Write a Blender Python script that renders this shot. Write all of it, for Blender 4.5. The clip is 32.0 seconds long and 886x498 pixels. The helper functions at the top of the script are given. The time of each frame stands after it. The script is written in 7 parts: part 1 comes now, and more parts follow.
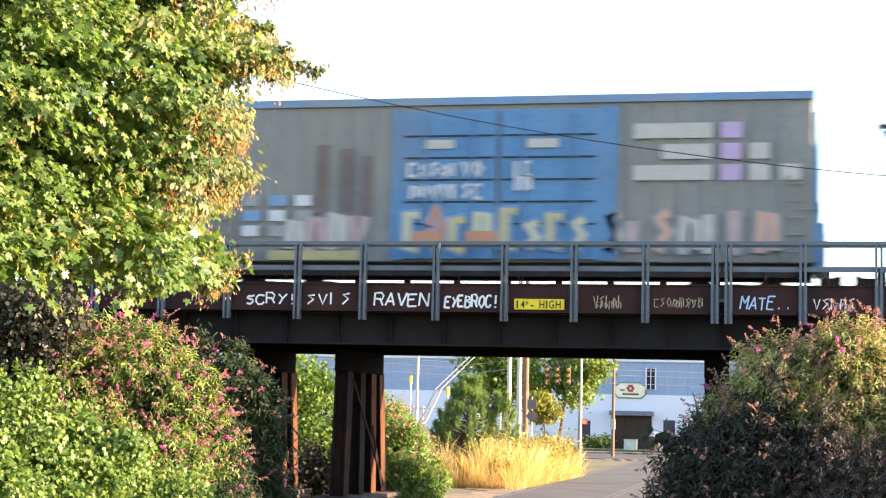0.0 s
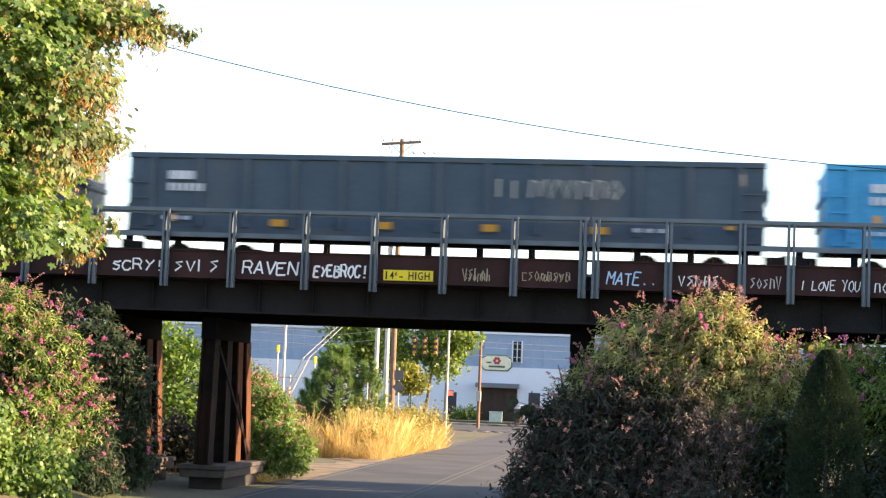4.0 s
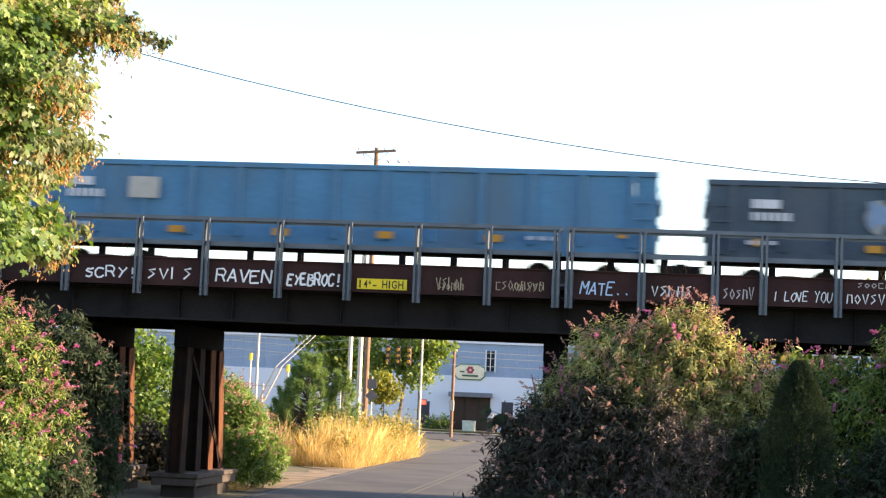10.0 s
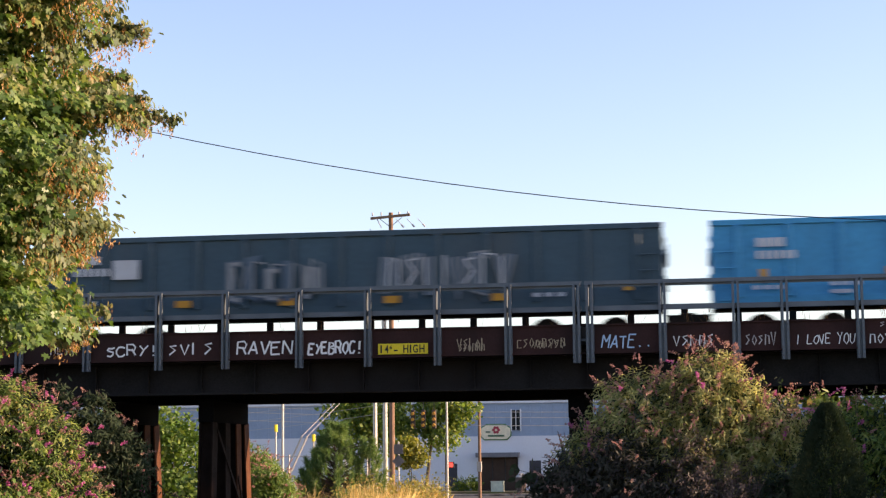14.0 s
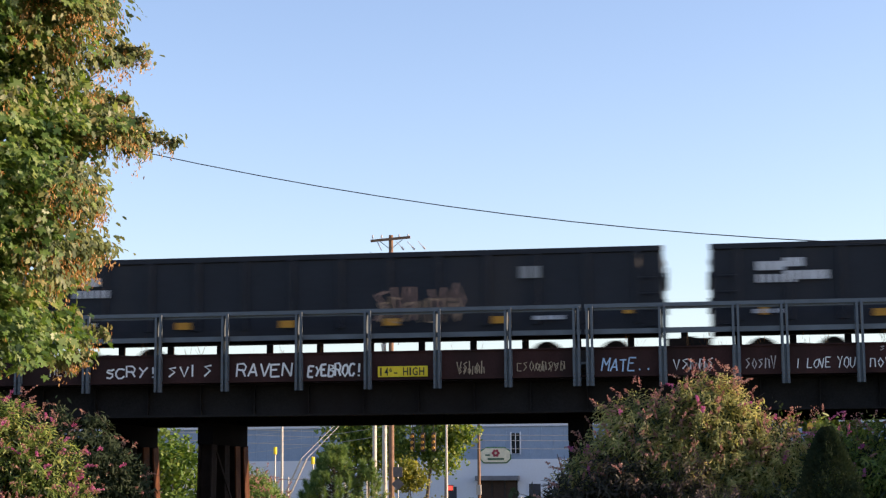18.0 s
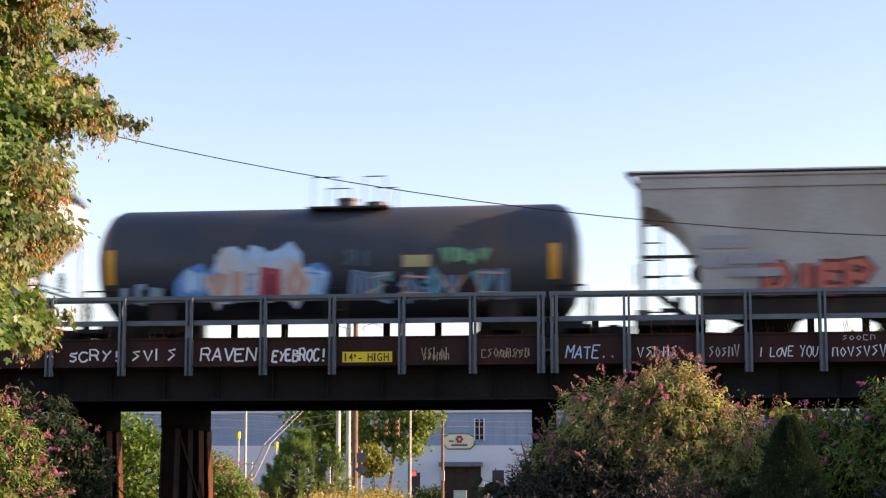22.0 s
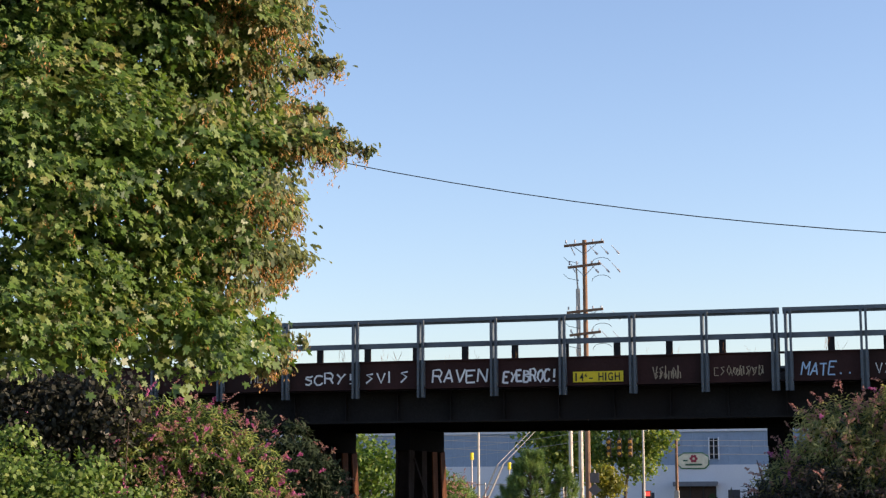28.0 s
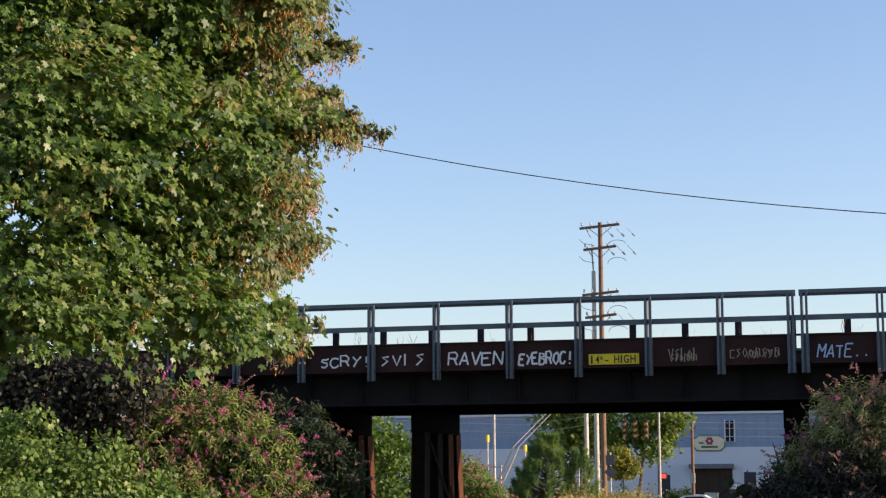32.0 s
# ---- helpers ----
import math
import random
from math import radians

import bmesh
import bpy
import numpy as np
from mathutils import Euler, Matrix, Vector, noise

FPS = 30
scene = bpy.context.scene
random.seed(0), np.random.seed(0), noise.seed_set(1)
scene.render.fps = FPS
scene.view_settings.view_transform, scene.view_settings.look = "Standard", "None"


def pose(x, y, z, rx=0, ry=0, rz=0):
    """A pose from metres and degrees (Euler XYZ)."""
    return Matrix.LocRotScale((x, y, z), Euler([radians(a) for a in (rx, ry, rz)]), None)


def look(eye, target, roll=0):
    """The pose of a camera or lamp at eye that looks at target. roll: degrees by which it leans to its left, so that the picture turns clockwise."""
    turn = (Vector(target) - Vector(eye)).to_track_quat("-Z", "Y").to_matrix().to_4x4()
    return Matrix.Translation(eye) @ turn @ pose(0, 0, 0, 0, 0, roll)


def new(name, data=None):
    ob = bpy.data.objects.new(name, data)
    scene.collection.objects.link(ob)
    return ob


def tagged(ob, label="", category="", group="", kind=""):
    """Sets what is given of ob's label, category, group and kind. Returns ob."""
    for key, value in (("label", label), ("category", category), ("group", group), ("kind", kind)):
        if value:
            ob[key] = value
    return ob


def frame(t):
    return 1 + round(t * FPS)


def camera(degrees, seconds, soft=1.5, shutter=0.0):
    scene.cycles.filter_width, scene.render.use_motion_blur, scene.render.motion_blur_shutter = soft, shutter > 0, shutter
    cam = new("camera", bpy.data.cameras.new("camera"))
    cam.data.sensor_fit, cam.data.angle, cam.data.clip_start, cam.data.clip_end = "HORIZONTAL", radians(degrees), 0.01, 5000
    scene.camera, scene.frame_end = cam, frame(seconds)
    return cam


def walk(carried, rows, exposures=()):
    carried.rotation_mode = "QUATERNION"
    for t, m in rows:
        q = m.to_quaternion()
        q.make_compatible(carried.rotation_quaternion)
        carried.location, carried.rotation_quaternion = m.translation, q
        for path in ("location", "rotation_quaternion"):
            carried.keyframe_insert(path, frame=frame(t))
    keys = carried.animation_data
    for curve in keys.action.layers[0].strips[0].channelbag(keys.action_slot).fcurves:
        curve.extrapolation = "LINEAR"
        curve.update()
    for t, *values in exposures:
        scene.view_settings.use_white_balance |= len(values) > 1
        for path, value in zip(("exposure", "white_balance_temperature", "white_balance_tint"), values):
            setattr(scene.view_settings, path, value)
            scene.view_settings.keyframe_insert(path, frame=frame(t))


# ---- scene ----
cam = camera(29.29, 32.0, soft=1.25, shutter=0.4)
EYE = 2.73
# seconds, tilt, lean, turn of the standing, hand-held camera
ROWS = [
    (0, 95.608, -1.402, 13.120), (0.5, 95.552, -1.509, 13.098), (1, 95.584, -1.895, 13.000),
    (1.5, 95.554, -1.973, 12.331), (2, 95.645, -2.117, 11.577), (2.5, 95.849, -2.215, 10.726),
    (3, 95.616, -2.272, 9.604), (3.5, 94.759, -2.232, 9.050), (5.5, 94.803, -2.220, 7.835),
    (6, 94.633, -2.316, 7.849), (6.5, 94.506, -2.461, 7.590), (7, 94.307, -2.523, 7.331),
    (7.5, 94.387, -2.690, 7.066), (8, 94.821, -2.799, 7.262), (8.5, 94.991, -2.876, 7.606),
    (9, 95.059, -2.583, 7.755), (9.5, 95.083, -2.519, 7.765), (10, 95.100, -2.472, 7.727),
    (10.5, 95.821, -1.511, 7.770), (11, 96.237, -0.649, 8.084), (11.5, 96.399, 0.611, 8.419),
    (12, 96.516, 0.223, 9.254), (12.5, 96.534, 0.332, 9.540), (13, 96.733, 0.476, 9.532),
    (13.5, 96.965, 0.464, 8.952), (14, 97.168, 0.531, 8.645), (14.5, 97.335, 0.470, 8.370),
    (15, 97.481, 0.479, 8.531), (15.5, 97.665, 0.508, 8.497), (17.5, 97.781, 0.354, 8.530),
    (18, 97.934, 0.367, 8.627), (18.5, 98.022, 0.378, 8.610), (19, 98.124, 0.389, 8.611),
    (19.5, 98.195, 0.313, 8.486), (20, 98.019, 0.144, 8.404), (20.5, 97.726, 0.082, 8.079),
    (21, 97.544, 0.013, 7.249), (21.5, 97.454, 0.141, 7.057), (22, 97.460, -0.007, 7.403),
    (22.5, 97.438, -0.060, 7.506), (23, 97.409, -0.215, 7.680), (23.5, 97.443, -0.206, 7.637),
    (24, 97.794, 0.429, 7.804), (24.5, 98.523, -0.469, 8.579), (25, 97.408, 0.110, 9.628),
    (25.5, 97.486, 0.203, 11.267), (26, 97.581, 0.358, 12.249), (26.5, 97.694, 0.250, 13.148),
    (28.5, 98.265, 0.271, 15.405), (29, 98.322, 0.262, 15.416), (29.5, 98.343, 0.263, 15.480),
    (30, 98.007, 0.269, 15.768), (30.5, 97.861, 0.287, 15.822), (31, 97.653, 0.231, 15.675),
    (31.5, 97.577, 0.305, 15.623), (32, 97.569, 0.248, 15.734),
]

# exposure: the film's camera closes down during the shot
EXPOSURES = [(0.0, 2.6, 6700, 18), (2.2, 2.45, 6700, 18), (3.0, 2.17, 6700, 18), (8.0, 2.2, 6700, 19), (10.2, 2.1, 6700, 19), (11.0, 1.65, 7500, 24), (12.0, 1.45, 7050, 27), (13.0, 1.4, 6850, 28),
             (15.5, 1.2, 6550, 26), (18.0, 1.13, 6400, 24), (21.0, 1.05, 6400, 24), (22.0, 1.38, 6850, 29), (26.0, 1.35, 6800, 29), (28.5, 0.88, 6100, 21), (32.0, 0.83, 6100, 21)]
walk(cam, [(t, pose(0, 0, EYE, rx, ry, rz)) for t, rx, ry, rz in ROWS], EXPOSURES)

# low evening sun, to the right and a little beyond the bridge
SUN_EL, SUN_AZ = 16.0, 7.0           # degrees up; degrees from +x towards +y
world = bpy.data.worlds.new("world")
scene.world = world
world.use_nodes = True
wn = world.node_tree.nodes
sky = wn.new("ShaderNodeTexSky")
sky.sky_type = "NISHITA"
sky.sun_disc = False
sky.sun_elevation, sky.sun_rotation = radians(SUN_EL), radians(90 - SUN_AZ)
sky.air_density, sky.dust_density, sky.ozone_density = 1.0, 0.9, 1.6
world.node_tree.links.new(sky.outputs["Color"], wn["Background"].inputs["Color"])
wn["Background"].inputs["Strength"].default_value = 0.12
sun = new("sun", bpy.data.lights.new("sun", "SUN"))
sun.data.energy, sun.data.angle, sun.data.color = 4.5, radians(0.6), (1.0, 0.78, 0.5)
_s = Vector((math.cos(radians(SUN_EL)) * math.cos(radians(SUN_AZ)), math.cos(radians(SUN_EL)) * math.sin(radians(SUN_AZ)), math.sin(radians(SUN_EL))))
sun.matrix_basis = look(_s * 60, (0, 0, 0))

# ---------------- materials ----------------
MATS = {}


def mat(name, color, rough=0.7, metal=0.0, vary=0.25, scale=3.0, fine=40.0, bump=0.15, dirt=None, dirt_amount=0.0, spec=0.4, streak=0.35):
    """A surface: base colour with variation at two scales, optional dirt patches, fine relief."""
    if name in MATS:
        return MATS[name]
    m = bpy.data.materials.new(name)
    m.use_nodes = True
    nt = m.node_tree
    n, l = nt.nodes, nt.links
    b = n["Principled BSDF"]
    tc = n.new("ShaderNodeTexCoord")
    n1, n2 = n.new("ShaderNodeTexNoise"), n.new("ShaderNodeTexNoise")
    n1.inputs["Scale"].default_value, n1.inputs["Detail"].default_value = scale, 5.0
    n2.inputs["Scale"].default_value, n2.inputs["Detail"].default_value = fine, 3.0
    l.new(tc.outputs["Object"], n1.inputs["Vector"])
    l.new(tc.outputs["Object"], n2.inputs["Vector"])
    add = n.new("ShaderNodeMath")
    add.operation = "ADD"
    l.new(n1.outputs["Fac"], add.inputs[0])
    l.new(n2.outputs["Fac"], add.inputs[1])
    mr = n.new("ShaderNodeMapRange")
    mr.inputs["From Min"].default_value, mr.inputs["From Max"].default_value = 0.6, 1.4
    mr.inputs["To Min"].default_value, mr.inputs["To Max"].default_value = 1 - vary, 1 + vary
    l.new(add.outputs[0], mr.inputs["Value"])
    vm = n.new("ShaderNodeVectorMath")
    vm.operation = "SCALE"
    vm.inputs[0].default_value = color
    l.new(mr.outputs["Result"], vm.inputs["Scale"])
    out = vm.outputs["Vector"]
    if dirt:
        n3 = n.new("ShaderNodeTexNoise")
        n3.inputs["Scale"].default_value, n3.inputs["Detail"].default_value = scale * 0.6, 6.0
        mp = n.new("ShaderNodeMapping")
        mp.inputs["Scale"].default_value = (1.0 if streak > 0.3 else 2.2, 1.0, streak)
        mp.inputs["Location"].default_value = (7.3, 2.1, 4.4)
        l.new(tc.outputs["Object"], mp.inputs["Vector"])
        l.new(mp.outputs["Vector"], n3.inputs["Vector"])
        r3 = n.new("ShaderNodeMapRange")
        r3.inputs["From Min"].default_value, r3.inputs["From Max"].default_value = 0.62 - 0.25 * dirt_amount, 0.82 - 0.25 * dirt_amount
        l.new(n3.outputs["Fac"], r3.inputs["Value"])
        mx = n.new("ShaderNodeMix")
        mx.data_type = "RGBA"
        l.new(r3.outputs["Result"], mx.inputs[0])
        l.new(out, mx.inputs[6])
        mx.inputs[7].default_value = (*dirt, 1)
        out = mx.outputs[2]
    l.new(out, b.inputs["Base Color"])
    b.inputs["Roughness"].default_value, b.inputs["Metallic"].default_value = rough, metal
    b.inputs["Specular IOR Level"].default_value = spec
    if bump:
        bp = n.new("ShaderNodeBump")
        bp.inputs["Strength"].default_value, bp.inputs["Distance"].default_value = bump, 0.02
        l.new(n2.outputs["Fac"], bp.inputs["Height"])
        l.new(bp.outputs["Normal"], b.inputs["Normal"])
    MATS[name] = m
    return m


def leaf_mat(name, stops, through_light=0.45, rough=0.5, gloss=0.03):
    """Leaves: colour by island from a ramp, part of the light passes through."""
    m = bpy.data.materials.new(name)
    m.use_nodes = True
    nt = m.node_tree
    n, l = nt.nodes, nt.links
    n.remove(n["Principled BSDF"])
    geo, ramp = n.new("ShaderNodeNewGeometry"), n.new("ShaderNodeValToRGB")
    el = ramp.color_ramp.elements
    el[0].position, el[0].color = stops[0][0], (*stops[0][1], 1)
    el[1].position, el[1].color = stops[-1][0], (*stops[-1][1], 1)
    for p, c in stops[1:-1]:
        e = el.new(p)
        e.color = (*c, 1)
    tc, nz = n.new("ShaderNodeTexCoord"), n.new("ShaderNodeTexNoise")
    nz.inputs["Scale"].default_value = 0.9
    l.new(tc.outputs["Object"], nz.inputs["Vector"])
    mm = n.new("ShaderNodeMath")
    mm.operation = "MULTIPLY_ADD"
    mm.inputs[1].default_value = 0.7
    l.new(geo.outputs["Random Per Island"], mm.inputs[0])
    m2 = n.new("ShaderNodeMath")
    m2.operation = "MULTIPLY_ADD"
    m2.inputs[1].default_value, m2.inputs[2].default_value = 1.1, -0.4
    l.new(nz.outputs["Fac"], m2.inputs[0])
    l.new(m2.outputs[0], mm.inputs[2])
    l.new(mm.outputs[0], ramp.inputs["Fac"])
    d, t, g = n.new("ShaderNodeBsdfDiffuse"), n.new("ShaderNodeBsdfTranslucent"), n.new("ShaderNodeBsdfGlossy")
    g.inputs["Roughness"].default_value = rough
    g.inputs["Color"].default_value = (0.8, 0.8, 0.8, 1)
    l.new(ramp.outputs["Color"], d.inputs["Color"])
    hs = n.new("ShaderNodeHueSaturation")
    hs.inputs["Hue"].default_value, hs.inputs["Saturation"].default_value, hs.inputs["Value"].default_value = 0.485, 1.1, 1.5
    l.new(ramp.outputs["Color"], hs.inputs["Color"])
    l.new(hs.outputs["Color"], t.inputs["Color"])
    x1, x2 = n.new("ShaderNodeMixShader"), n.new("ShaderNodeMixShader")
    x1.inputs[0].default_value, x2.inputs[0].default_value = through_light, gloss
    l.new(d.outputs[0], x1.inputs[1])
    l.new(t.outputs[0], x1.inputs[2])
    l.new(x1.outputs[0], x2.inputs[1])
    l.new(g.outputs[0], x2.inputs[2])
    l.new(x2.outputs[0], n["Material Output"].inputs["Surface"])
    return m


STEEL = mat("galvanised_steel", (0.122, 0.145, 0.165), 0.5, 0.3, 0.25, 2.0, 60, 0.05, spec=0.3)
DARK_STEEL = mat("dark_girder_paint", (0.022, 0.021, 0.021), 0.8, 0.0, 0.4, 1.2, 30, 0.2, (0.02, 0.016, 0.015), 0.4, spec=0.08)
FASCIA = mat("rust_red_paint", (0.05, 0.0235, 0.0215), 0.8, 0.0, 0.35, 1.5, 40, 0.15, (0.03, 0.018, 0.016), 0.6, spec=0.12)
RUST = mat("rusty_steel", (0.105, 0.042, 0.02), 0.9, 0.0, 0.45, 3.0, 50, 0.3, (0.03, 0.02, 0.016), 0.5, spec=0.1)
RAIL = mat("rail_steel", (0.25, 0.2, 0.17), 0.4, 0.8)
WOOD = mat("creosoted_timber", (0.07, 0.055, 0.045), 0.9, 0, 0.4, 4, 40, 0.4)
CONCRETE = mat("weathered_concrete", (0.24, 0.22, 0.19), 0.9, 0, 0.25, 1.5, 30, 0.4, (0.09, 0.075, 0.06), 0.7)
CHALK = mat("white_spray_paint", (0.82, 0.82, 0.8), 0.8, 0, 0.15, 6, 60, 0)
CHALK_THIN = mat("faded_white_spray_paint", (0.5, 0.45, 0.43), 0.8, 0, 0.3, 6, 60, 0)
SIGN_YELLOW = mat("yellow_sign_enamel", (0.80, 0.60, 0.02), 0.5, 0, 0.12, 4, 60, 0)
BLACK = mat("black_paint", (0.015, 0.015, 0.016), 0.6, 0, 0.3)
ASPHALT = mat("asphalt", (0.07, 0.064, 0.06), 0.9, 0, 0.3, 0.6, 25, 0.4, (0.042, 0.041, 0.043), 0.5)
GRAVEL = mat("pale_gravel_shoulder", (0.23, 0.165, 0.10), 0.95, 0, 0.6, 1.6, 16, 1.0, (0.12, 0.09, 0.055), 0.7)
EARTH = mat("dry_earth_and_grass", (0.13, 0.105, 0.06), 0.95, 0, 0.45, 0.35, 9, 0.6, (0.08, 0.09, 0.035), 0.6)
BARK = mat("bark", (0.09, 0.07, 0.055), 0.95, 0, 0.4, 5, 30, 0.6)


# ---------------- building helpers ----------------
def part(name, bm, material, parent=None, label="", m=None, smooth=False):
    """Links a bmesh as one mesh object, under a thing or a part."""
    me = bpy.data.meshes.new(name)
    bm.to_mesh(me)
    bm.free()
    me.materials.append(material)
    if smooth:
        for p in me.polygons:
            p.use_smooth = True
    return piece(name, me, parent, label, m)


def piece(name, me, parent=None, label="", m=None):
    ob = new(name, me)
    if parent is not None:
        ob.parent = parent
    if m is not None:
        ob.matrix_basis = m
    return tagged(ob, label=label)


def thing(name, m, label, category, group=""):
    return tagged_at(new(name), m, label, category, group)


def tagged_at(ob, m, label, category, group=""):
    ob.matrix_basis = m
    return tagged(ob, label, category, group)


def box(bm, x0, x1, y0, y1, z0, z1, bevel=0.0):
    vs = [bm.verts.new((x, y, z)) for z in (z0, z1) for y in (y0, y1) for x in (x0, x1)]
    fs = [bm.faces.new([vs[i] for i in q]) for q in ((0, 2, 3, 1), (4, 5, 7, 6), (0, 1, 5, 4), (2, 6, 7, 3), (1, 3, 7, 5), (0, 4, 6, 2))]
    if bevel:
        es = list({e for f in fs for e in f.edges})
        bmesh.ops.bevel(bm, geom=es, offset=bevel, segments=1, affect="EDGES")
    return bm


def boxes(*dims, bevel=0.0):
    bm = bmesh.new()
    for d in dims:
        if bevel:
            b2 = bmesh.new()
            box(b2, *d, bevel=bevel)
            me = bpy.data.meshes.new("t")
            b2.to_mesh(me)
            b2.free()
            bm.from_mesh(me)
            bpy.data.meshes.remove(me)
        else:
            box(bm, *d)
    return bm


def rod(bm, a, b, r0, r1=None, seg=8, caps=True):
    """A round bar from a to b."""
    a, b = Vector(a), Vector(b)
    r1 = r0 if r1 is None else r1
    q = (b - a).to_track_quat("Z", "Y")
    rings = []
    for c, r in ((a, r0), (b, r1)):
        rings.append([bm.verts.new(c + q @ Vector((r * math.cos(2 * math.pi * i / seg), r * math.sin(2 * math.pi * i / seg), 0))) for i in range(seg)])
    for i in range(seg):
        j = (i + 1) % seg
        bm.faces.new((rings[0][i], rings[0][j], rings[1][j], rings[1][i]))
    if caps:
        bm.faces.new(rings[0][::-1])
        bm.faces.new(rings[1])
    return bm


def rods(*bars, seg=8):
    bm = bmesh.new()
    for bar in bars:
        rod(bm, *bar, seg=seg)
    return bm


def beam(bm, a, b, w, h):
    """A flat bar of section w x h between two points."""
    a, b = Vector(a), Vector(b)
    q = (b - a).to_track_quat("Z", "Y")
    ln = (b - a).length
    vs = [bm.verts.new(a + q @ Vector((sx * w / 2, sy * h / 2, z))) for z in (0, ln) for sy in (-1, 1) for sx in (-1, 1)]
    for f in ((0, 2, 3, 1), (4, 5, 7, 6), (0, 1, 5, 4), (2, 6, 7, 3), (1, 3, 7, 5), (0, 4, 6, 2)):
        bm.faces.new([vs[i] for i in f])
    return bm


def prism(bm, outline, y0, y1):
    """An outline in x, z pulled from y0 to y1."""
    a = [bm.verts.new((x, y0, z)) for x, z in outline]
    b = [bm.verts.new((x, y1, z)) for x, z in outline]
    k = len(outline)
    bm.faces.new(a)
    bm.faces.new(b[::-1])
    for i in range(k):
        j = (i + 1) % k
        bm.faces.new((a[j], a[i], b[i], b[j]))
    bmesh.ops.recalc_face_normals(bm, faces=bm.faces[:])
    return bm


GLYPHS = {}


def glyph(ch, thick=0.0):
    """The built-in font's letter as a flat mesh, 1 high."""
    if (ch, thick) not in GLYPHS:
        cu = bpy.data.curves.new("letter", "FONT")
        cu.body, cu.offset, cu.extrude, cu.resolution_u = ch, thick, 0.008, 3
        ob = bpy.data.objects.new("letter", cu)
        GLYPHS[(ch, thick)] = bpy.data.meshes.new_from_object(ob)
        bpy.data.objects.remove(ob)
    return GLYPHS[(ch, thick)]


def lettering(name, text, width, height, material, parent, x, z, y, jitter=0.0, thick=0.02, seed=1, slant=0.0, label=""):
    """Words facing -y, from x to the right, with the base line at z; each letter is a part."""
    rng = random.Random(seed)
    step = width / len(text)
    for i, ch in enumerate(text):
        me = glyph(ch, thick)
        if ch == " " or not me.vertices:
            continue
        xs = [v.co.x for v in me.vertices]
        ys = [v.co.y for v in me.vertices]
        w0, w1, h1 = min(xs), max(xs), max(max(ys), 0.05)
        sx = (step * 0.84) / max(w1 - w0, 0.3)
        sz = height / (0.73 if ch in ".-*'" else h1)
        ang = rng.uniform(-1, 1) * jitter * 0.22
        dz, k = rng.uniform(-1, 1) * jitter * height * 0.2, 1 + rng.uniform(-1, 1) * jitter * 0.2
        bm = bmesh.new()
        bm.from_mesh(me)
        for v in bm.verts:
            px, pz, py = (v.co.x - w0) * sx * k, v.co.y * sz * k, v.co.z
            px += slant * pz
            v.co = (x + i * step + px * math.cos(ang) - pz * math.sin(ang), y - py * 0.4, z + dz + px * math.sin(ang) + pz * math.cos(ang))
        bmesh.ops.recalc_face_normals(bm, faces=bm.faces[:])
        part(name, bm, material, parent, label)


def ribbon(bm, pts, width, y, depth=0.005):
    """A flat brush stroke through points in x, z: one connected strip with a little depth."""
    n = len(pts)
    rows = []
    for i in range(n):
        a, b = Vector(pts[max(0, i - 1)]), Vector(pts[min(n - 1, i + 1)])
        d = (b - a).normalized() if (b - a).length > 1e-6 else Vector((1, 0))
        o = Vector((-d.y, d.x)) * width / 2
        p = Vector(pts[i])
        rows.append([bm.verts.new((q.x, yy, q.y)) for yy in (y - depth, y) for q in (p + o, p - o)])
    for r, q in zip(rows, rows[1:]):
        bm.faces.new((r[0], r[1], q[1], q[0]))
        bm.faces.new((r[2], q[2], q[3], r[3]))
        bm.faces.new((r[0], q[0], q[2], r[2]))
        bm.faces.new((r[1], r[3], q[3], q[1]))
    bm.faces.new((rows[0][0], rows[0][2], rows[0][3], rows[0][1]))
    bm.faces.new((rows[-1][0], rows[-1][1], rows[-1][3], rows[-1][2]))
    return bm


SPRAYED = dict(S="79-58-28-16-35-64-62-40-11", C="78-59-29-06-03-20-50-72", R="00-09-59-77-64-05 45-70", Y="09-45-79 45-20", A="00-49 49-70 13-63", V="09-40 40-79", E="79-09 09-00 00-70 05-55", N="00-09 09-70 70-79",
               B="00-09-58-66-05-64-72-50-00", O="49-17-03-40-73-77-49", M="00-09 09-44 44-79 79-70", T="09-79 49-40", I="49-40", L="09-00 00-70", U="09-02-30-62-79", D="00-09-49-75-40-00", P="00-09-59-77-54-05", G="78-39-05-10-60-74-44", J="69-62-30-02", H="09-00 79-70 05-75")
SPRAYED["!"] = "49-43 41-40"
SPRAYED["."] = "31-40"
SPRAYED["*"] = "47-43 26-64 66-24"


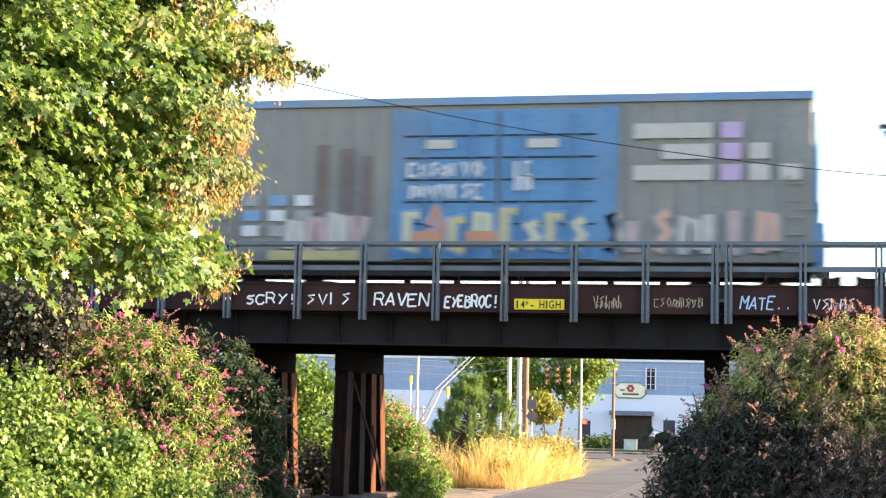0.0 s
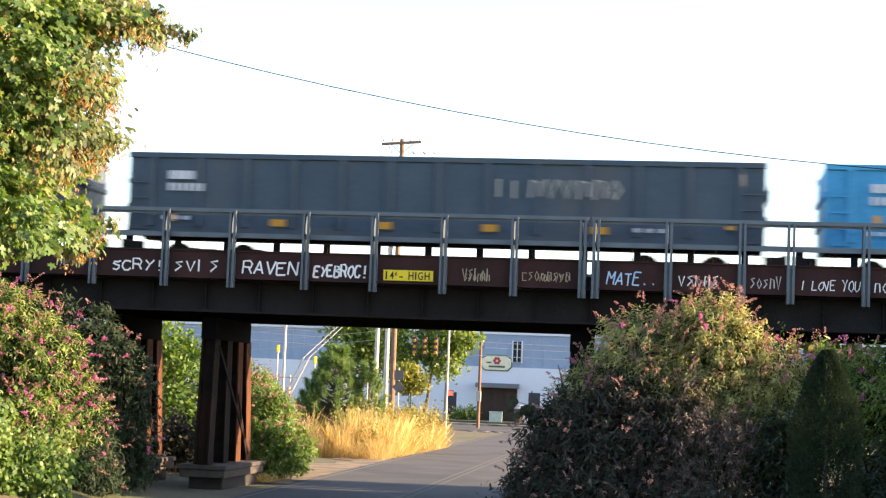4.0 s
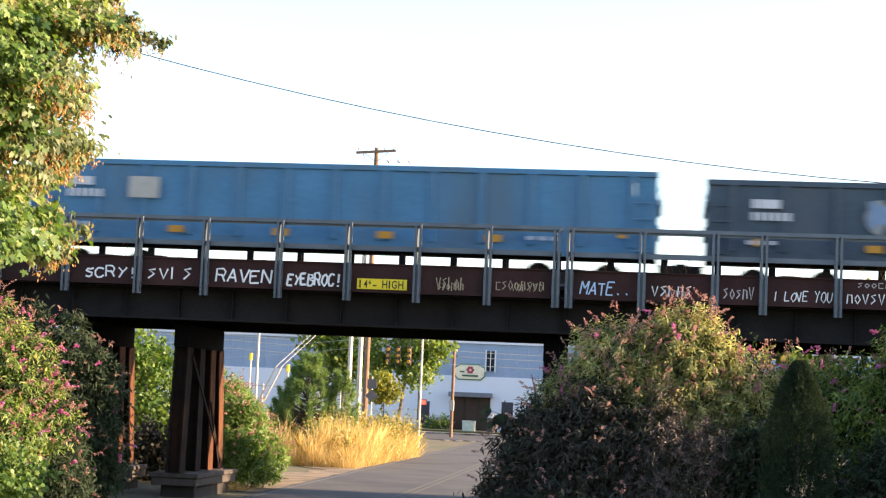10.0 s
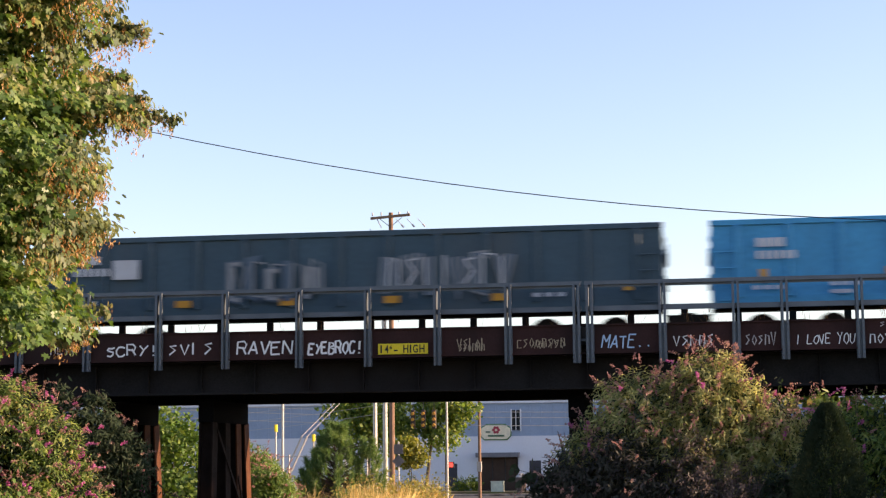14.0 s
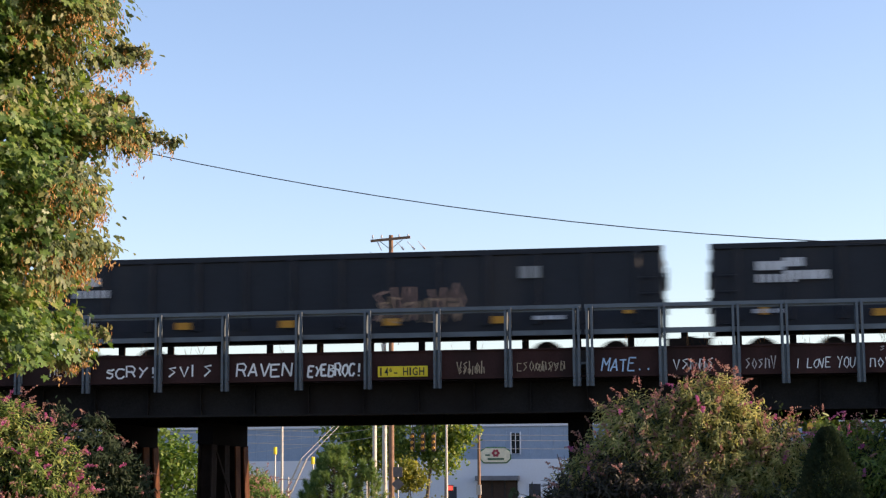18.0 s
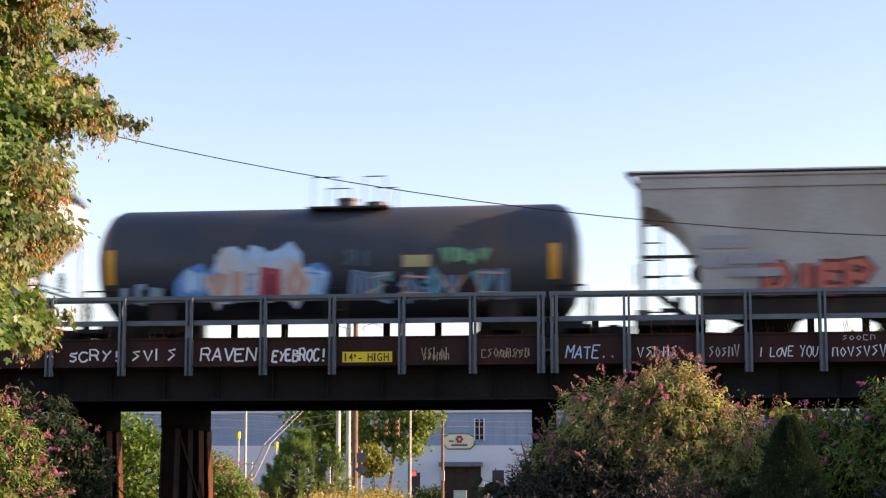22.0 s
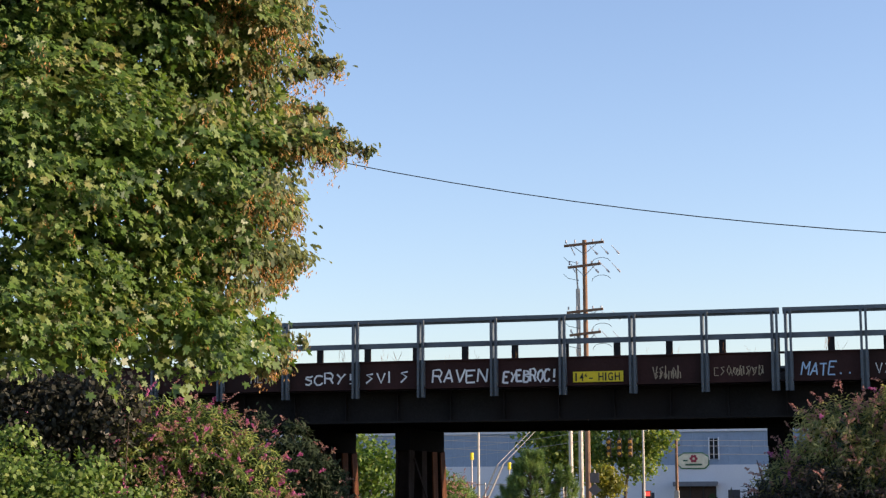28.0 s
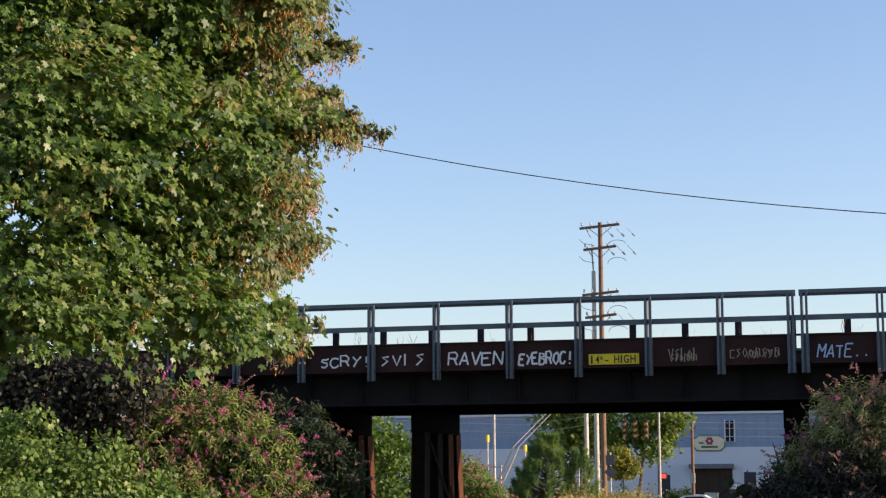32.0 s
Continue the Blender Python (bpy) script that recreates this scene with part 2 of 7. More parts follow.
def sprayed(name, text, width, height, material, parent, x, z, y, stroke=0.035, jitter=0.3, seed=1, slant=0.08, label=""):
    """Hand-sprayed words in thin even strokes; each letter is a part."""
    rng = random.Random(seed)
    step = width / len(text)
    for i, ch in enumerate(text):
        if ch not in SPRAYED:
            continue
        k, dz, tilt = 1 + rng.uniform(-1, 1) * jitter * 0.35, rng.uniform(-1, 1) * jitter * 0.14 * height, slant + rng.uniform(-1, 1) * jitter * 0.3
        bm = bmesh.new()
        for q, run in enumerate(SPRAYED[ch].split()):
            pts = []
            for d in run.split("-"):
                px, pz = int(d[0]) / 7, int(d[1]) / 9
                pz = pz * k + rng.uniform(-1, 1) * 0.03
                pts.append((x + (i + 0.08 + 0.78 * px) * step + tilt * pz * height, z + dz + pz * height))
            ribbon(bm, pts, stroke, y - 0.001 * q)
        part(name, bm, material, parent, label)


STROKES = (((0.1, 0.0), (0.1, 1.0)), ((0.1, 0.0), (0.2, 1.0), (0.7, 0.9), (0.75, 0.1)), ((0.7, 0.95), (0.15, 0.85), (0.6, 0.45), (0.1, 0.05)),
           ((0.05, 1.0), (0.4, 0.0), (0.75, 1.0)), ((0.75, 0.0), (0.1, 0.05), (0.1, 1.0), (0.75, 0.95)), ((0.1, 0.5), (0.4, 0.95), (0.75, 0.5), (0.4, 0.02), (0.12, 0.45)))


def marks(name, n, width, height, material, parent, x, z, y, seed=1, stroke=0.045, label="", slant=0.0, picks=None):
    """Unreadable writing: plain bent bars within a width and a height, each a part."""
    rng = random.Random(seed)
    step = width / n
    for i in range(n):
        st = STROKES[picks[i]] if picks else rng.choice(STROKES)
        k = rng.uniform(0.85, 1.08)
        pts = [(x + (i + px) * step + slant * pz * height, z + k * pz * height + rng.uniform(-0.04, 0.04) * height) for px, pz in st]
        part(name, ribbon(bmesh.new(), pts, stroke, y - 0.0015 * (i % 2)), material, parent, label)

# ---------------- ground and road ----------------
RAIL_Z = 5.4            # top of the rails
TRACK_Y = 43.6          # track centre


def ground_height(x, y):
    """Level road bed; railway banks to either side of the opening; bank on the near left and right."""
    h = -0.03
    left, right = min(1, max(0, (-16.2 - x) / 5.0)), min(1, max(0, (x - 3.0) / 5.0))
    ridge = max(0.0, 1 - max(0.0, 41.4 - y) / 3.0 if y < TRACK_Y else 1 - max(0.0, y - 46.2) / 7.0)
    h += 5.18 * ridge * max(left, right)
    near_l, near_r = min(1, max(0, (-13.0 - x) / 6.0)), min(1, max(0, (x + 2.5) / 8.0))
    if y < 40:
        f = min(1, max(0, (y - 8) / 10.0))
        h = max(h, 1.6 * f * near_l - 0.03, 1.2 * f * near_r - 0.03)
    return h


def build_ground():
    xs = sorted(set([-2500, -900, -300, -120, -70] + [-50 + 1.6 * i for i in range(46)] + [30, 50, 90, 200, 600, 2500]))
    ys = sorted(set([-2500, -500, -100, -30, -10, 0] + [4 + 1.7 * i for i in range(40)] + [78, 90, 110, 135, 160, 220, 400, 1000, 4000]))
    bm = bmesh.new()
    grid = [[bm.verts.new((x, y, ground_height(x, y))) for x in xs] for y in ys]
    for j in range(len(ys) - 1):
        for i in range(len(xs) - 1):
            bm.faces.new((grid[j][i], grid[j][i + 1], grid[j + 1][i + 1], grid[j + 1][i]))
    g = part("ground", bm, EARTH, smooth=True)
    tagged(g, "dry earth and sparse grass with railway banks", "ground", kind="structure")


def road_x(y):
    return -11.3 - 0.03 * (y - 50)


def strip(bm, x0, x1, ys, z):
    rows = [[bm.verts.new((x0(y), y, z)), bm.verts.new((x1(y), y, z))] for y in ys]
    for a, b in zip(rows, rows[1:]):
        bm.faces.new((a[0], a[1], b[1], b[0]))
    return bm


def build_road():
    ys = list(range(-20, 134, 4))
    r = part("road", strip(bmesh.new(), road_x, lambda y: road_x(y) + 7.4, ys, 0.0), ASPHALT)
    tagged(r, "grey asphalt road running under the bridge", "road", kind="structure")
    c = part("cross_road", boxes((-120, 60, 118, 136, -0.2, 0.012)), ASPHALT)
    tagged(c, "asphalt cross road at the junction beyond the bridge", "road", kind="structure")
    line = mat("white_road_paint", (0.13, 0.125, 0.115), 0.8, 0, 0.3, 2, 20, 0)
    yel = mat("yellow_road_paint", (0.095, 0.083, 0.06), 0.8, 0, 0.3, 2, 20, 0)
    bm = bmesh.new()
    for off in (3.55, 3.8):
        strip(bm, lambda y: road_x(y) + off, lambda y: road_x(y) + off + 0.1, list(range(-20, 108, 4)), 0.005)
    tagged(part("centre_line", bm, yel), "worn double yellow centre line", "road marking", kind="structure")
    bm = strip(bmesh.new(), lambda y: road_x(y) + 0.2, lambda y: road_x(y) + 0.27, list(range(-20, 114, 4)), 0.005)
    tagged(part("edge_line", bm, line), "worn white edge line", "road marking", kind="structure")
    bm = bmesh.new()
    for i in range(6):
        box(bm, -11.2 - 0.9 * i, -10.8 - 0.9 * i, 115.0, 117.4, 0.0, 0.018)
    tagged(part("crossing_bars", bm, line), "white crossing bars at the junction", "road marking", kind="structure")
    s = part("shoulder", strip(bmesh.new(), lambda y: road_x(y) - 1.6 - 0.5 * math.sin(0.9 * y) - 0.3 * math.sin(2.3 * y), lambda y: road_x(y) + 0.12 * math.sin(1.7 * y), [46 + 0.5 * i for i in range(50)], -0.006), GRAVEL)
    tagged(s, "pale gravel shoulder beside the road", "shoulder", kind="structure")
    k = part("kerb", boxes((-120, 60, 136.0, 136.3, -0.1, 0.15)), CONCRETE)
    tagged(k, "pale concrete kerb along the cross road", "kerb", kind="structure")
    p = part("pavement", boxes((-120, 60, 136.3, 138.3, -0.1, 0.145)), CONCRETE)
    tagged(p, "concrete pavement beyond the cross road", "pavement", kind="structure")
    v = part("verge", boxes((-120, 60, 138.3, 144.8, -0.1, 0.3)), mat("mulch_and_grass", (0.09, 0.075, 0.04), 0.95, 0, 0.4, 0.8, 12, 0.6, (0.06, 0.09, 0.03), 0.5))
    tagged(v, "mulched verge with thin grass before the building", "verge", kind="structure")


build_ground()
build_road()

# ---------------- railway bridge ----------------
FY = 40.9               # outer face of the near walkway
POSTS = (-18.9, -17.05, -15.26, -13.38, -11.66, -9.78, -8.05, -6.32, -4.58, -2.92, -2.60, -0.86, 0.88, 2.02, 3.76, 5.5, 7.3, 9.1)
X0, X1 = -34.0, 26.0    # ends of the steelwork


def mesh_of(name, bm, material):
    me = bpy.data.meshes.new(name)
    bm.to_mesh(me)
    bm.free()
    me.materials.append(material)
    return me


def post_meshes():
    """A back plate with two channels bolted to the fascia."""
    plate = mesh_of("post", boxes((-0.10, 0.10, 0.0, 0.012, 5.07, 6.0)), STEEL)
    channel = mesh_of("channel", prism(bmesh.new(), [(-0.0275, 5.07), (0.0275, 5.07), (0.0275, 7.0), (-0.0275, 7.0)], -0.11, -0.001), STEEL)
    deep = mesh_of("channel", boxes((-0.0275, 0.0275, -0.11, -0.001, 5.07, 6.02), (-0.0275, 0.0275, -0.11, 0.3, 6.02, 6.95)), STEEL)
    web = mesh_of("web", boxes((-0.03, 0.03, -0.03, -0.001, 5.07, 6.0)), STEEL)
    bolt = mesh_of("bolt", rods(((0, 0, 0), (0, -0.018, 0), 0.017), seg=6), mat("bolt_steel", (0.12, 0.11, 0.11), 0.6, 0.5))
    return plate, channel, deep, web, bolt


def build_bridge():
    br = thing("railway_bridge", pose(0, 0, 0), "single-track steel girder railway bridge with graffitied rust-red fascia", "bridge")
    # fascia panels between the posts
    for a, b in zip(POSTS, POSTS[1:]):
        if b - a < 0.5:
            continue
        p = part("fascia_panel", boxes((a + 0.008, b - 0.008, FY + 0.012, FY + 0.05, 5.33, 5.965)), FASCIA, br)
    part("fascia_panel", boxes((X0, POSTS[0] - 0.008, FY + 0.012, FY + 0.05, 5.33, 5.965)), FASCIA, br)
    part("fascia_panel", boxes((POSTS[-1] + 0.008, X1, FY + 0.012, FY + 0.05, 5.33, 5.965)), FASCIA, br)
    part("fascia_top_angle", boxes((X0, X1, FY - 0.035, FY + 0.25, 5.965, 6.0)), FASCIA, br)
    part("fascia_bottom_angle", boxes((X0, X1, FY - 0.03, FY + 0.5, 5.29, 5.33)), FASCIA, br)
    plate, channel, deep, web, bolt = post_meshes()
    for x in POSTS:
        po = piece("post", plate, br, "", pose(x, FY - 0.02, 0, 0, 0, 0))
        piece("web", web, po)
        for sx in (-0.0578, 0.0578):
            piece("channel", deep if sx < 0 else channel, po, "", pose(sx, 0, 0))
            for z in (5.16, 5.26, 5.36, 5.78, 5.9):
                piece("bolt", bolt, po, "", pose(sx, -0.11, z))
    # rails of the walkway, broken at the joint
    for a, b in ((X0, -2.80), (-2.72, X1)):
        part("top_rail", boxes((a, b, FY - 0.02, FY + 0.07, 6.955, 7.05), (a, b, FY + 0.05, FY + 0.07, 6.90, 6.955)), STEEL, br, "galvanised angle hand rail")
        part("mid_rail", boxes((a, b, FY + 0.0, FY + 0.06, 6.32, 6.44)), STEEL, br, "galvanised angle middle rail")
    part("walkway_deck", boxes((X0, X1, FY + 0.05, FY + 1.2, 5.6, 5.66)), STEEL, br, "steel grating walkway")
    # main girders
    for y, lo in ((41.55, 4.47), (45.55, 4.36)):
        g = part("girder", boxes((X0, X1, y, y + 0.05, lo + 0.05, 5.24)), DARK_STEEL, br, "dark painted plate girder")
        part("flange", boxes((X0, X1, y - 0.2, y + 0.25, lo, lo + 0.05)), DARK_STEEL, g)
        part("flange", boxes((X0, X1, y - 0.2, y + 0.25, 5.24, 5.285)), DARK_STEEL, g)
        for i in range(44):
            x = X0 + 0.7 + 1.39 * i
            part("stiffener", boxes((x - 0.012, x + 0.012, y - 0.13, y, lo + 0.05, 5.24)), DARK_STEEL, g)
    part("bridge_floor", boxes((X0, X1, 41.8, 45.5, 4.95, 5.1)), DARK_STEEL, br)
    part("far_curb", boxes((X0, X1, 46.2, 46.3, 5.2, 5.95)), DARK_STEEL, br)
    for i in range(40):
        x = X0 + 0.5 + 1.44 * i
        part("far_post", boxes((x - 0.09, x + 0.09, 46.2, 46.28, 5.95, 6.8)), DARK_STEEL, br)
    part("far_rail", boxes((X0, X1, 46.19, 46.29, 6.79, 6.93)), STEEL, br)
    return br


def build_track():
    tr = thing("railway_track", pose(0, 0, 0), "single railway track on timber sleepers", "track")
    for y in (TRACK_Y - 0.75, TRACK_Y + 0.75):
        part("rail", boxes((-520, 620, y - 0.035, y + 0.035, RAIL_Z - 0.04, RAIL_Z), (-520, 620, y - 0.01, y + 0.01, RAIL_Z - 0.15, RAIL_Z - 0.04), (-520, 620, y - 0.07, y + 0.07, RAIL_Z - 0.17, RAIL_Z - 0.15)), RAIL, tr)
    me = bpy.data.meshes.new("sleeper")
    bm = boxes((-0.11, 0.11, TRACK_Y - 1.3, TRACK_Y + 1.3, RAIL_Z - 0.3, RAIL_Z - 0.17))
    bm.to_mesh(me)
    bm.free()
    me.materials.append(WOOD)
    for i in range(110):
        piece("sleeper", me, tr, "", pose(X0 + 0.3 + 0.545 * i, 0, 0))


# Steel darkened: shade under the bridge and hopper bodies is in the colour.
SHADE_STEEL = mat("shade_dark_steel", (0.022, 0.015, 0.012), 0.9, 0.0, 0.45, 3.0, 50, 0.3, (0.05, 0.024, 0.015), 0.3, spec=0.08)


def build_bent(x, label):
    """A transverse steel trestle: four battered posts, a cap, crossed braces, on a timber sill and a low plinth."""
    b = thing("steel_bent", pose(x, 0, 0), label, "bridge pier", "bents under the bridge")
    # Cap set near-black: the shade under the deck is in its colour.
    part("cap", boxes((-0.2, 0.2, 42.05, 45.4, 3.80, 4.36)), mat("shade_dark_cap_paint", (0.006, 0.0055, 0.0055), 0.95, 0.0, 0.4, 1.2, 30, 0.2, spec=0.03), b)
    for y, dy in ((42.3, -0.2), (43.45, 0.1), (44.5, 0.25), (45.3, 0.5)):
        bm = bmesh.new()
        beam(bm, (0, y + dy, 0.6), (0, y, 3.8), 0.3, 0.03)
        c = part("column", bm, SHADE_STEEL, b, "rusted riveted steel column")
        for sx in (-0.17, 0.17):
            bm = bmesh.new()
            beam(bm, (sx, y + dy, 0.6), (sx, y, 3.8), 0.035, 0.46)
            # Rust only on the rear right flanges where sun falls; the rest shade-dark.
            part("flange", bm, RUST if sx > 0 and y > 44.2 else SHADE_STEEL, c)
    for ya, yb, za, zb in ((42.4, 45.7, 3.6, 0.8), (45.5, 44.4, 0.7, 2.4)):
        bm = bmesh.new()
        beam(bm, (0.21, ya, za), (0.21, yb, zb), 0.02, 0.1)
        part("brace", bm, SHADE_STEEL, b)
    for z in (1.5, 2.6):
        bm = bmesh.new()
        beam(bm, (-0.21, 42.0, z), (-0.21, 45.6, z), 0.1, 0.02)
        part("strut", bm, SHADE_STEEL, b)
    part("sill", boxes((-0.66, 0.62, 42.0, 46.0, 0.48, 0.6), bevel=0.02), WOOD, b, "weathered timber sill")
    part("sill_board", boxes((-0.6, 0.58, 42.05, 45.95, 0.28, 0.47), bevel=0.015), WOOD, b)
    # Plinth colour darkened to hold the shadow below the sill.
    part("plinth", boxes((-0.45, 0.45, 42.4, 45.7, -0.4, 0.28), bevel=0.03), mat("shade_dark_concrete", (0.035, 0.03, 0.026), 0.95, 0, 0.4, 2, 30, 0.4), b, "dark plinth, shadow below the sill in its colour")
    return b


def graffiti():
    """Spray-painted words on the fascia, and the headroom sign."""
    y = FY - 0.002
    br = bpy.data.objects["railway_bridge"]

    def word(x, z, w, h, text, m=CHALK, seed=1, s=0.04, j=0.4):
        sprayed("graffiti", text, w, h, m, br, x, z, y + 0.008, s, j, seed)

    def strokes(x, z, w, h, n, m=CHALK, seed=1, s=0.035, picks=None):
        marks("graffiti", n, w, h, m, br, x, z, y + 0.006, seed, s, picks=picks)

    tan = mat("tan_spray_paint", (0.42, 0.33, 0.22), 0.8, 0, 0.3, 6, 60, 0)
    red = mat("red_spray_paint", (0.30, 0.07, 0.05), 0.8, 0, 0.3, 6, 60, 0)
    strokes(-16.25, 5.52, 0.75, 0.26, 4, CHALK_THIN, 3, 0.03)
    word(-14.8, 5.45, 1.4, 0.25, "SCRY!", seed=4, s=0.045)
    word(-13.46, 5.5, 0.2, 0.2, "*", seed=4, s=0.03)
    strokes(-13.15, 5.45, 1.22, 0.3, 4, CHALK, 31, 0.045, (2, 3, 0, 2))
    word(-11.4, 5.43, 1.45, 0.3, "RAVEN", seed=6, s=0.045, j=0.25)
    word(-9.58, 5.41, 1.38, 0.28, "EYEBROC!", seed=7, s=0.052)
    strokes(-5.85, 5.44, 0.75, 0.27, 5, tan, 9, 0.026)
    strokes(-5.8, 5.4, 0.65, 0.2, 6, tan, 109, 0.022)
    strokes(-4.38, 5.46, 1.2, 0.22, 8, tan, 10, 0.024)
    strokes(-4.0, 5.44, 0.8, 0.2, 6, tan, 110, 0.02)
    word(-2.35, 5.43, 1.25, 0.31, "MATE..", mat("pale_blue_spray_paint", (0.42, 0.58, 0.75), 0.8, 0, 0.25, 6, 60, 0), seed=11, s=0.034)
    strokes(-0.62, 5.44, 1.0, 0.26, 5, CHALK, 12, 0.028)
    strokes(-0.3, 5.39, 0.65, 0.2, 5, CHALK_THIN, 112, 0.024)
    strokes(-0.4, 5.38, 0.8, 0.2, 4, red, 42, 0.03)
    strokes(1.08, 5.42, 0.75, 0.28, 5, CHALK_THIN, 13, 0.03)
    word(2.22, 5.42, 1.42, 0.24, "I LOVE YOU", CHALK, seed=14, s=0.024)
    strokes(3.95, 5.41, 1.3, 0.26, 7, CHALK, 15, 0.03)
    strokes(4.2, 5.8, 0.8, 0.12, 5, CHALK_THIN, 16, 0.022)
    # headroom sign
    sg = thing("headroom_sign", pose(-7.80, FY - 0.02, 5.365), "yellow headroom sign with black lettering on the bridge", "sign")
    part("plate", boxes((0, 1.24, -0.012, 0.012, 0, 0.26), bevel=0.003), SIGN_YELLOW, sg)
    lettering("lettering", "14", 0.22, 0.19, BLACK, sg, 0.06, 0.035, -0.016, 0, 0.012)
    lettering("lettering", "6", 0.075, 0.09, BLACK, sg, 0.29, 0.125, -0.016, 0, 0.012)
    lettering("lettering", "-", 0.12, 0.19, BLACK, sg, 0.40, 0.035, -0.016, 0, 0.012)
    for ch, x, w in (("H", 0.63, 0.15), ("I", 0.79, 0.11), ("G", 0.865, 0.15), ("H", 1.03, 0.15)):
        lettering("lettering", ch, w, 0.19, BLACK, sg, x, 0.035, -0.016, 0, 0.012)


build_bridge()
build_track()
build_bent(-12.5, "rusted steel trestle bent on a concrete plinth beside the road")
build_bent(-15.05, "rusted steel trestle bent at the foot of the bank, overgrown")
build_bent(-3.05, "dark steel trestle bent behind the bushes")
graffiti()

# ---------------- freight train ----------------
SPEED = 17.4            # metres a second, to the right
SHARED = {}
CARS = []               # (thing, place of its middle at the start)
TRUCK_STEEL = mat("sooty_truck_steel", (0.035, 0.03, 0.028), 0.8, 0.2, 0.4, 4, 40, 0.2, (0.09, 0.05, 0.03), 0.4)
SAFETY = mat("amber_reflective_tape", (0.62, 0.29, 0.03), 0.5, 0, 0.15, 6, 40, 0)
STENCIL = mat("white_stencil_paint", (0.58, 0.59, 0.6), 0.7, 0, 0.25, 5, 50, 0)


def shared(key, make, smooth=False):
    if key not in SHARED:
        me = bpy.data.meshes.new(key)
        bm = make()
        bm.to_mesh(me)
        bm.free()
        me.materials.append(None)
        if smooth:
            for p in me.polygons:
                p.use_smooth = True
        SHARED[key] = me
    return SHARED[key]


def use(name, key, make, material, parent, m=None, label="", smooth=False):
    """A part on a mesh that its repeats share, with its own paint."""
    ob = piece(name, shared(key, make, smooth), parent, label, m)
    ob.material_slots[0].link = "OBJECT"
    ob.material_slots[0].material = material
    return ob


def rolling_stock(name, c, label, category):
    ob = thing(name, pose(c, TRACK_Y, RAIL_Z), label, category, "cars of the freight train")
    CARS.append((ob, c))
    return ob


def truck_frame():
    bm = bmesh.new()
    for y in (-1.0, 1.0):
        prism(bm, [(-1.15, 0.42), (-1.15, 0.62), (-0.55, 0.72), (0.55, 0.72), (1.15, 0.62), (1.15, 0.42), (0.8, 0.4), (0.45, 0.22), (-0.45, 0.22), (-0.8, 0.4)], y - 0.09, y + 0.09)
    box(bm, -0.25, 0.25, -1.1, 1.1, 0.4, 0.75)
    return bm


def wheel_mesh():
    bm = bmesh.new()
    rod(bm, (0, -0.06, 0), (0, 0.06, 0), 0.46, seg=24)
    rod(bm, (0, -0.1, 0), (0, 0.1, 0), 0.13, seg=10)
    return bm


def running_gear(car, half, inset=2.0):
    """Trucks, wheels and couplers at both ends of a car of that half length."""
    for s in (-1, 1):
        t = use("truck", "truck", truck_frame, TRUCK_STEEL, car, pose(s * (half - inset), 0, 0))
        for dx in (-0.87, 0.87):
            for y in (-0.78, 0.78):
                use("wheel", "wheel", wheel_mesh, TRUCK_STEEL, t, pose(dx, y, 0.46), smooth=False)
        use("coupler", "coupler", lambda: boxes((0, 0.5, -0.1, 0.1, 0.78, 1.0), (0.4, 0.62, -0.16, 0.16, 0.74, 1.04), bevel=0.02), TRUCK_STEEL, car, pose(s * half, 0, 0, 0, 0, 0 if s > 0 else 180))


def ladder(car, x, y, z0, z1, material):
    key = "ladder_%.1f_%.1f" % (z0, z1)

    def make():
        bm = bmesh.new()
        n = max(2, int((z1 - z0) / 0.38))
        for s in (-0.22, 0.22):
            rod(bm, (s, 0, z0), (s, 0, z1), 0.022, seg=5)
        for i in range(n):
            z = z0 + (i + 0.5) * (z1 - z0) / n
            rod(bm, (-0.22, 0, z), (0.22, 0, z), 0.02, seg=5)
        return bm
    use("ladder", key, make, material, car, pose(x, y, 0))


def brake_wheel(car, x, z, s):
    def make():
        bm = bmesh.new()
        k = 14
        for i in range(k):
            a, b = 2 * math.pi * i / k, 2 * math.pi * (i + 1) / k
            rod(bm, (0, 0.26 * math.cos(a), 0.26 * math.sin(a)), (0, 0.26 * math.cos(b), 0.26 * math.sin(b)), 0.022, seg=5, caps=False)
        for i in range(4):
            a = math.pi * i / 4
            rod(bm, (0, -0.25 * math.cos(a), -0.25 * math.sin(a)), (0, 0.25 * math.cos(a), 0.25 * math.sin(a)), 0.014, seg=4)
        return bm
    use("brake_wheel", "brake_wheel", make, TRUCK_STEEL, car, pose(x + 0.1 * s, -0.5, z))


def stencils(car, x, y, z, rows, material=None, seed=0):
    """Unreadable stencilled lines as short plain bars: rows of (width, height) downwards from z."""
    rng = random.Random(seed)
    for w, h in rows:
        n = max(2, int(w / (h * 0.9) + 0.5)) if h > 0.12 else 3
        n = min(n, 7)
        st = w / n
        for i in range(n):
            k = rng.uniform(0.62, 0.9)
            key = "stencil_%.2f_%.2f" % (round(k * st, 1), h)
            use("stencil", key, lambda: boxes((0, k * st, -0.003, 0.003, -h, 0)), material or STENCIL, car, pose(x + i * st, y, z))
        z -= h + 0.1


def word_piece(car, text, x, z, w, h, y, fill, rim, stroke=0.26, seed=1):
    """A sprayed piece in fat letters with a rim round each."""
    sprayed("graffiti", text, w, h, rim, car, x, z, y, stroke * 1.8, 0.3, seed, 0.05)
    sprayed("graffiti", text, w, h, fill, car, x, z, y - 0.012, stroke, 0.3, seed, 0.05)


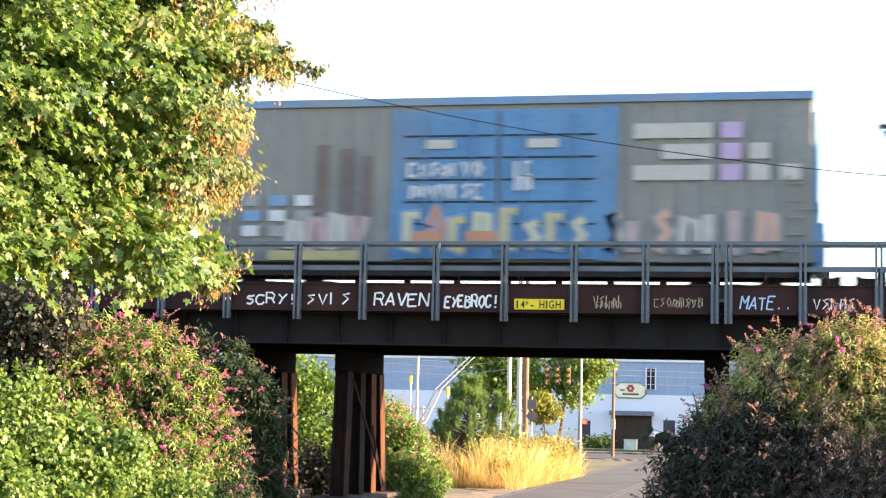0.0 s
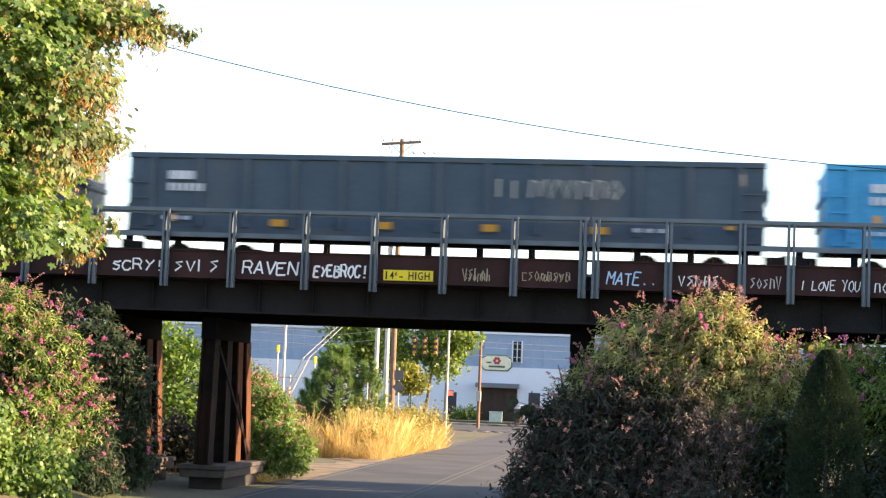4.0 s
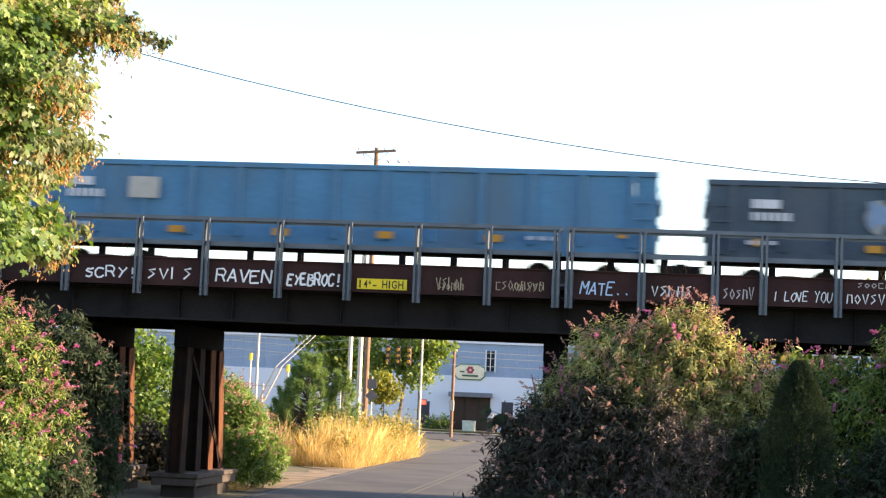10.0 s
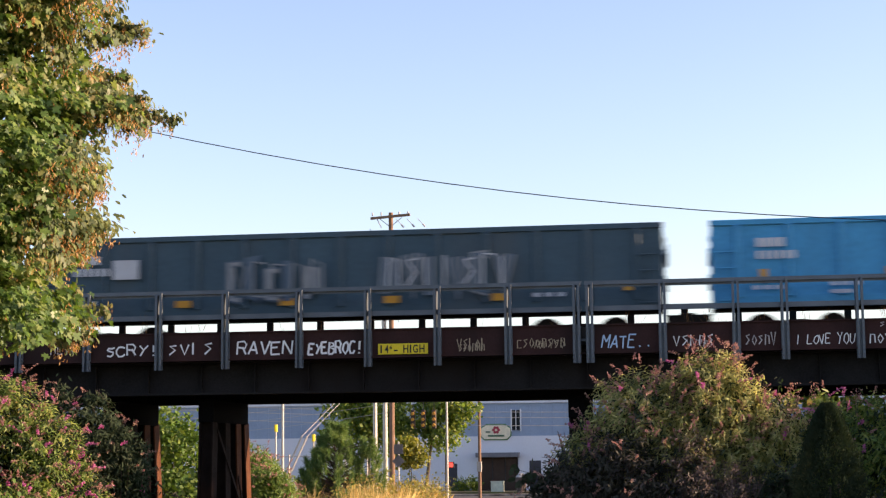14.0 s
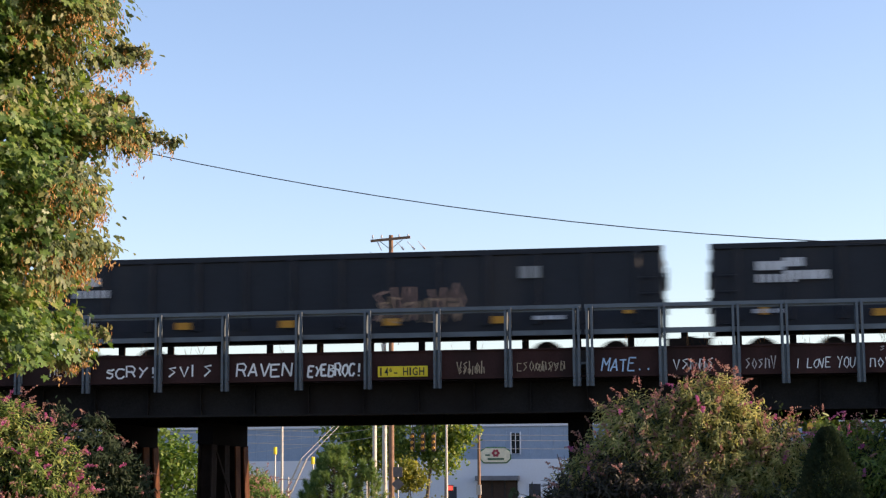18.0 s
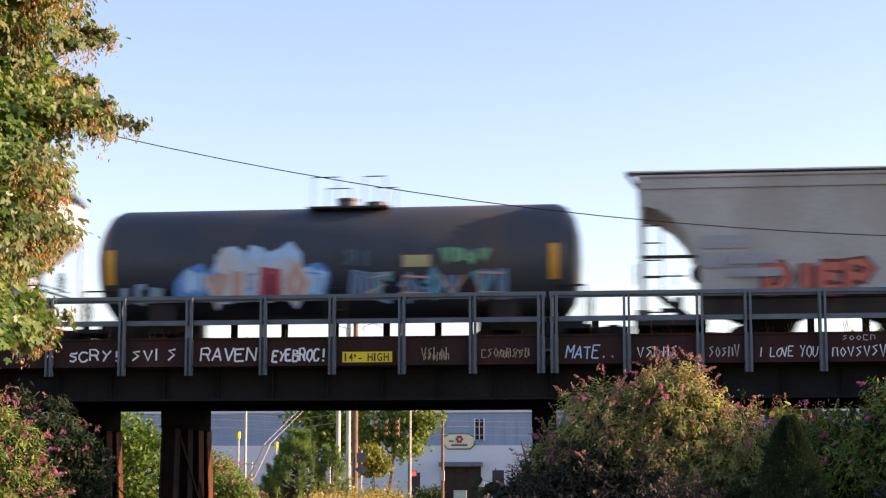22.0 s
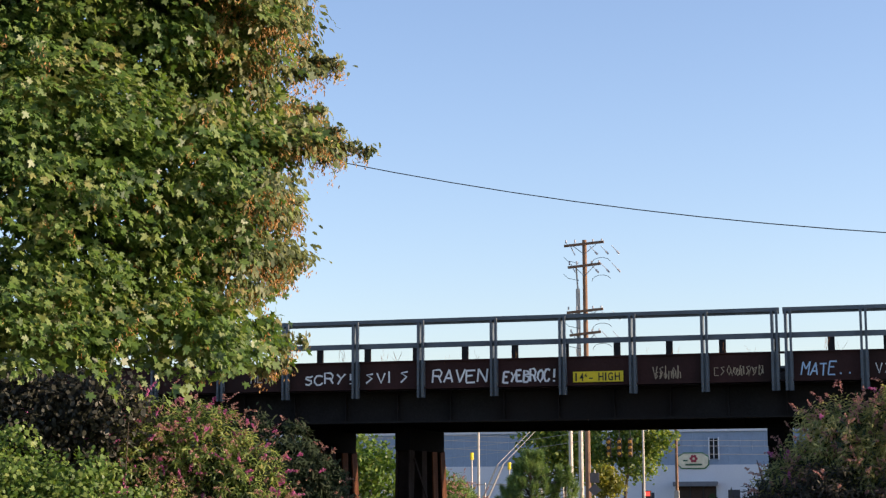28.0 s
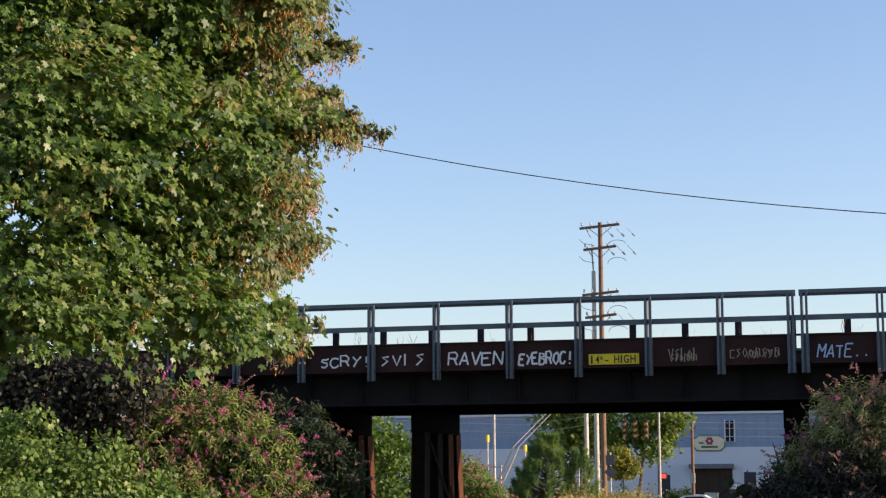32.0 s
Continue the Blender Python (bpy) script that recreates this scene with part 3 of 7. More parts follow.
def blob(bm, x, z, w, h, y, rng, k=10):
    ring = []
    for i in range(k):
        a = 2 * math.pi * i / k
        r = rng.uniform(0.78, 1.12)
        ring.append(bm.verts.new((x + 0.5 * w * r * math.cos(a) * (1 + 0.15 * math.sin(2 * a)), y, z + 0.5 * h * r * math.sin(a))))
    bm.faces.new(ring)


def burner(car, x, z, w, h, y, fill, edge, seed, n=5):
    """A sprayed piece: swollen letter-like shapes with a rim and inner strokes; no words."""
    rng = random.Random(seed)
    st = w / n
    for i in range(n):
        tall = rng.uniform(0.8, 1.1) * h
        bm = bmesh.new()
        blob(bm, x + (i + 0.5) * st, z + h / 2, st * 1.32, tall * 1.16, y - 0.003 - 0.0006 * i, rng)
        rim = part("graffiti", bm, edge, car)
        for q in range(2):
            bm = bmesh.new()
            blob(bm, x + (i + 0.3 + 0.4 * q) * st, z + h * rng.uniform(0.4, 0.6), st * rng.uniform(0.45, 0.7), tall * rng.uniform(0.6, 0.9), y - 0.009 - 0.0006 * (2 * i + q), rng)
            part("fill", bm, fill, rim)
    marks("graffiti", n, w, h * 0.7, edge, car, x, z + h * 0.15, y - 0.022, seed + 5, 0.05)


def tag_piece(car, x, z, w, h, y, fills, rim, seed, n, stroke=0.22):
    """A row of fat letter-like strokes, each with a rim behind it, in several colours; no words."""
    rng = random.Random(seed)
    st = w / n
    for i in range(n):
        pick, hh, dz = (rng.randrange(len(STROKES)),), h * rng.uniform(0.8, 1.05), rng.uniform(-0.06, 0.06)
        marks("graffiti", 1, st * 0.85, hh, rim, car, x + i * st, z + dz, y - 0.001 * (i % 2), seed + i, stroke * 1.9, picks=pick)
        marks("graffiti", 1, st * 0.85, hh, fills[i % len(fills)], car, x + i * st, z + dz, y - 0.01 - 0.001 * (i % 2), seed + i, stroke, picks=pick)


def paint(name, c, dirt=(0.1, 0.07, 0.05), amount=0.35, rough=0.55, vary=0.2, streak=0.35):
    return mat("paint_" + name, c, rough, 0.0, vary, 0.7, 9, 0.06, dirt, amount, 0.25, streak)


SPRAY = {k: mat("spray_" + k, c, 0.6, 0, 0.15, 4, 30, 0) for k, c in dict(white=(0.5, 0.51, 0.52), cream=(0.42, 0.40, 0.35), green=(0.2, 0.38, 0.13), deep_green=(0.03, 0.16, 0.10), red=(0.36, 0.05, 0.07), orange=(0.42, 0.21, 0.13), pink=(0.40, 0.29, 0.27), lilac=(0.42, 0.31, 0.46), blue=(0.08, 0.22, 0.5), pale_blue=(0.35, 0.55, 0.75), yellow=(0.44, 0.38, 0.18), black=(0.02, 0.02, 0.025), teal=(0.05, 0.25, 0.27), violet=(0.25, 0.22, 0.5), slate_blue=(0.08, 0.12, 0.16), sage=(0.13, 0.18, 0.12), ash=(0.26, 0.27, 0.27), mint=(0.24, 0.40, 0.20), sand=(0.44, 0.43, 0.27), salmon=(0.5, 0.3, 0.22), haze_blue=(0.16, 0.27, 0.42), ochre=(0.46, 0.31, 0.18), umber=(0.13, 0.09, 0.07)).items()}

ROOF_GRATE = mat("galvanised_roof_grating", (0.6, 0.6, 0.6), 0.5, 0.2, 0.2, 3, 40, 0.1)
GL, GH, GW = 16.3, 3.2, 1.53       # gondola: body length, height over the rail, half width


def gondola(c, colour, label, length=GL, GH=GH, tape=((-6.9, 0.16, 1.5, 0.18), (-4.1, 0.4, 1.42, 0.18), (-1.35, 0.4, 1.42, 0.18), (1.35, 0.4, 1.42, 0.18), (4.1, 0.4, 1.42, 0.18), (7.3, 0.2, 1.6, 0.18))):
    car = rolling_stock("gondola_car", c, label, "gondola car")
    h = length / 2
    key = "%.1f_%.2f" % (length, GH)
    use("side", "gs" + key, lambda: boxes((-h, h, -GW, -GW + 0.06, 1.25, GH - 0.12)), colour, car)
    use("side", "gf" + key, lambda: boxes((-h, h, GW - 0.06, GW, 1.25, GH - 0.12)), colour, car)
    for y in (-1, 1):
        use("top_chord", "gt" + key, lambda: boxes((-h - 0.03, h + 0.03, -0.09, 0.09, GH - 0.14, GH), bevel=0.012), colour, car, pose(0, y * (GW - 0.03), 0))
        use("side_sill", "gb%d" % y + key, lambda: boxes((-h, h, -0.06, 0.06, 1.02 if y < 0 else 1.17, 1.3)), colour, car, pose(0, y * (GW - 0.02), 0))
    for s in (-1, 1):
        use("end", "ge" + key, lambda: boxes((-0.03, 0.03, -GW + 0.06, GW - 0.06, 1.1, GH - 0.05), (-0.1, 0.1, -GW + 0.06, GW - 0.06, 2.4, 2.52), (-0.1, 0.1, -GW + 0.06, GW - 0.06, 1.75, 1.87)), colour, car, pose(s * (h - 0.03), 0, 0))
        ladder(car, s * (h - 0.35), -GW - 0.1, 1.0, 2.6, colour)
    n = 13
    for i in range(n):
        use("rib", "gr" + key, lambda: boxes((-0.07, 0.07, -0.11, 0.0, 1.27, GH - 0.13), bevel=0.02), colour, car, pose(-h + (i + 0.5) * length / n, -GW, 0))
    use("floor", "gfl" + key, lambda: boxes((-h + 0.05, h - 0.05, -GW + 0.06, GW - 0.06, 1.18, 1.24), (-h, h, -0.2, 0.2, 1.05, 1.18)), TRUCK_STEEL, car)
    running_gear(car, h + 0.02, 2.1)
    brake_wheel(car, h, 2.5, 1)
    for x, w, z, hh in tape:
        use("reflector", "refl%.2f_%.2f" % (w, hh), lambda: boxes((-w / 2, w / 2, -0.004, 0.004, -hh / 2, hh / 2)), SAFETY, car, pose(x, -GW - 0.115, z))
    stencils(car, -h + 1.1, -GW - 0.118, GH - 0.48, [(0.7, 0.22), (1.0, 0.2)], seed=int(-c))
    stencils(car, -h + 1.0, -GW - 0.118, 1.75, [(0.9, 0.1), (0.8, 0.1)], seed=int(-c) + 3)
    stencils(car, h - 3.2, -GW - 0.118, 1.5, [(0.9, 0.1)], seed=int(-c) + 5)
    return car


def slanted_shape(car, material, x, z, w, h, y):
    """One slanted solid on the side of a car."""
    part("emblem_block", prism(bmesh.new(), [(x, z), (x + w, z), (x + w + 0.32 * h, z + h), (x + 0.32 * h, z + h)], y - 0.004, y), material, car, "slanted white block")


def slanted_letters(car, x, z, step, h, material):
    """The owner's initials as plain slanted shapes over underlines: a hollow one, a wide one with slits, a small one, a barred one."""
    y = -GW - 0.122
    for dx, dz, w, hh in ((0, 0, 0.14, 1), (0.14, 0, 0.24, 0.16), (0.14, 0.84, 0.3, 0.16), (0.4, 0.12, 0.13, 0.76)):
        slanted_shape(car, material, x + dx + 0.32 * dz * h, z + dz * h, w, hh * h, y)
    for dx, w in ((0, 0.15), (0.2, 0.1), (0.33, 0.1), (0.48, 0.15)):
        slanted_shape(car, material, x + step + dx, z, w, h, y)
    for dz in (0.0, 0.36):
        slanted_shape(car, material, x + 2.1 * step + 0.1 * dz, z + dz * h, 0.3, 0.24 * h, y)
    for dx, dz, w, hh in ((0, 0, 0.15, 1), (0.15, 0, 0.32, 0.2), (0.15, 0.4, 0.28, 0.18), (0.15, 0.8, 0.32, 0.2)):
        slanted_shape(car, material, x + 2.95 * step + dx + 0.32 * dz * h, z + dz * h, w, hh * h, y)
    for i, w in ((0, 0.6), (1, 0.75), (2.05, 0.45), (2.95, 0.62)):
        part("emblem_line", boxes((x + i * step - 0.14, x + i * step - 0.14 + w, y - 0.004, y, z - 0.17, z - 0.09)), material, car)


def hopper(c, length, colour, label, top=4.74, ribs=0, roof=None, slope=(0.95, 1.35, 1.5), curved=False, foot=1.55, sill=0.3, patches=(), board=None, walkway=None):
    """A covered hopper: straight roof, side sheets whose ends slope in, open end platforms with ladders."""
    car = rolling_stock("covered_hopper", c, label, "hopper car")
    h = length / 2
    zs = top - 0.25
    a, run, drop = slope
    side = [(-h, zs), (-h, zs - a)]
    if curved:
        side += [(-h + run * math.sin(q), zs - a - drop * (1 - math.cos(q))) for q in (0.3, 0.6, 0.9, 1.2, 1.4)]
    side += [(-h + run, zs - a - drop), (-h + run, foot)]
    outline = side + [(-x, z) for x, z in reversed(side)]
    bm = bmesh.new()
    prism(bm, outline, -1.55, 1.55)
    part("body", bm, colour, car)
    bm = bmesh.new()
    k = 6
    for i in range(k):
        y0, y1 = -1.6 + 3.2 * i / k, -1.6 + 3.2 * (i + 1) / k
        z0, z1 = (zs + 0.25 * (1 - (abs(y) / 1.6) ** 2.2) for y in (y0, y1))
        vs = [bm.verts.new(p) for p in ((-h - 0.05, y0, z0), (h + 0.05, y0, z0), (h + 0.05, y1, z1), (-h - 0.05, y1, z1))]
        bm.faces.new(vs)
    box(bm, -h - 0.05, h + 0.05, -1.58, -1.5, zs - 0.02, zs + 0.06)
    box(bm, -h - 0.05, h + 0.05, 1.5, 1.58, zs - 0.02, zs + 0.06)
    part("roof", bm, roof or colour, car)
    use("hatch_trough", "hatch%.1f" % length, lambda: boxes((-h + 0.3, h - 0.3, -0.35, 0.35, 0.0, 0.14), bevel=0.02), roof or colour, car, pose(0, 0, top - 0.02))
    if board is None:
        use("running_board", "rb%.1f" % length, lambda: boxes((-h - 0.32, h + 0.32, -1.25, -0.65, 0.0, 0.035)), walkway or ROOF_GRATE, car, pose(0, 0, top - 0.06))
    else:
        use("running_board", "rbh%.1f" % length, lambda: boxes((-h - 0.05, h + 0.05, -1.5, -1.0, -0.06, 0.0)), TRUCK_STEEL, car, pose(0, 0, board))
        for i in range(7):
            use("board_foot", "rbf%.2f" % (board - zs), lambda: boxes((-0.09, 0.09, -1.48, -1.02, zs + 0.03 - board, -0.05)), TRUCK_STEEL, car, pose(-h + 0.35 + (length - 0.7) * i / 6, 0, board))
    for x0, x1, sheet in patches:
        part("side_sheet", boxes((x0, x1, -1.556, -1.548, foot + 0.01, zs - 0.03)), sheet, car, "repainted side sheet")
    for i in range(ribs):
        x = -h + run + 0.1 + (length - 2 * run - 0.2) * i / (ribs - 1)
        use("rib", "hr%.2f_%.2f" % (top, foot), lambda: boxes((-0.05, 0.05, -0.1, 0.0, foot, zs - 0.08), bevel=0.02), colour, car, pose(x, -1.55, 0))
    # Dark band for the shade on the sloped sheets, built as a sill.
    use("side_sill", "hs%.1f" % length, lambda: boxes((-h + run - 0.05, h - run + 0.05, -0.04, 0.04, -sill, 0.02)), TRUCK_STEEL, car, pose(0, -1.36, foot))
    use("side_sill", "hsf%.1f" % length, lambda: boxes((-h + run, h - run, -0.04, 0.04, -0.05, 0.02)), TRUCK_STEEL, car, pose(0, 1.36, foot))
    # bays under the body, the shade there put in as near-black
    nb = 4 if length > 16.8 else 3 if length > 13 else 2
    for i in range(nb):
        x = (i - (nb - 1) / 2) * (length - 2 * run) / nb
        use("hopper_bay", "bay%.2f_%.2f" % (foot, length), lambda: bay_mesh((length - 2 * run) / nb / 2, foot), SHADE_STEEL, car, pose(x, 0, 0))
    for s in (-1, 1):
        use("end_platform", "plat", lambda: boxes((-0.9, 0.9, -1.5, 1.5, 0.9, 1.05), (-0.9, 0.9, -0.25, 0.25, 0.6, 0.9)), TRUCK_STEEL, car, pose(s * (h - 0.75), 0, 0))
        use("end_post", "epost%.2f" % zs, lambda: rods(((0, -1.5, 1.0), (0, -1.5, zs), 0.045), ((0, 1.5, 1.0), (0, 1.5, zs), 0.045), ((0, -1.5, zs - a - drop), (0, 1.5, zs - a - drop), 0.035), seg=6), colour, car, pose(s * (h - 0.06), 0, 0))
        ladder(car, s * (h - 0.35), -1.56, 1.0, zs - a - 0.3, TRUCK_STEEL)
        brake_wheel(car, s * (h + 0.02), 2.28, s)
        use("end_rail", "erail%.2f" % run, lambda: boxes((-run / 2, run / 2, -1.52, -1.46, -0.04, 0.04)), TRUCK_STEEL, car, pose(s * (h - run / 2), 0, 2.6))
        use("brake_cylinder", "brakecyl", lambda: rods(((0, -1.25, 0), (0, -0.7, 0), 0.21), ((0, -1.3, 0), (0, -1.25, 0), 0.12), seg=14), BLACK, car, pose(s * (h - run + 0.02), 0, 2.22))
        use("brake_rod", "brakerod", lambda: rods(((-0.55, -1.2, 0), (0.55, -1.2, 0), 0.02), ((0.3, -1.3, 0.05), (0.3, 1.3, 0.05), 0.02), seg=5), TRUCK_STEEL, car, pose(s * (h - 0.6), 0, 2.15))
        use("platform_clutter", "platclut", lambda: boxes((-0.6, -0.25, -1.3, -0.9, 1.05, 1.3), (0.0, 0.5, -1.35, -1.0, 1.25, 1.33), (0.35, 0.55, -1.4, -1.2, 1.05, 1.6)), TRUCK_STEEL, car, pose(s * (h - 0.5), 0, 0))
        if board is None:
            for yy in (-1.2, -0.7):
                use("board_bracket", "rbb%d" % s, lambda: rods(((s * 0.3, 0, 0), (s * 0.02, 0, -0.34), 0.025), seg=5), TRUCK_STEEL, car, pose(s * h, yy, top - 0.05))
        bm = bmesh.new()
        beam(bm, (s * (h - run), 0, 1.0), (s * (h - 0.35), 0, 1.9), 0.5, 0.12)
        part("air_reservoir", bm, TRUCK_STEEL, car)
    running_gear(car, h + 0.25, 1.9)
    stencils(car, -h + run + 0.7, -1.66, 2.6, [(1.2, 0.22), (1.3, 0.22)], mat("grey_stencil", (0.32, 0.33, 0.35), 0.7), seed=int(-c))
    return car


def bay_mesh(half, foot):
    """A funnel under the body: steep sides down to a gate near the rails."""
    bm = bmesh.new()
    top = [bm.verts.new((sx * half, sy * 1.42, foot - 0.06)) for sx, sy in ((-1, -1), (1, -1), (1, 1), (-1, 1))]
    mid = [bm.verts.new((sx * min(0.7, half - 0.3), sy * 1.0, 1.1)) for sx, sy in ((-1, -1), (1, -1), (1, 1), (-1, 1))]
    low = [bm.verts.new((sx * 0.42, sy * 0.62, 0.32)) for sx, sy in ((-1, -1), (1, -1), (1, 1), (-1, 1))]
    for u, v in ((top, mid), (mid, low)):
        for i in range(4):
            bm.faces.new((u[i], v[i], v[(i + 1) % 4], u[(i + 1) % 4]))
    bm.faces.new(low[::-1])
    bm.faces.new(top)
    bmesh.ops.recalc_face_normals(bm, faces=bm.faces[:])
    box(bm, -0.55, 0.55, -0.7, 0.7, 0.2, 0.32)
    return bm


def tank_shell(length, r, zc, seg=36):
    bm = bmesh.new()
    h = length / 2
    prof = [(-h, 0.05), (-h + 0.04, 0.45 * r), (-h + 0.16, 0.75 * r), (-h + 0.36, 0.93 * r), (-h + 0.6, r)]
    prof = prof + [(-x, q) for x, q in reversed(prof)]
    rings = [[bm.verts.new((x, q * math.cos(2 * math.pi * i / seg), zc + q * math.sin(2 * math.pi * i / seg))) for i in range(seg)] for x, q in prof]
    for ra, rb in zip(rings, rings[1:]):
        for i in range(seg):
            bm.faces.new((ra[i], ra[(i + 1) % seg], rb[(i + 1) % seg], rb[i]))
    bm.faces.new(rings[0][::-1])
    bm.faces.new(rings[-1])
    bmesh.ops.recalc_face_normals(bm, faces=bm.faces[:])
    return bm


def tank(c, length, colour, label, r=1.53, zc=2.68, tape=SAFETY, bands=0, dome=0.45, rack=((-0.6, 0.0), (0.95, 1.35)), mid=0.0):
    car = rolling_stock("tank_car", c, label, "tank car")
    h = length / 2
    part("shell", tank_shell(length, r, zc), colour, car, smooth=True)
    top = zc + r
    part("valve_housing", rods(((mid, 0, top - 0.1), (mid, 0, top + dome), 0.27), ((mid, 0, top + dome), (mid, 0, top + dome + 0.05), 0.3), seg=16), colour, car)
    part("manway", rods(((mid + 0.78, 0, top - 0.1), (mid + 0.78, 0, top + 0.14), 0.3), seg=14), colour, car)
    if rack:
        part("platform", boxes((rack[0][0] - 0.15, rack[1][1] + 0.1, -0.95, 0.95, top - 0.12, top - 0.07)), TRUCK_STEEL, car)
        for x0, x1 in rack:
            for y in (-0.9, 0.9):
                for x in (x0, x1):
                    use("platform_post", "platpost", lambda: rods(((0, 0, -0.3), (0, 0, 0.7), 0.012), seg=5), TRUCK_STEEL, car, pose(x, y, top))
                use("platform_rail", "platrail%.2f" % (x1 - x0), lambda: rods(((0, 0, 0), (x1 - x0, 0, 0), 0.016), seg=5), TRUCK_STEEL, car, pose(x0, y, top + 0.7))
    for i in range(bands):
        x = -h + (i + 1) * length / (bands + 1)
        part("jacket_band", rods(((x - 0.09, 0, zc), (x + 0.09, 0, zc), r + 0.03), seg=36), colour, car)
    for s in (-1, 1):
        part("stub_sill", boxes((s * (h - 1.3) - 1.4, s * (h - 1.3) + 1.4, -0.22, 0.22, 0.8, 1.25)), TRUCK_STEEL, car)
        part("saddle", boxes((s * (h - 1.9) - 0.35, s * (h - 1.9) + 0.35, -1.2, 1.2, 0.85, 1.6)), TRUCK_STEEL, car)
        for y in (-1.3, 1.3):
            use("end_handrail", "tankrail", lambda: rods(((0, 0, 0.95), (0, 0, 1.95), 0.025), ((0, 0, 1.95), (-0.75, 0, 1.95), 0.025), seg=5), TRUCK_STEEL, car, pose(s * (h + 0.15), y, 0, 0, 0, 0 if s > 0 else 180))
        part("end_step", boxes((s * h - 0.35, s * h + 0.35, -1.5, 1.5, 0.85, 0.95)), TRUCK_STEEL, car)
        brake_wheel(car, s * (h + 0.2), 1.5, s)
    ladder(car, 0.2, -r - 0.06, 1.1, zc - 0.5, TRUCK_STEEL)
    part("walkway", boxes((-h + 0.5, h - 0.5, -1.55, -1.2, 1.1, 1.15)), TRUCK_STEEL, car)
    running_gear(car, h + 0.35, 1.9)
    if tape:
        # vertical tape marks that follow the shell
        for x, w, z0, z1 in ((-h + 0.4, 0.16, zc - 0.45, zc + 0.4), (-h + 3.7, 0.2, zc - 0.25, zc + 0.22), (-h + 6.4, 0.2, zc - 0.25, zc + 0.22), (h - 6.2, 0.2, zc - 0.25, zc + 0.22), (h - 4.0, 0.2, zc - 0.25, zc + 0.22), (h - 0.6, 0.18, zc - 0.5, zc + 0.35)):
            curved_patch(car, "tape", x - w / 2, x + w / 2, z0, z1, r, zc, tape)
    return car


def curved_patch(car, name, x0, x1, z0, z1, r, zc, material, label=""):
    bm = bmesh.new()
    k = 5
    rows = []
    for i in range(k + 1):
        z = z0 + (z1 - z0) * i / k
        y = -math.sqrt(max(0.0, r * r - (z - zc) ** 2)) * 1.004 - 0.006
        rows.append((bm.verts.new((x0, y, z)), bm.verts.new((x1, y, z))))
    for a, b in zip(rows, rows[1:]):
        bm.faces.new((a[0], a[1], b[1], b[0]))
    part(name, bm, material, car, label)


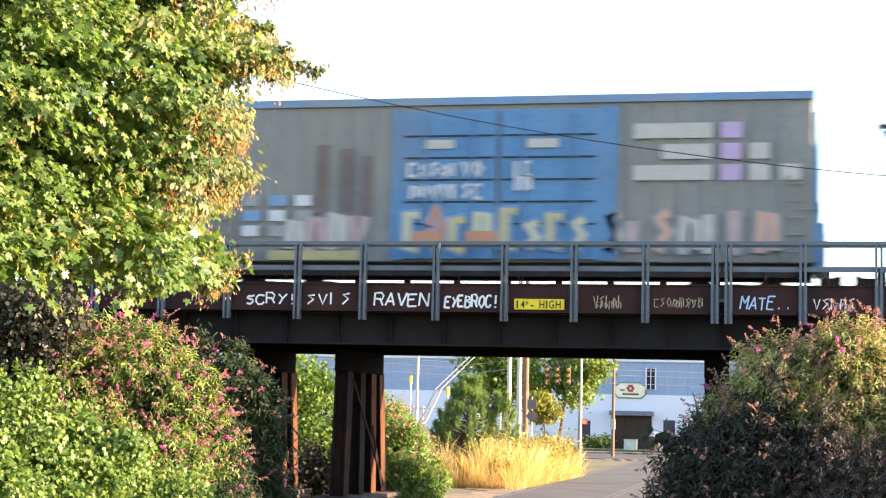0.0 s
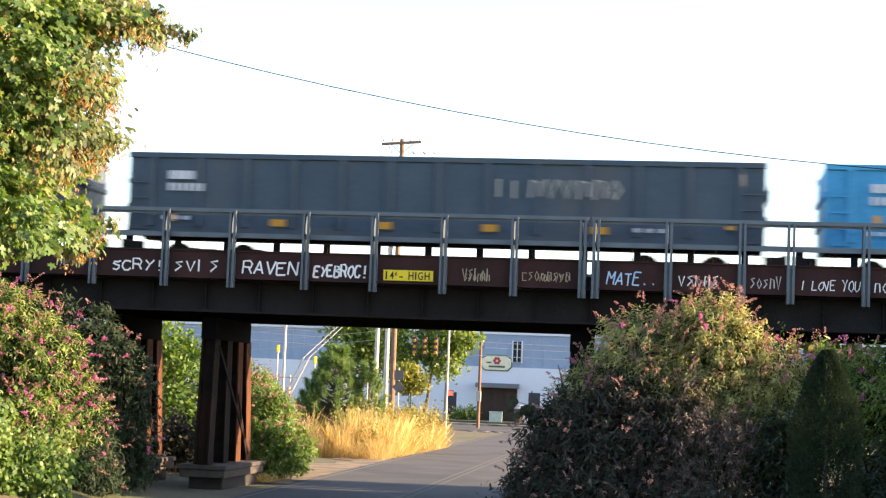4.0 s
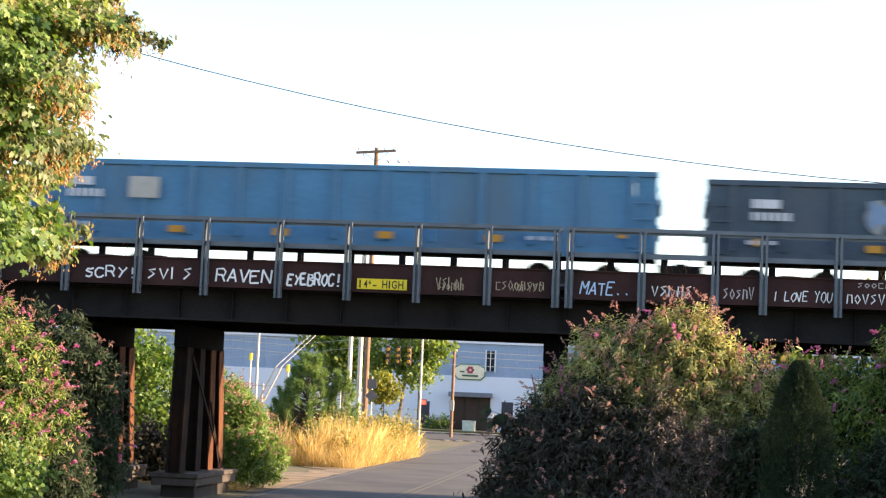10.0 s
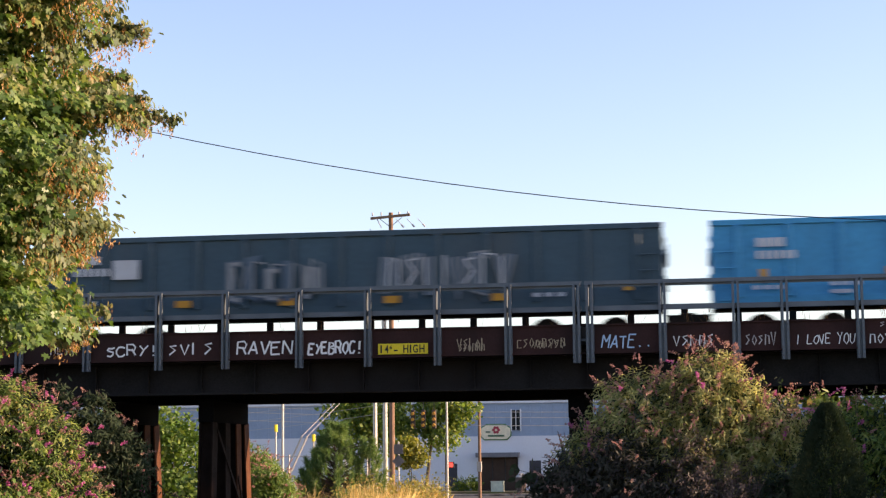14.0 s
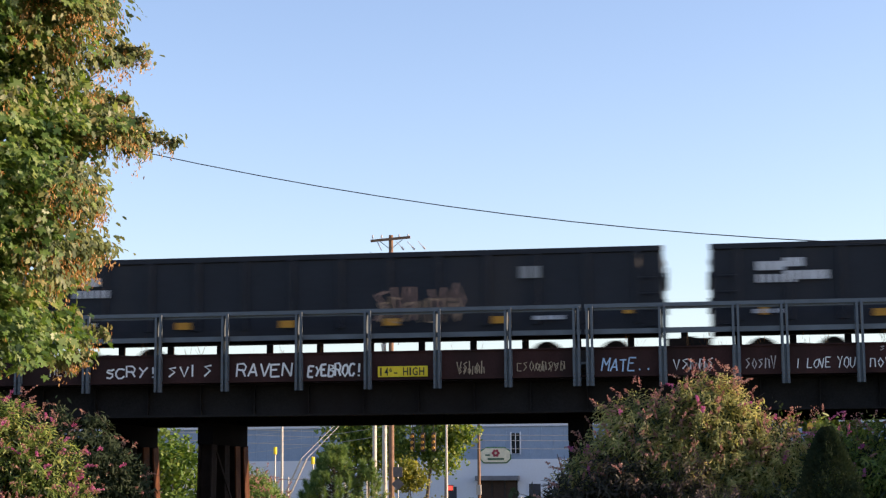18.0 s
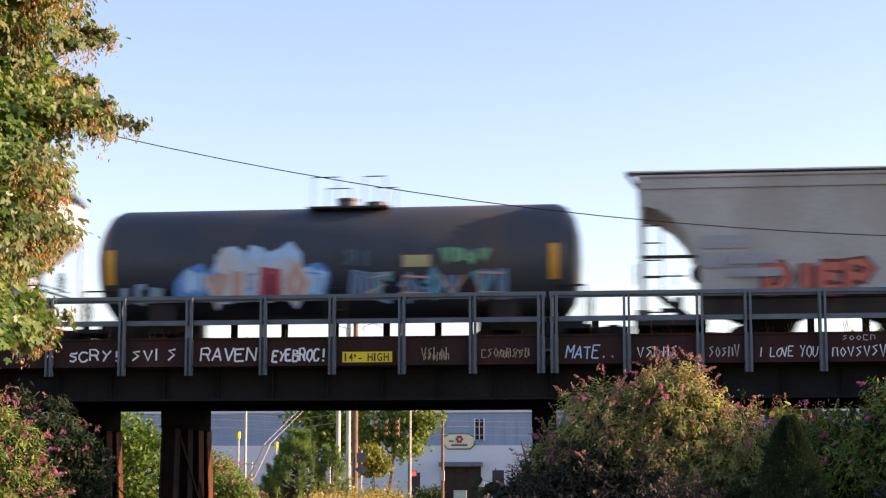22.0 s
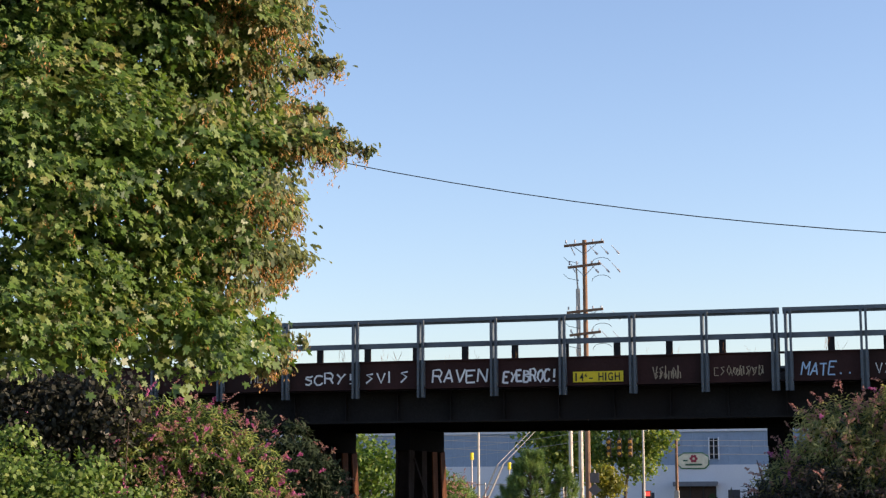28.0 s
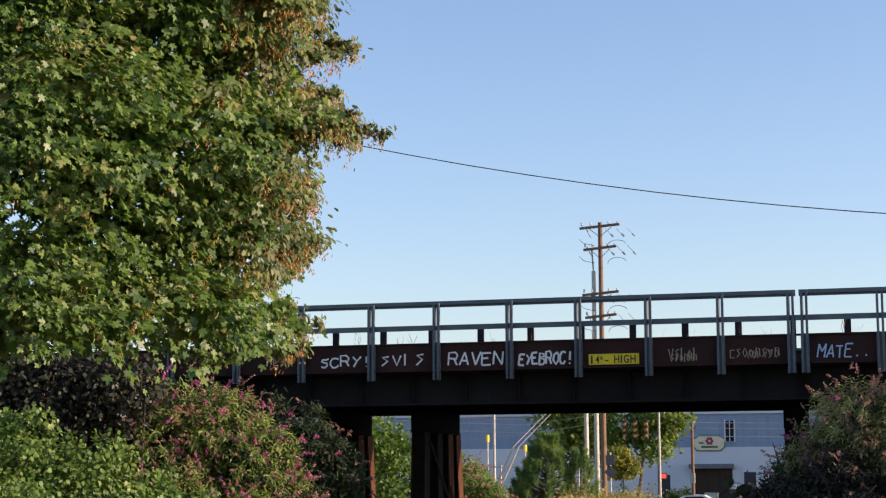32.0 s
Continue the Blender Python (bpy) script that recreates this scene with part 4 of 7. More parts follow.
def boxcar(c):
    grey = paint("box_grey", (0.21, 0.215, 0.195), (0.26, 0.24, 0.2), 0.5)
    blue = paint("box_blue", (0.09, 0.215, 0.365), (0.14, 0.2, 0.26), 0.4)
    car = rolling_stock("boxcar", c, "grey boxcar with blue plug doors and graffiti along its foot", "boxcar")
    h, top = 7.85, 5.62
    part("body", boxes((-h, h, -1.5, 1.5, 1.24, top - 0.3), bevel=0.02), grey, car)
    bm = bmesh.new()
    prism(bm, [(-h - 0.05, top - 0.32), (h + 0.05, top - 0.32), (h + 0.05, top - 0.12), (-h - 0.05, top - 0.12)], -1.6, 1.6)
    box(bm, -h - 0.05, h + 0.05, -0.9, 0.9, top - 0.12, top)
    part("roof", bm, paint("roof_blue_grey", (0.14, 0.24, 0.36), (0.2, 0.24, 0.28), 0.5), car, "faded blue-grey roof")
    for s in (-1, 1):
        for i in range(7):
            use("side_post", "boxpost", lambda: boxes((-0.06, 0.06, -0.07, 0.0, 1.25, 5.27), bevel=0.015), grey, car, pose(s * (3.4 + 0.62 * i), -1.5, 0))
        for i in range(9):
            use("end_corrugation", "boxend", lambda: boxes((-0.07, 0.07, -1.4, 1.4, -0.09, 0.09), bevel=0.03), blue, car, pose(s * h, 0, 1.5 + 0.42 * i))
        use("end_sheet", "boxsheet%d" % s, lambda: boxes((min(0, s * 0.13), max(0, s * 0.13), -1.47, 1.47, 1.25, 5.0), (min(0, s * 0.3), max(0, s * 0.3), -1.4, 1.4, 1.1, 2.25), bevel=0.03), blue, car, pose(s * h, 0, 0), "blue corrugated car end")
        ladder(car, s * (h - 0.4), -1.62, 1.3, 3.4, grey)
        for z in (1.75, 2.55):
            use("grab_iron", "boxgrab", lambda: rods(((0, 0, 0), (0.5, 0, 0), 0.02), seg=5), grey, car, pose(s * (h - 0.1) - 0.25, -1.6, z))
        brake_wheel(car, s * (h + 0.05), 2.6, s)
    for x0, x1 in ((-2.5, -0.05), (0.05, 2.55)):
        d = part("door", boxes((x0, x1, -1.62, -1.5, 1.3, 5.15), bevel=0.02), blue, car, "blue plug door")
        for i in range(6):
            part("door_rib", boxes((x0 + 0.05, x1 - 0.05, -1.66, -1.62, 1.62 + 0.57 * i, 1.655 + 0.57 * i)), BLACK, d)
        for x in (x0 + 0.6, x1 - 0.6):
            part("lock_rod", rods(((x, -1.67, 1.35), (x, -1.67, 5.05), 0.03), seg=6), blue, d)
    part("door_post", boxes((-2.8, -2.5, -1.6, -1.5, 1.27, 5.2)), blue, car)
    part("door_post", boxes((2.55, 3.05, -1.6, -1.5, 1.27, 5.2)), blue, car)
    part("side_sill", boxes((-h + 0.4, h - 0.4, -1.3, -1.2, 0.9, 1.24)), TRUCK_STEEL, car, "dark inset side sill")
    part("centre_sill", boxes((-h, h, -0.25, 0.25, 0.9, 1.24)), TRUCK_STEEL, car)
    running_gear(car, h + 0.1, 2.0)
    cream, lil = SPRAY["cream"], SPRAY["lilac"]
    y = -1.585
    for i, (w, x) in enumerate(((2.05, 3.45), (1.35, 4.15), (2.05, 3.45))):
        part("stencil", boxes((x, x + w - 0.1, y - 0.004, y, 4.36 - 0.53 * i, 4.74 - 0.53 * i)), cream, car)
    for i in range(3):
        part("emblem_square", boxes((5.62, 6.12, y - 0.004, y, 4.35 - 0.53 * i, 4.75 - 0.53 * i)), lil, car)
    for x, i in ((6.3, 1), (6.3, 2), (7.05, 2)):
        part("emblem_square", boxes((x, x + 0.5, y - 0.004, y, 4.35 - 0.53 * i, 4.75 - 0.53 * i)), cream, car)
    for x in (-1.95, 0.75):
        part("placard", boxes((x, x + 0.8, -1.672, -1.668, 4.15, 4.38)), cream, car)
    stain = mat("brown_weather_stain", (0.14, 0.115, 0.10), 0.8, 0, 0.4, 2, 20, 0)
    for x, w, z0, z1 in ((-4.85, 0.3, 2.5, 4.3), (-4.2, 0.35, 2.3, 4.2), (-3.6, 0.25, 2.4, 4.0)):
        part("stain", boxes((x, x + w, y + 0.012, y + 0.014, z0, z1)), stain, car, "brown run-down stain")
    w, pb = SPRAY["white"], SPRAY["haze_blue"]
    for x, z, n, wd in ((-2.35, 3.42, 7, 2.0), (-2.3, 2.86, 7, 1.95), (0.45, 3.42, 2, 0.45), (0.45, 3.05, 2, 0.45)):
        marks("graffiti", n, wd, 0.38, w, car, x, z, -1.675, 300 + n + int(10 * z), 0.11)
    tag_piece(car, -2.4, 1.55, 2.4, 1.05, -1.674, (SPRAY["sand"], SPRAY["orange"], SPRAY["yellow"]), SPRAY["haze_blue"], 5, 4)
    tag_piece(car, 0.15, 1.6, 2.35, 0.95, -1.674, (SPRAY["yellow"], SPRAY["sand"]), SPRAY["haze_blue"], 6, 4)
    for x in (-2.2, -0.8):
        part("graffiti", boxes((x, x + 0.85, -1.71, -1.707, 1.72, 2.02)), SPRAY["orange"], car)
    tag_piece(car, 2.75, 1.45, 4.4, 1.15, y, (SPRAY["cream"], SPRAY["pink"], SPRAY["salmon"], SPRAY["cream"]), SPRAY["ash"], 7, 7)
    tag_piece(car, -5.6, 1.55, 2.3, 0.95, y, (SPRAY["cream"], SPRAY["pink"]), SPRAY["ash"], 8, 4)
    for i in range(9):
        part("graffiti", boxes((-6.85 + 0.72 * (i % 3), -6.4 + 0.72 * (i % 3) + 0.05 * (i % 2), y - 0.004, y, 1.9 + 0.4 * (i // 3), 2.18 + 0.4 * (i // 3))), (w, pb, SPRAY["ash"])[(i * 2 + i // 3) % 3], car)
    part("graffiti", boxes((-6.1, -3.6, y - 0.04, y - 0.036, 1.27, 1.52)), SPRAY["yellow"], car)
    return car


def build_train():
    blue = paint("sky_blue", (0.048, 0.31, 0.54), (0.05, 0.23, 0.4), 0.3)
    teal = paint("dull_blue", (0.07, 0.2, 0.33), (0.09, 0.15, 0.2), 0.5)
    dark = paint("charcoal", (0.058, 0.085, 0.11), (0.095, 0.1, 0.105), 0.4)
    black = paint("black", (0.018, 0.021, 0.028), (0.04, 0.036, 0.036), 0.3)
    gloss_black = paint("tank_black", (0.017, 0.021, 0.03), (0.04, 0.034, 0.032), 0.3, rough=0.36)
    slate = paint("slate", (0.05, 0.092, 0.118), (0.07, 0.09, 0.10), 0.4)
    maroon = paint("maroon", (0.075, 0.034, 0.036), (0.05, 0.028, 0.026), 0.4)
    brown = paint("red_brown", (0.15, 0.035, 0.028), (0.06, 0.025, 0.02), 0.4)
    y = -GW - 0.125
    # ahead of the boxcar, only its tail is seen
    hopper(9.4, 16.4, paint("old_grey", (0.26, 0.27, 0.28), (0.14, 0.1, 0.08), 0.5), "grey covered hopper car", ribs=14)
    boxcar(-8.5)
    potash = paint("potash_red", (0.78, 0.21, 0.22), (0.6, 0.13, 0.12), 0.4)
    hp = hopper(-24.6, 13.3, potash, "red potash hopper car with white lettering bars", top=5.05, ribs=0, slope=(1.2, 1.2, 1.0))
    for i in range(4):
        use("rib", "hr4.95", lambda: boxes((-0.04, 0.04, -0.05, 0.0, 1.55, 4.6)), potash, hp, pose(-3.4 + 2.3 * i, -1.55, 0))
    part("roof_band", boxes((-6.65, 6.65, -1.6, -1.555, 4.25, 4.36)), potash, hp)
    part("emblem", prism(bmesh.new(), [(-3.3, 3.55), (-2.2, 3.55), (-2.35, 3.1), (-2.5, 2.95), (-3.05, 2.95)], -1.61, -1.605), STENCIL, hp)
    marks("emblem", 10, 3.9, 0.45, STENCIL, hp, -1.9, 2.95, -1.61, 5, 0.12)
    stencils(hp, -5.2, -1.61, 2.85, [(0.9, 0.18), (0.85, 0.18), (0.7, 0.1)], seed=2)
    for x, k in ((-3.6, 11), (-1.6, 12), (0.3, 13)):
        marks("graffiti", 5, 1.3, 0.6, SPRAY["black"], hp, x, 1.9, -1.61, k, 0.06)
    burner(hp, 1.6, 1.75, 1.6, 0.5, -1.605, SPRAY["pale_blue"], SPRAY["pink"], 14, 3)
    # Tank black lifted and blued: the flare's veil is in the paint.
    hazy_black = paint("hazy_tank_black", (0.042, 0.058, 0.078), (0.06, 0.056, 0.056), 0.35, rough=0.42)
    tk = tank(-40.8, 16.1, hazy_black, "black tank car with amber tape marks and white stencils", r=1.68, zc=2.86)
    stencils(tk, -6.8, -1.7, 2.74, [(2.2, 0.18)], SPRAY["ash"], seed=21)
    stencils(tk, -6.7, -1.68, 2.36, [(1.9, 0.07), (1.7, 0.07)], SPRAY["ash"], seed=22)
    curved_patch(tk, "placard", 6.1, 7.2, 2.6, 3.1, 1.68, 2.86, mat("grey_panel", (0.16, 0.18, 0.21)))
    dim = mat("dim_green_spray", (0.015, 0.085, 0.06), 0.6, 0, 0.2)
    tag_piece(tk, -4.85, 1.9, 1.2, 0.5, -1.69, (dim,), mat("dull_green_rim", (0.02, 0.06, 0.055), 0.6), 23, 3, 0.15)
    tag_piece(tk, 2.8, 1.95, 0.9, 0.65, -1.69, (dim,), mat("dull_green_rim", (0.02, 0.06, 0.055), 0.6), 24, 2, 0.15)
    pale = mat("worn_grey_stencil", (0.11, 0.125, 0.14), 0.7)
    stencils(tk, 1.75, -1.68, 2.3, [(1.1, 0.04), (1.0, 0.04), (0.8, 0.04)], pale, seed=25)
    stencils(tk, 4.8, -1.68, 2.26, [(1.6, 0.06), (0.9, 0.05)], pale, seed=26)
    stencils(tk, -1.75, -1.63, 3.42, [(0.7, 0.03)], pale, seed=27)

    def lettered(c, off=0.0):
        g = gondola(c, blue, "bright blue gondola car with slanted white initials", tape=((8.0, 0.16, 2.0, 0.42), (4.45, 0.2, 1.78, 0.34), (1.66, 0.2, 1.78, 0.42), (-1.2, 0.2, 1.78, 0.42), (-3.86, 0.2, 1.78, 0.34), (-6.9, 0.18, 1.78, 0.34)))
        slanted_letters(g, -0.95 + off, 2.08, 0.94, 0.6, STENCIL)
        stencils(g, -5.3, y, 1.6, [(0.8, 0.09), (0.6, 0.09)], seed=int(-c) + 9)
        stencils(g, 4.7, y, 1.62, [(0.9, 0.1), (1.1, 0.08)], seed=int(-c) + 8)
        return g

    lettered(-58.6, -0.95)
    g = gondola(-76.3, dark, "charcoal gondola car with faint white marks")
    marks("graffiti", 8, 3.2, 0.5, SPRAY["cream"], g, 1.5, 2.2, y, 31, 0.06)
    g = gondola(-94.3, dark, "charcoal gondola car with stencilled numbers")
    stencils(g, -6.5, y, 2.7, [(0.9, 0.2), (0.9, 0.2)], seed=33)
    lettered(-112.0, -0.33)
    g = gondola(-129.8, slate, "slate gondola car with a round yellow-green emblem", GH=GH - 0.15)
    bm = bmesh.new()
    rod(bm, (0.2, y, 2.25), (0.2, y - 0.01, 2.25), 0.52, seg=24)
    part("emblem", bm, SPRAY["sage"], g, "round dull green emblem")
    bm = bmesh.new()
    rod(bm, (0.2, y - 0.012, 2.25), (0.2, y - 0.018, 2.25), 0.36, seg=24)
    part("emblem_centre", bm, dark, g)
    stencils(g, -5.3, y, 2.5, [(1.0, 0.2)], SPRAY["ash"], seed=35)
    stencils(g, -3.4, y, 2.4, [(1.4, 0.16)], SPRAY["ash"], seed=36)
    marks("graffiti", 5, 1.7, 0.35, SPRAY["slate_blue"], g, -2.6, 2.0, y, 36, 0.05)
    g = gondola(-147.7, dark, "charcoal gondola car covered in cream graffiti")
    burner(g, -6.0, 1.6, 2.8, 0.95, y, SPRAY["cream"], SPRAY["ash"], 41, 4)
    burner(g, -1.9, 1.4, 4.4, 1.25, y, SPRAY["cream"], SPRAY["ash"], 42, 6)
    burner(g, 3.0, 1.6, 0.9, 1.1, y, SPRAY["ash"], SPRAY["pink"], 47, 1)
    marks("graffiti", 5, 2.4, 0.7, SPRAY["ash"], g, 4.2, 2.1, y, 43, 0.11)
    g = gondola(-165.2, dark, "charcoal gondola car with a green graffiti piece", GH=GH - 0.15)
    burner(g, -3.4, 1.5, 4.4, 0.85, y, SPRAY["mint"], SPRAY["sage"], 44, 9)
    marks("graffiti", 9, 4.4, 0.7, SPRAY["teal"], g, -3.4, 1.6, y - 0.03, 145, 0.07)
    marks("graffiti", 8, 4.2, 0.8, SPRAY["sand"], g, -3.3, 1.65, y - 0.034, 146, 0.05)
    burner(g, -4.3, 1.75, 1.0, 0.95, y + 0.002, SPRAY["haze_blue"], SPRAY["ash"], 45, 2)
    burner(g, 1.0, 1.55, 0.7, 0.7, y + 0.002, SPRAY["haze_blue"], SPRAY["teal"], 46, 2)
    marks("graffiti", 3, 1.0, 0.3, SPRAY["teal"], g, 4.6, 1.9, y, 147, 0.1)
    g = gondola(-182.7, teal, "dull blue gondola car with a pale placard")
    part("placard", boxes((-5.4, -4.6, y - 0.004, y, 2.2, 2.75)), SPRAY["cream"], g)
    g = gondola(-200.3, maroon, "maroon gondola car with a faint painted row of emblems", GH=GH - 0.2)
    marks("graffiti", 9, 6.2, 0.5, mat("spray_rust", (0.26, 0.12, 0.075), 0.6), g, -1.4, 2.3, y, 51, 0.07)
    lettered(-217.7, -0.2)
    lettered(-235.1, -1.0)
    g = gondola(-252.6, slate, "slate gondola car with white and grey graffiti")
    tag_piece(g, -2.9, 1.5, 2.5, 0.95, y, (SPRAY["ash"], SPRAY["slate_blue"]), SPRAY["slate_blue"], 53, 5, 0.13)
    marks("graffiti", 5, 2.5, 0.9, SPRAY["ash"], g, -2.8, 1.55, y - 0.02, 153, 0.05)
    tag_piece(g, 1.1, 1.5, 3.5, 1.05, y, (SPRAY["slate_blue"],), SPRAY["ash"], 154, 6, 0.13)
    marks("graffiti", 7, 3.4, 0.8, SPRAY["white"], g, 1.2, 1.7, y - 0.03, 54, 0.06)
    part("placard", boxes((-6.0, -5.3, y - 0.004, y, 2.1, 2.6)), SPRAY["white"], g)
    g = gondola(-270.1, brown, "red-brown gondola car with large pale lettering bars", GH=GH - 0.32)
    for i, (x, h) in enumerate(((-5.0, 0.55), (-4.0, 0.55), (-1.8, 0.5), (-0.75, 0.42), (0.3, 0.42), (1.3, 0.5))):
        marks("emblem", 1, 0.55, h, SPRAY["cream"], g, x, 2.15, y, 61 + i, 0.13)
    marks("emblem", 1, 0.35, 0.55, SPRAY["cream"], g, 2.6, 2.5, y, 70, 0.12)
    g = gondola(-287.4, black, "black gondola car with white block graffiti")
    burner(g, 2.2, 1.5, 4.0, 1.1, y, SPRAY["white"], SPRAY["black"], 71, 6)
    g = gondola(-304.7, black, "black gondola car with white stencils")
    stencils(g, -6.4, y, 2.8, [(0.5, 0.22), (1.1, 0.22)], seed=72)
    g = gondola(-322.2, black, "black gondola car with thin sprayed marks")
    marks("graffiti", 5, 2.4, 0.9, SPRAY["salmon"], g, 0.9, 1.45, y, 73, 0.05)
    marks("graffiti", 7, 2.2, 0.6, SPRAY["ochre"], g, 1.0, 1.4, y + 0.004, 77, 0.045)
    stencils(g, 4.6, y, 2.75, [(0.6, 0.3)], SPRAY["ash"], seed=74)
    g = gondola(-339.6, black, "black gondola car with sprayed marks at one end")
    marks("graffiti", 6, 2.2, 0.9, SPRAY["cream"], g, -5.3, 1.5, y, 75, 0.12)
    # Black paint tinted blue for the flare over this car.
    gondola(-357.1, paint("flare_blued_black", (0.018, 0.027, 0.044), (0.035, 0.039, 0.045), 0.3), "black gondola car with white stencils, blue flare put into its paint")
    # tall covered hoppers and tanks
    cream = paint("hopper_cream", (0.40, 0.385, 0.36), (0.30, 0.26, 0.22), 0.35)
    hp = hopper(-374.9, 16.9, cream, "cream covered hopper car with red and green graffiti", top=4.84, curved=True, slope=(0.7, 1.5, 1.9), foot=1.62, sill=0.55)
    part("roof_band", boxes((-8.4, 8.4, -1.6, -1.555, 4.3, 4.38)), cream, hp)
    word_piece(hp, "DIEP", -5.4, 1.74, 2.6, 0.6, -1.6, mat("spray_brick_red", (0.5, 0.13, 0.09), 0.6), mat("spray_dark_red", (0.16, 0.03, 0.025), 0.6), 0.2, 81)
    part("graffiti", boxes((-2.6, -1.9, -1.604, -1.6, 1.68, 1.8)), SPRAY["pale_blue"], hp)
    word_piece(hp, "DAAR", 0.4, 1.72, 2.7, 0.6, -1.6, SPRAY["deep_green"], SPRAY["white"], 0.2, 82)
    marks("graffiti", 6, 1.6, 0.2, SPRAY["orange"], hp, -1.4, 1.78, -1.57, 181, 0.03)
    marks("graffiti", 6, 1.2, 0.2, SPRAY["orange"], hp, 4.0, 1.78, -1.57, 182, 0.03)
    part("placard", boxes((5.6, 5.95, -1.57, -1.565, 1.85, 2.08)), SPRAY["black"], hp)
    part("shield", prism(bmesh.new(), [(4.4, 4.02), (5.0, 4.02), (5.0, 3.55), (4.7, 3.35), (4.4, 3.55)], -1.575, -1.57), SPRAY["pink"], hp)
    part("shield_band", boxes((4.4, 5.0, -1.585, -1.58, 3.82, 4.02)), SPRAY["blue"], hp)
    for i in range(3):
        part("shield_stripe", boxes((4.46 + 0.19 * i, 4.54 + 0.19 * i, -1.585, -1.58, 3.5, 3.8)), SPRAY["white"], hp)
    stencils(hp, 5.2, -1.6, 3.96, [(0.8, 0.09), (0.85, 0.1)], mat("blue_grey_stencil", (0.2, 0.22, 0.3), 0.7), seed=83)
    stencils(hp, -6.9, -1.6, 3.1, [(1.2, 0.32), (1.6, 0.38)], mat("grey_stencil", (0.32, 0.33, 0.35), 0.7), seed=84)
    tk = tank(-391.2, 12.7, paint("tank_grey", (0.045, 0.053, 0.066), (0.075, 0.062, 0.055), 0.4, rough=0.4), "dark tank car with a blue and red graffiti piece", r=1.5, zc=2.7, tape=None, dome=0.2, rack=((-0.55, 0.1), (0.8, 1.35)), mid=0.2)
    for a in (-5.9, 5.6):
        curved_patch(tk, "tape", a, a + 0.25, 2.1, 3.0, 1.5, 2.7, SAFETY)
    burner(tk, -3.9, 1.62, 3.9, 1.0, -1.5, SPRAY["pale_blue"], SPRAY["blue"], 85, 5)
    burner(tk, -3.0, 1.7, 2.2, 1.35, -1.51, SPRAY["white"], SPRAY["pale_blue"], 86, 3)
    tag_piece(tk, -3.1, 1.62, 2.7, 0.85, -1.56, (SPRAY["salmon"], SPRAY["salmon"], SPRAY["red"]), SPRAY["white"], 286, 4, 0.26)
    tag_piece(tk, -5.4, 1.6, 1.1, 0.5, -1.47, (SPRAY["haze_blue"],), SPRAY["ash"], 185, 3, 0.1)
    marks("graffiti", 3, 0.8, 0.4, SPRAY["slate_blue"], tk, 0.4, 2.5, -1.54, 186, 0.1)
    tag_piece(tk, 0.6, 1.62, 4.4, 0.75, -1.52, (SPRAY["slate_blue"], SPRAY["teal"]), SPRAY["haze_blue"], 87, 7, 0.14)
    marks("graffiti", 4, 3.8, 0.5, SPRAY["salmon"], tk, 0.9, 1.75, -1.56, 187, 0.06)
    tag_piece(tk, 2.9, 2.55, 1.3, 0.4, -1.52, (SPRAY["green"],), SPRAY["teal"], 88, 4, 0.09)
    curved_patch(tk, "placard", 1.9, 2.6, 2.45, 2.75, 1.5, 2.7, SPRAY["yellow"])
    # Worn and faded greys, blued for the skylight on the shaded side.
    worn = paint("worn_grey", (0.31, 0.37, 0.45), (0.22, 0.22, 0.23), 0.6, streak=0.05)
    tan = paint("worn_tan", (0.315, 0.27, 0.25), (0.24, 0.19, 0.16), 0.6, streak=0.04)
    faded = paint("faded_blue_grey", (0.36, 0.45, 0.55), (0.27, 0.31, 0.36), 0.5, streak=0.04)
    hp = hopper(-407.1, 16.7, worn, "weathered grey covered hopper car with ribbed sides", top=4.84, ribs=17, foot=1.35, slope=(0.95, 1.3, 1.05), sill=0.42, walkway=RUST, patches=((-5.2, -3.3, faded), (1.0, 3.7, faded)))
    part("stain", boxes((-7.2, -6.7, -1.56, -1.556, 3.3, 4.5)), mat("dark_run_stain", (0.15, 0.16, 0.19), 0.8, 0, 0.4, 2, 20, 0), hp, "dark stain under the eave")
    part("stain", boxes((-6.75, -6.45, -1.662, -1.659, 1.6, 2.5)), SPRAY["ochre"], hp)
    tag_piece(hp, -4.0, 1.5, 2.2, 0.6, -1.662, (SPRAY["ash"],), SPRAY["umber"], 401, 4, 0.1)
    hp = hopper(-424.8, 16.6, tan, "weathered tan and grey covered hopper car with ribbed sides", top=4.84, ribs=17, foot=1.35, slope=(0.95, 1.17, 0.98), sill=0.42, walkway=RUST, patches=((-6.9, -1.5, faded), (2.65, 3.7, faded)))
    for x, w, z, k in ((1.9, 0.5, 1.75, 402), (2.4, 0.9, 1.85, 403), (-0.4, 0.3, 1.45, 405)):
        marks("graffiti", 3, w, 0.45, SPRAY["umber"], hp, x, z, -1.66, k, 0.13)
    part("placard", boxes((-6.0, -4.4, -1.662, -1.659, 1.95, 2.5)), mat("faded_rust_panel", (0.31, 0.25, 0.24), 0.8), hp)
    stencils(hp, -5.9, -1.666, 2.44, [(1.4, 0.17), (1.4, 0.17)], SPRAY["umber"], seed=404)
    part("graffiti", boxes((6.2, 6.9, -1.662, -1.659, 1.45, 1.75)), SPRAY["cream"], hp)
    tk = tank(-440.8, 12.8, gloss_black, "black tank car with yellow tape and a blue placard", r=1.5, zc=2.7)
    stencils(tk, -5.5, -1.53, 2.75, [(2.1, 0.24)], seed=91)
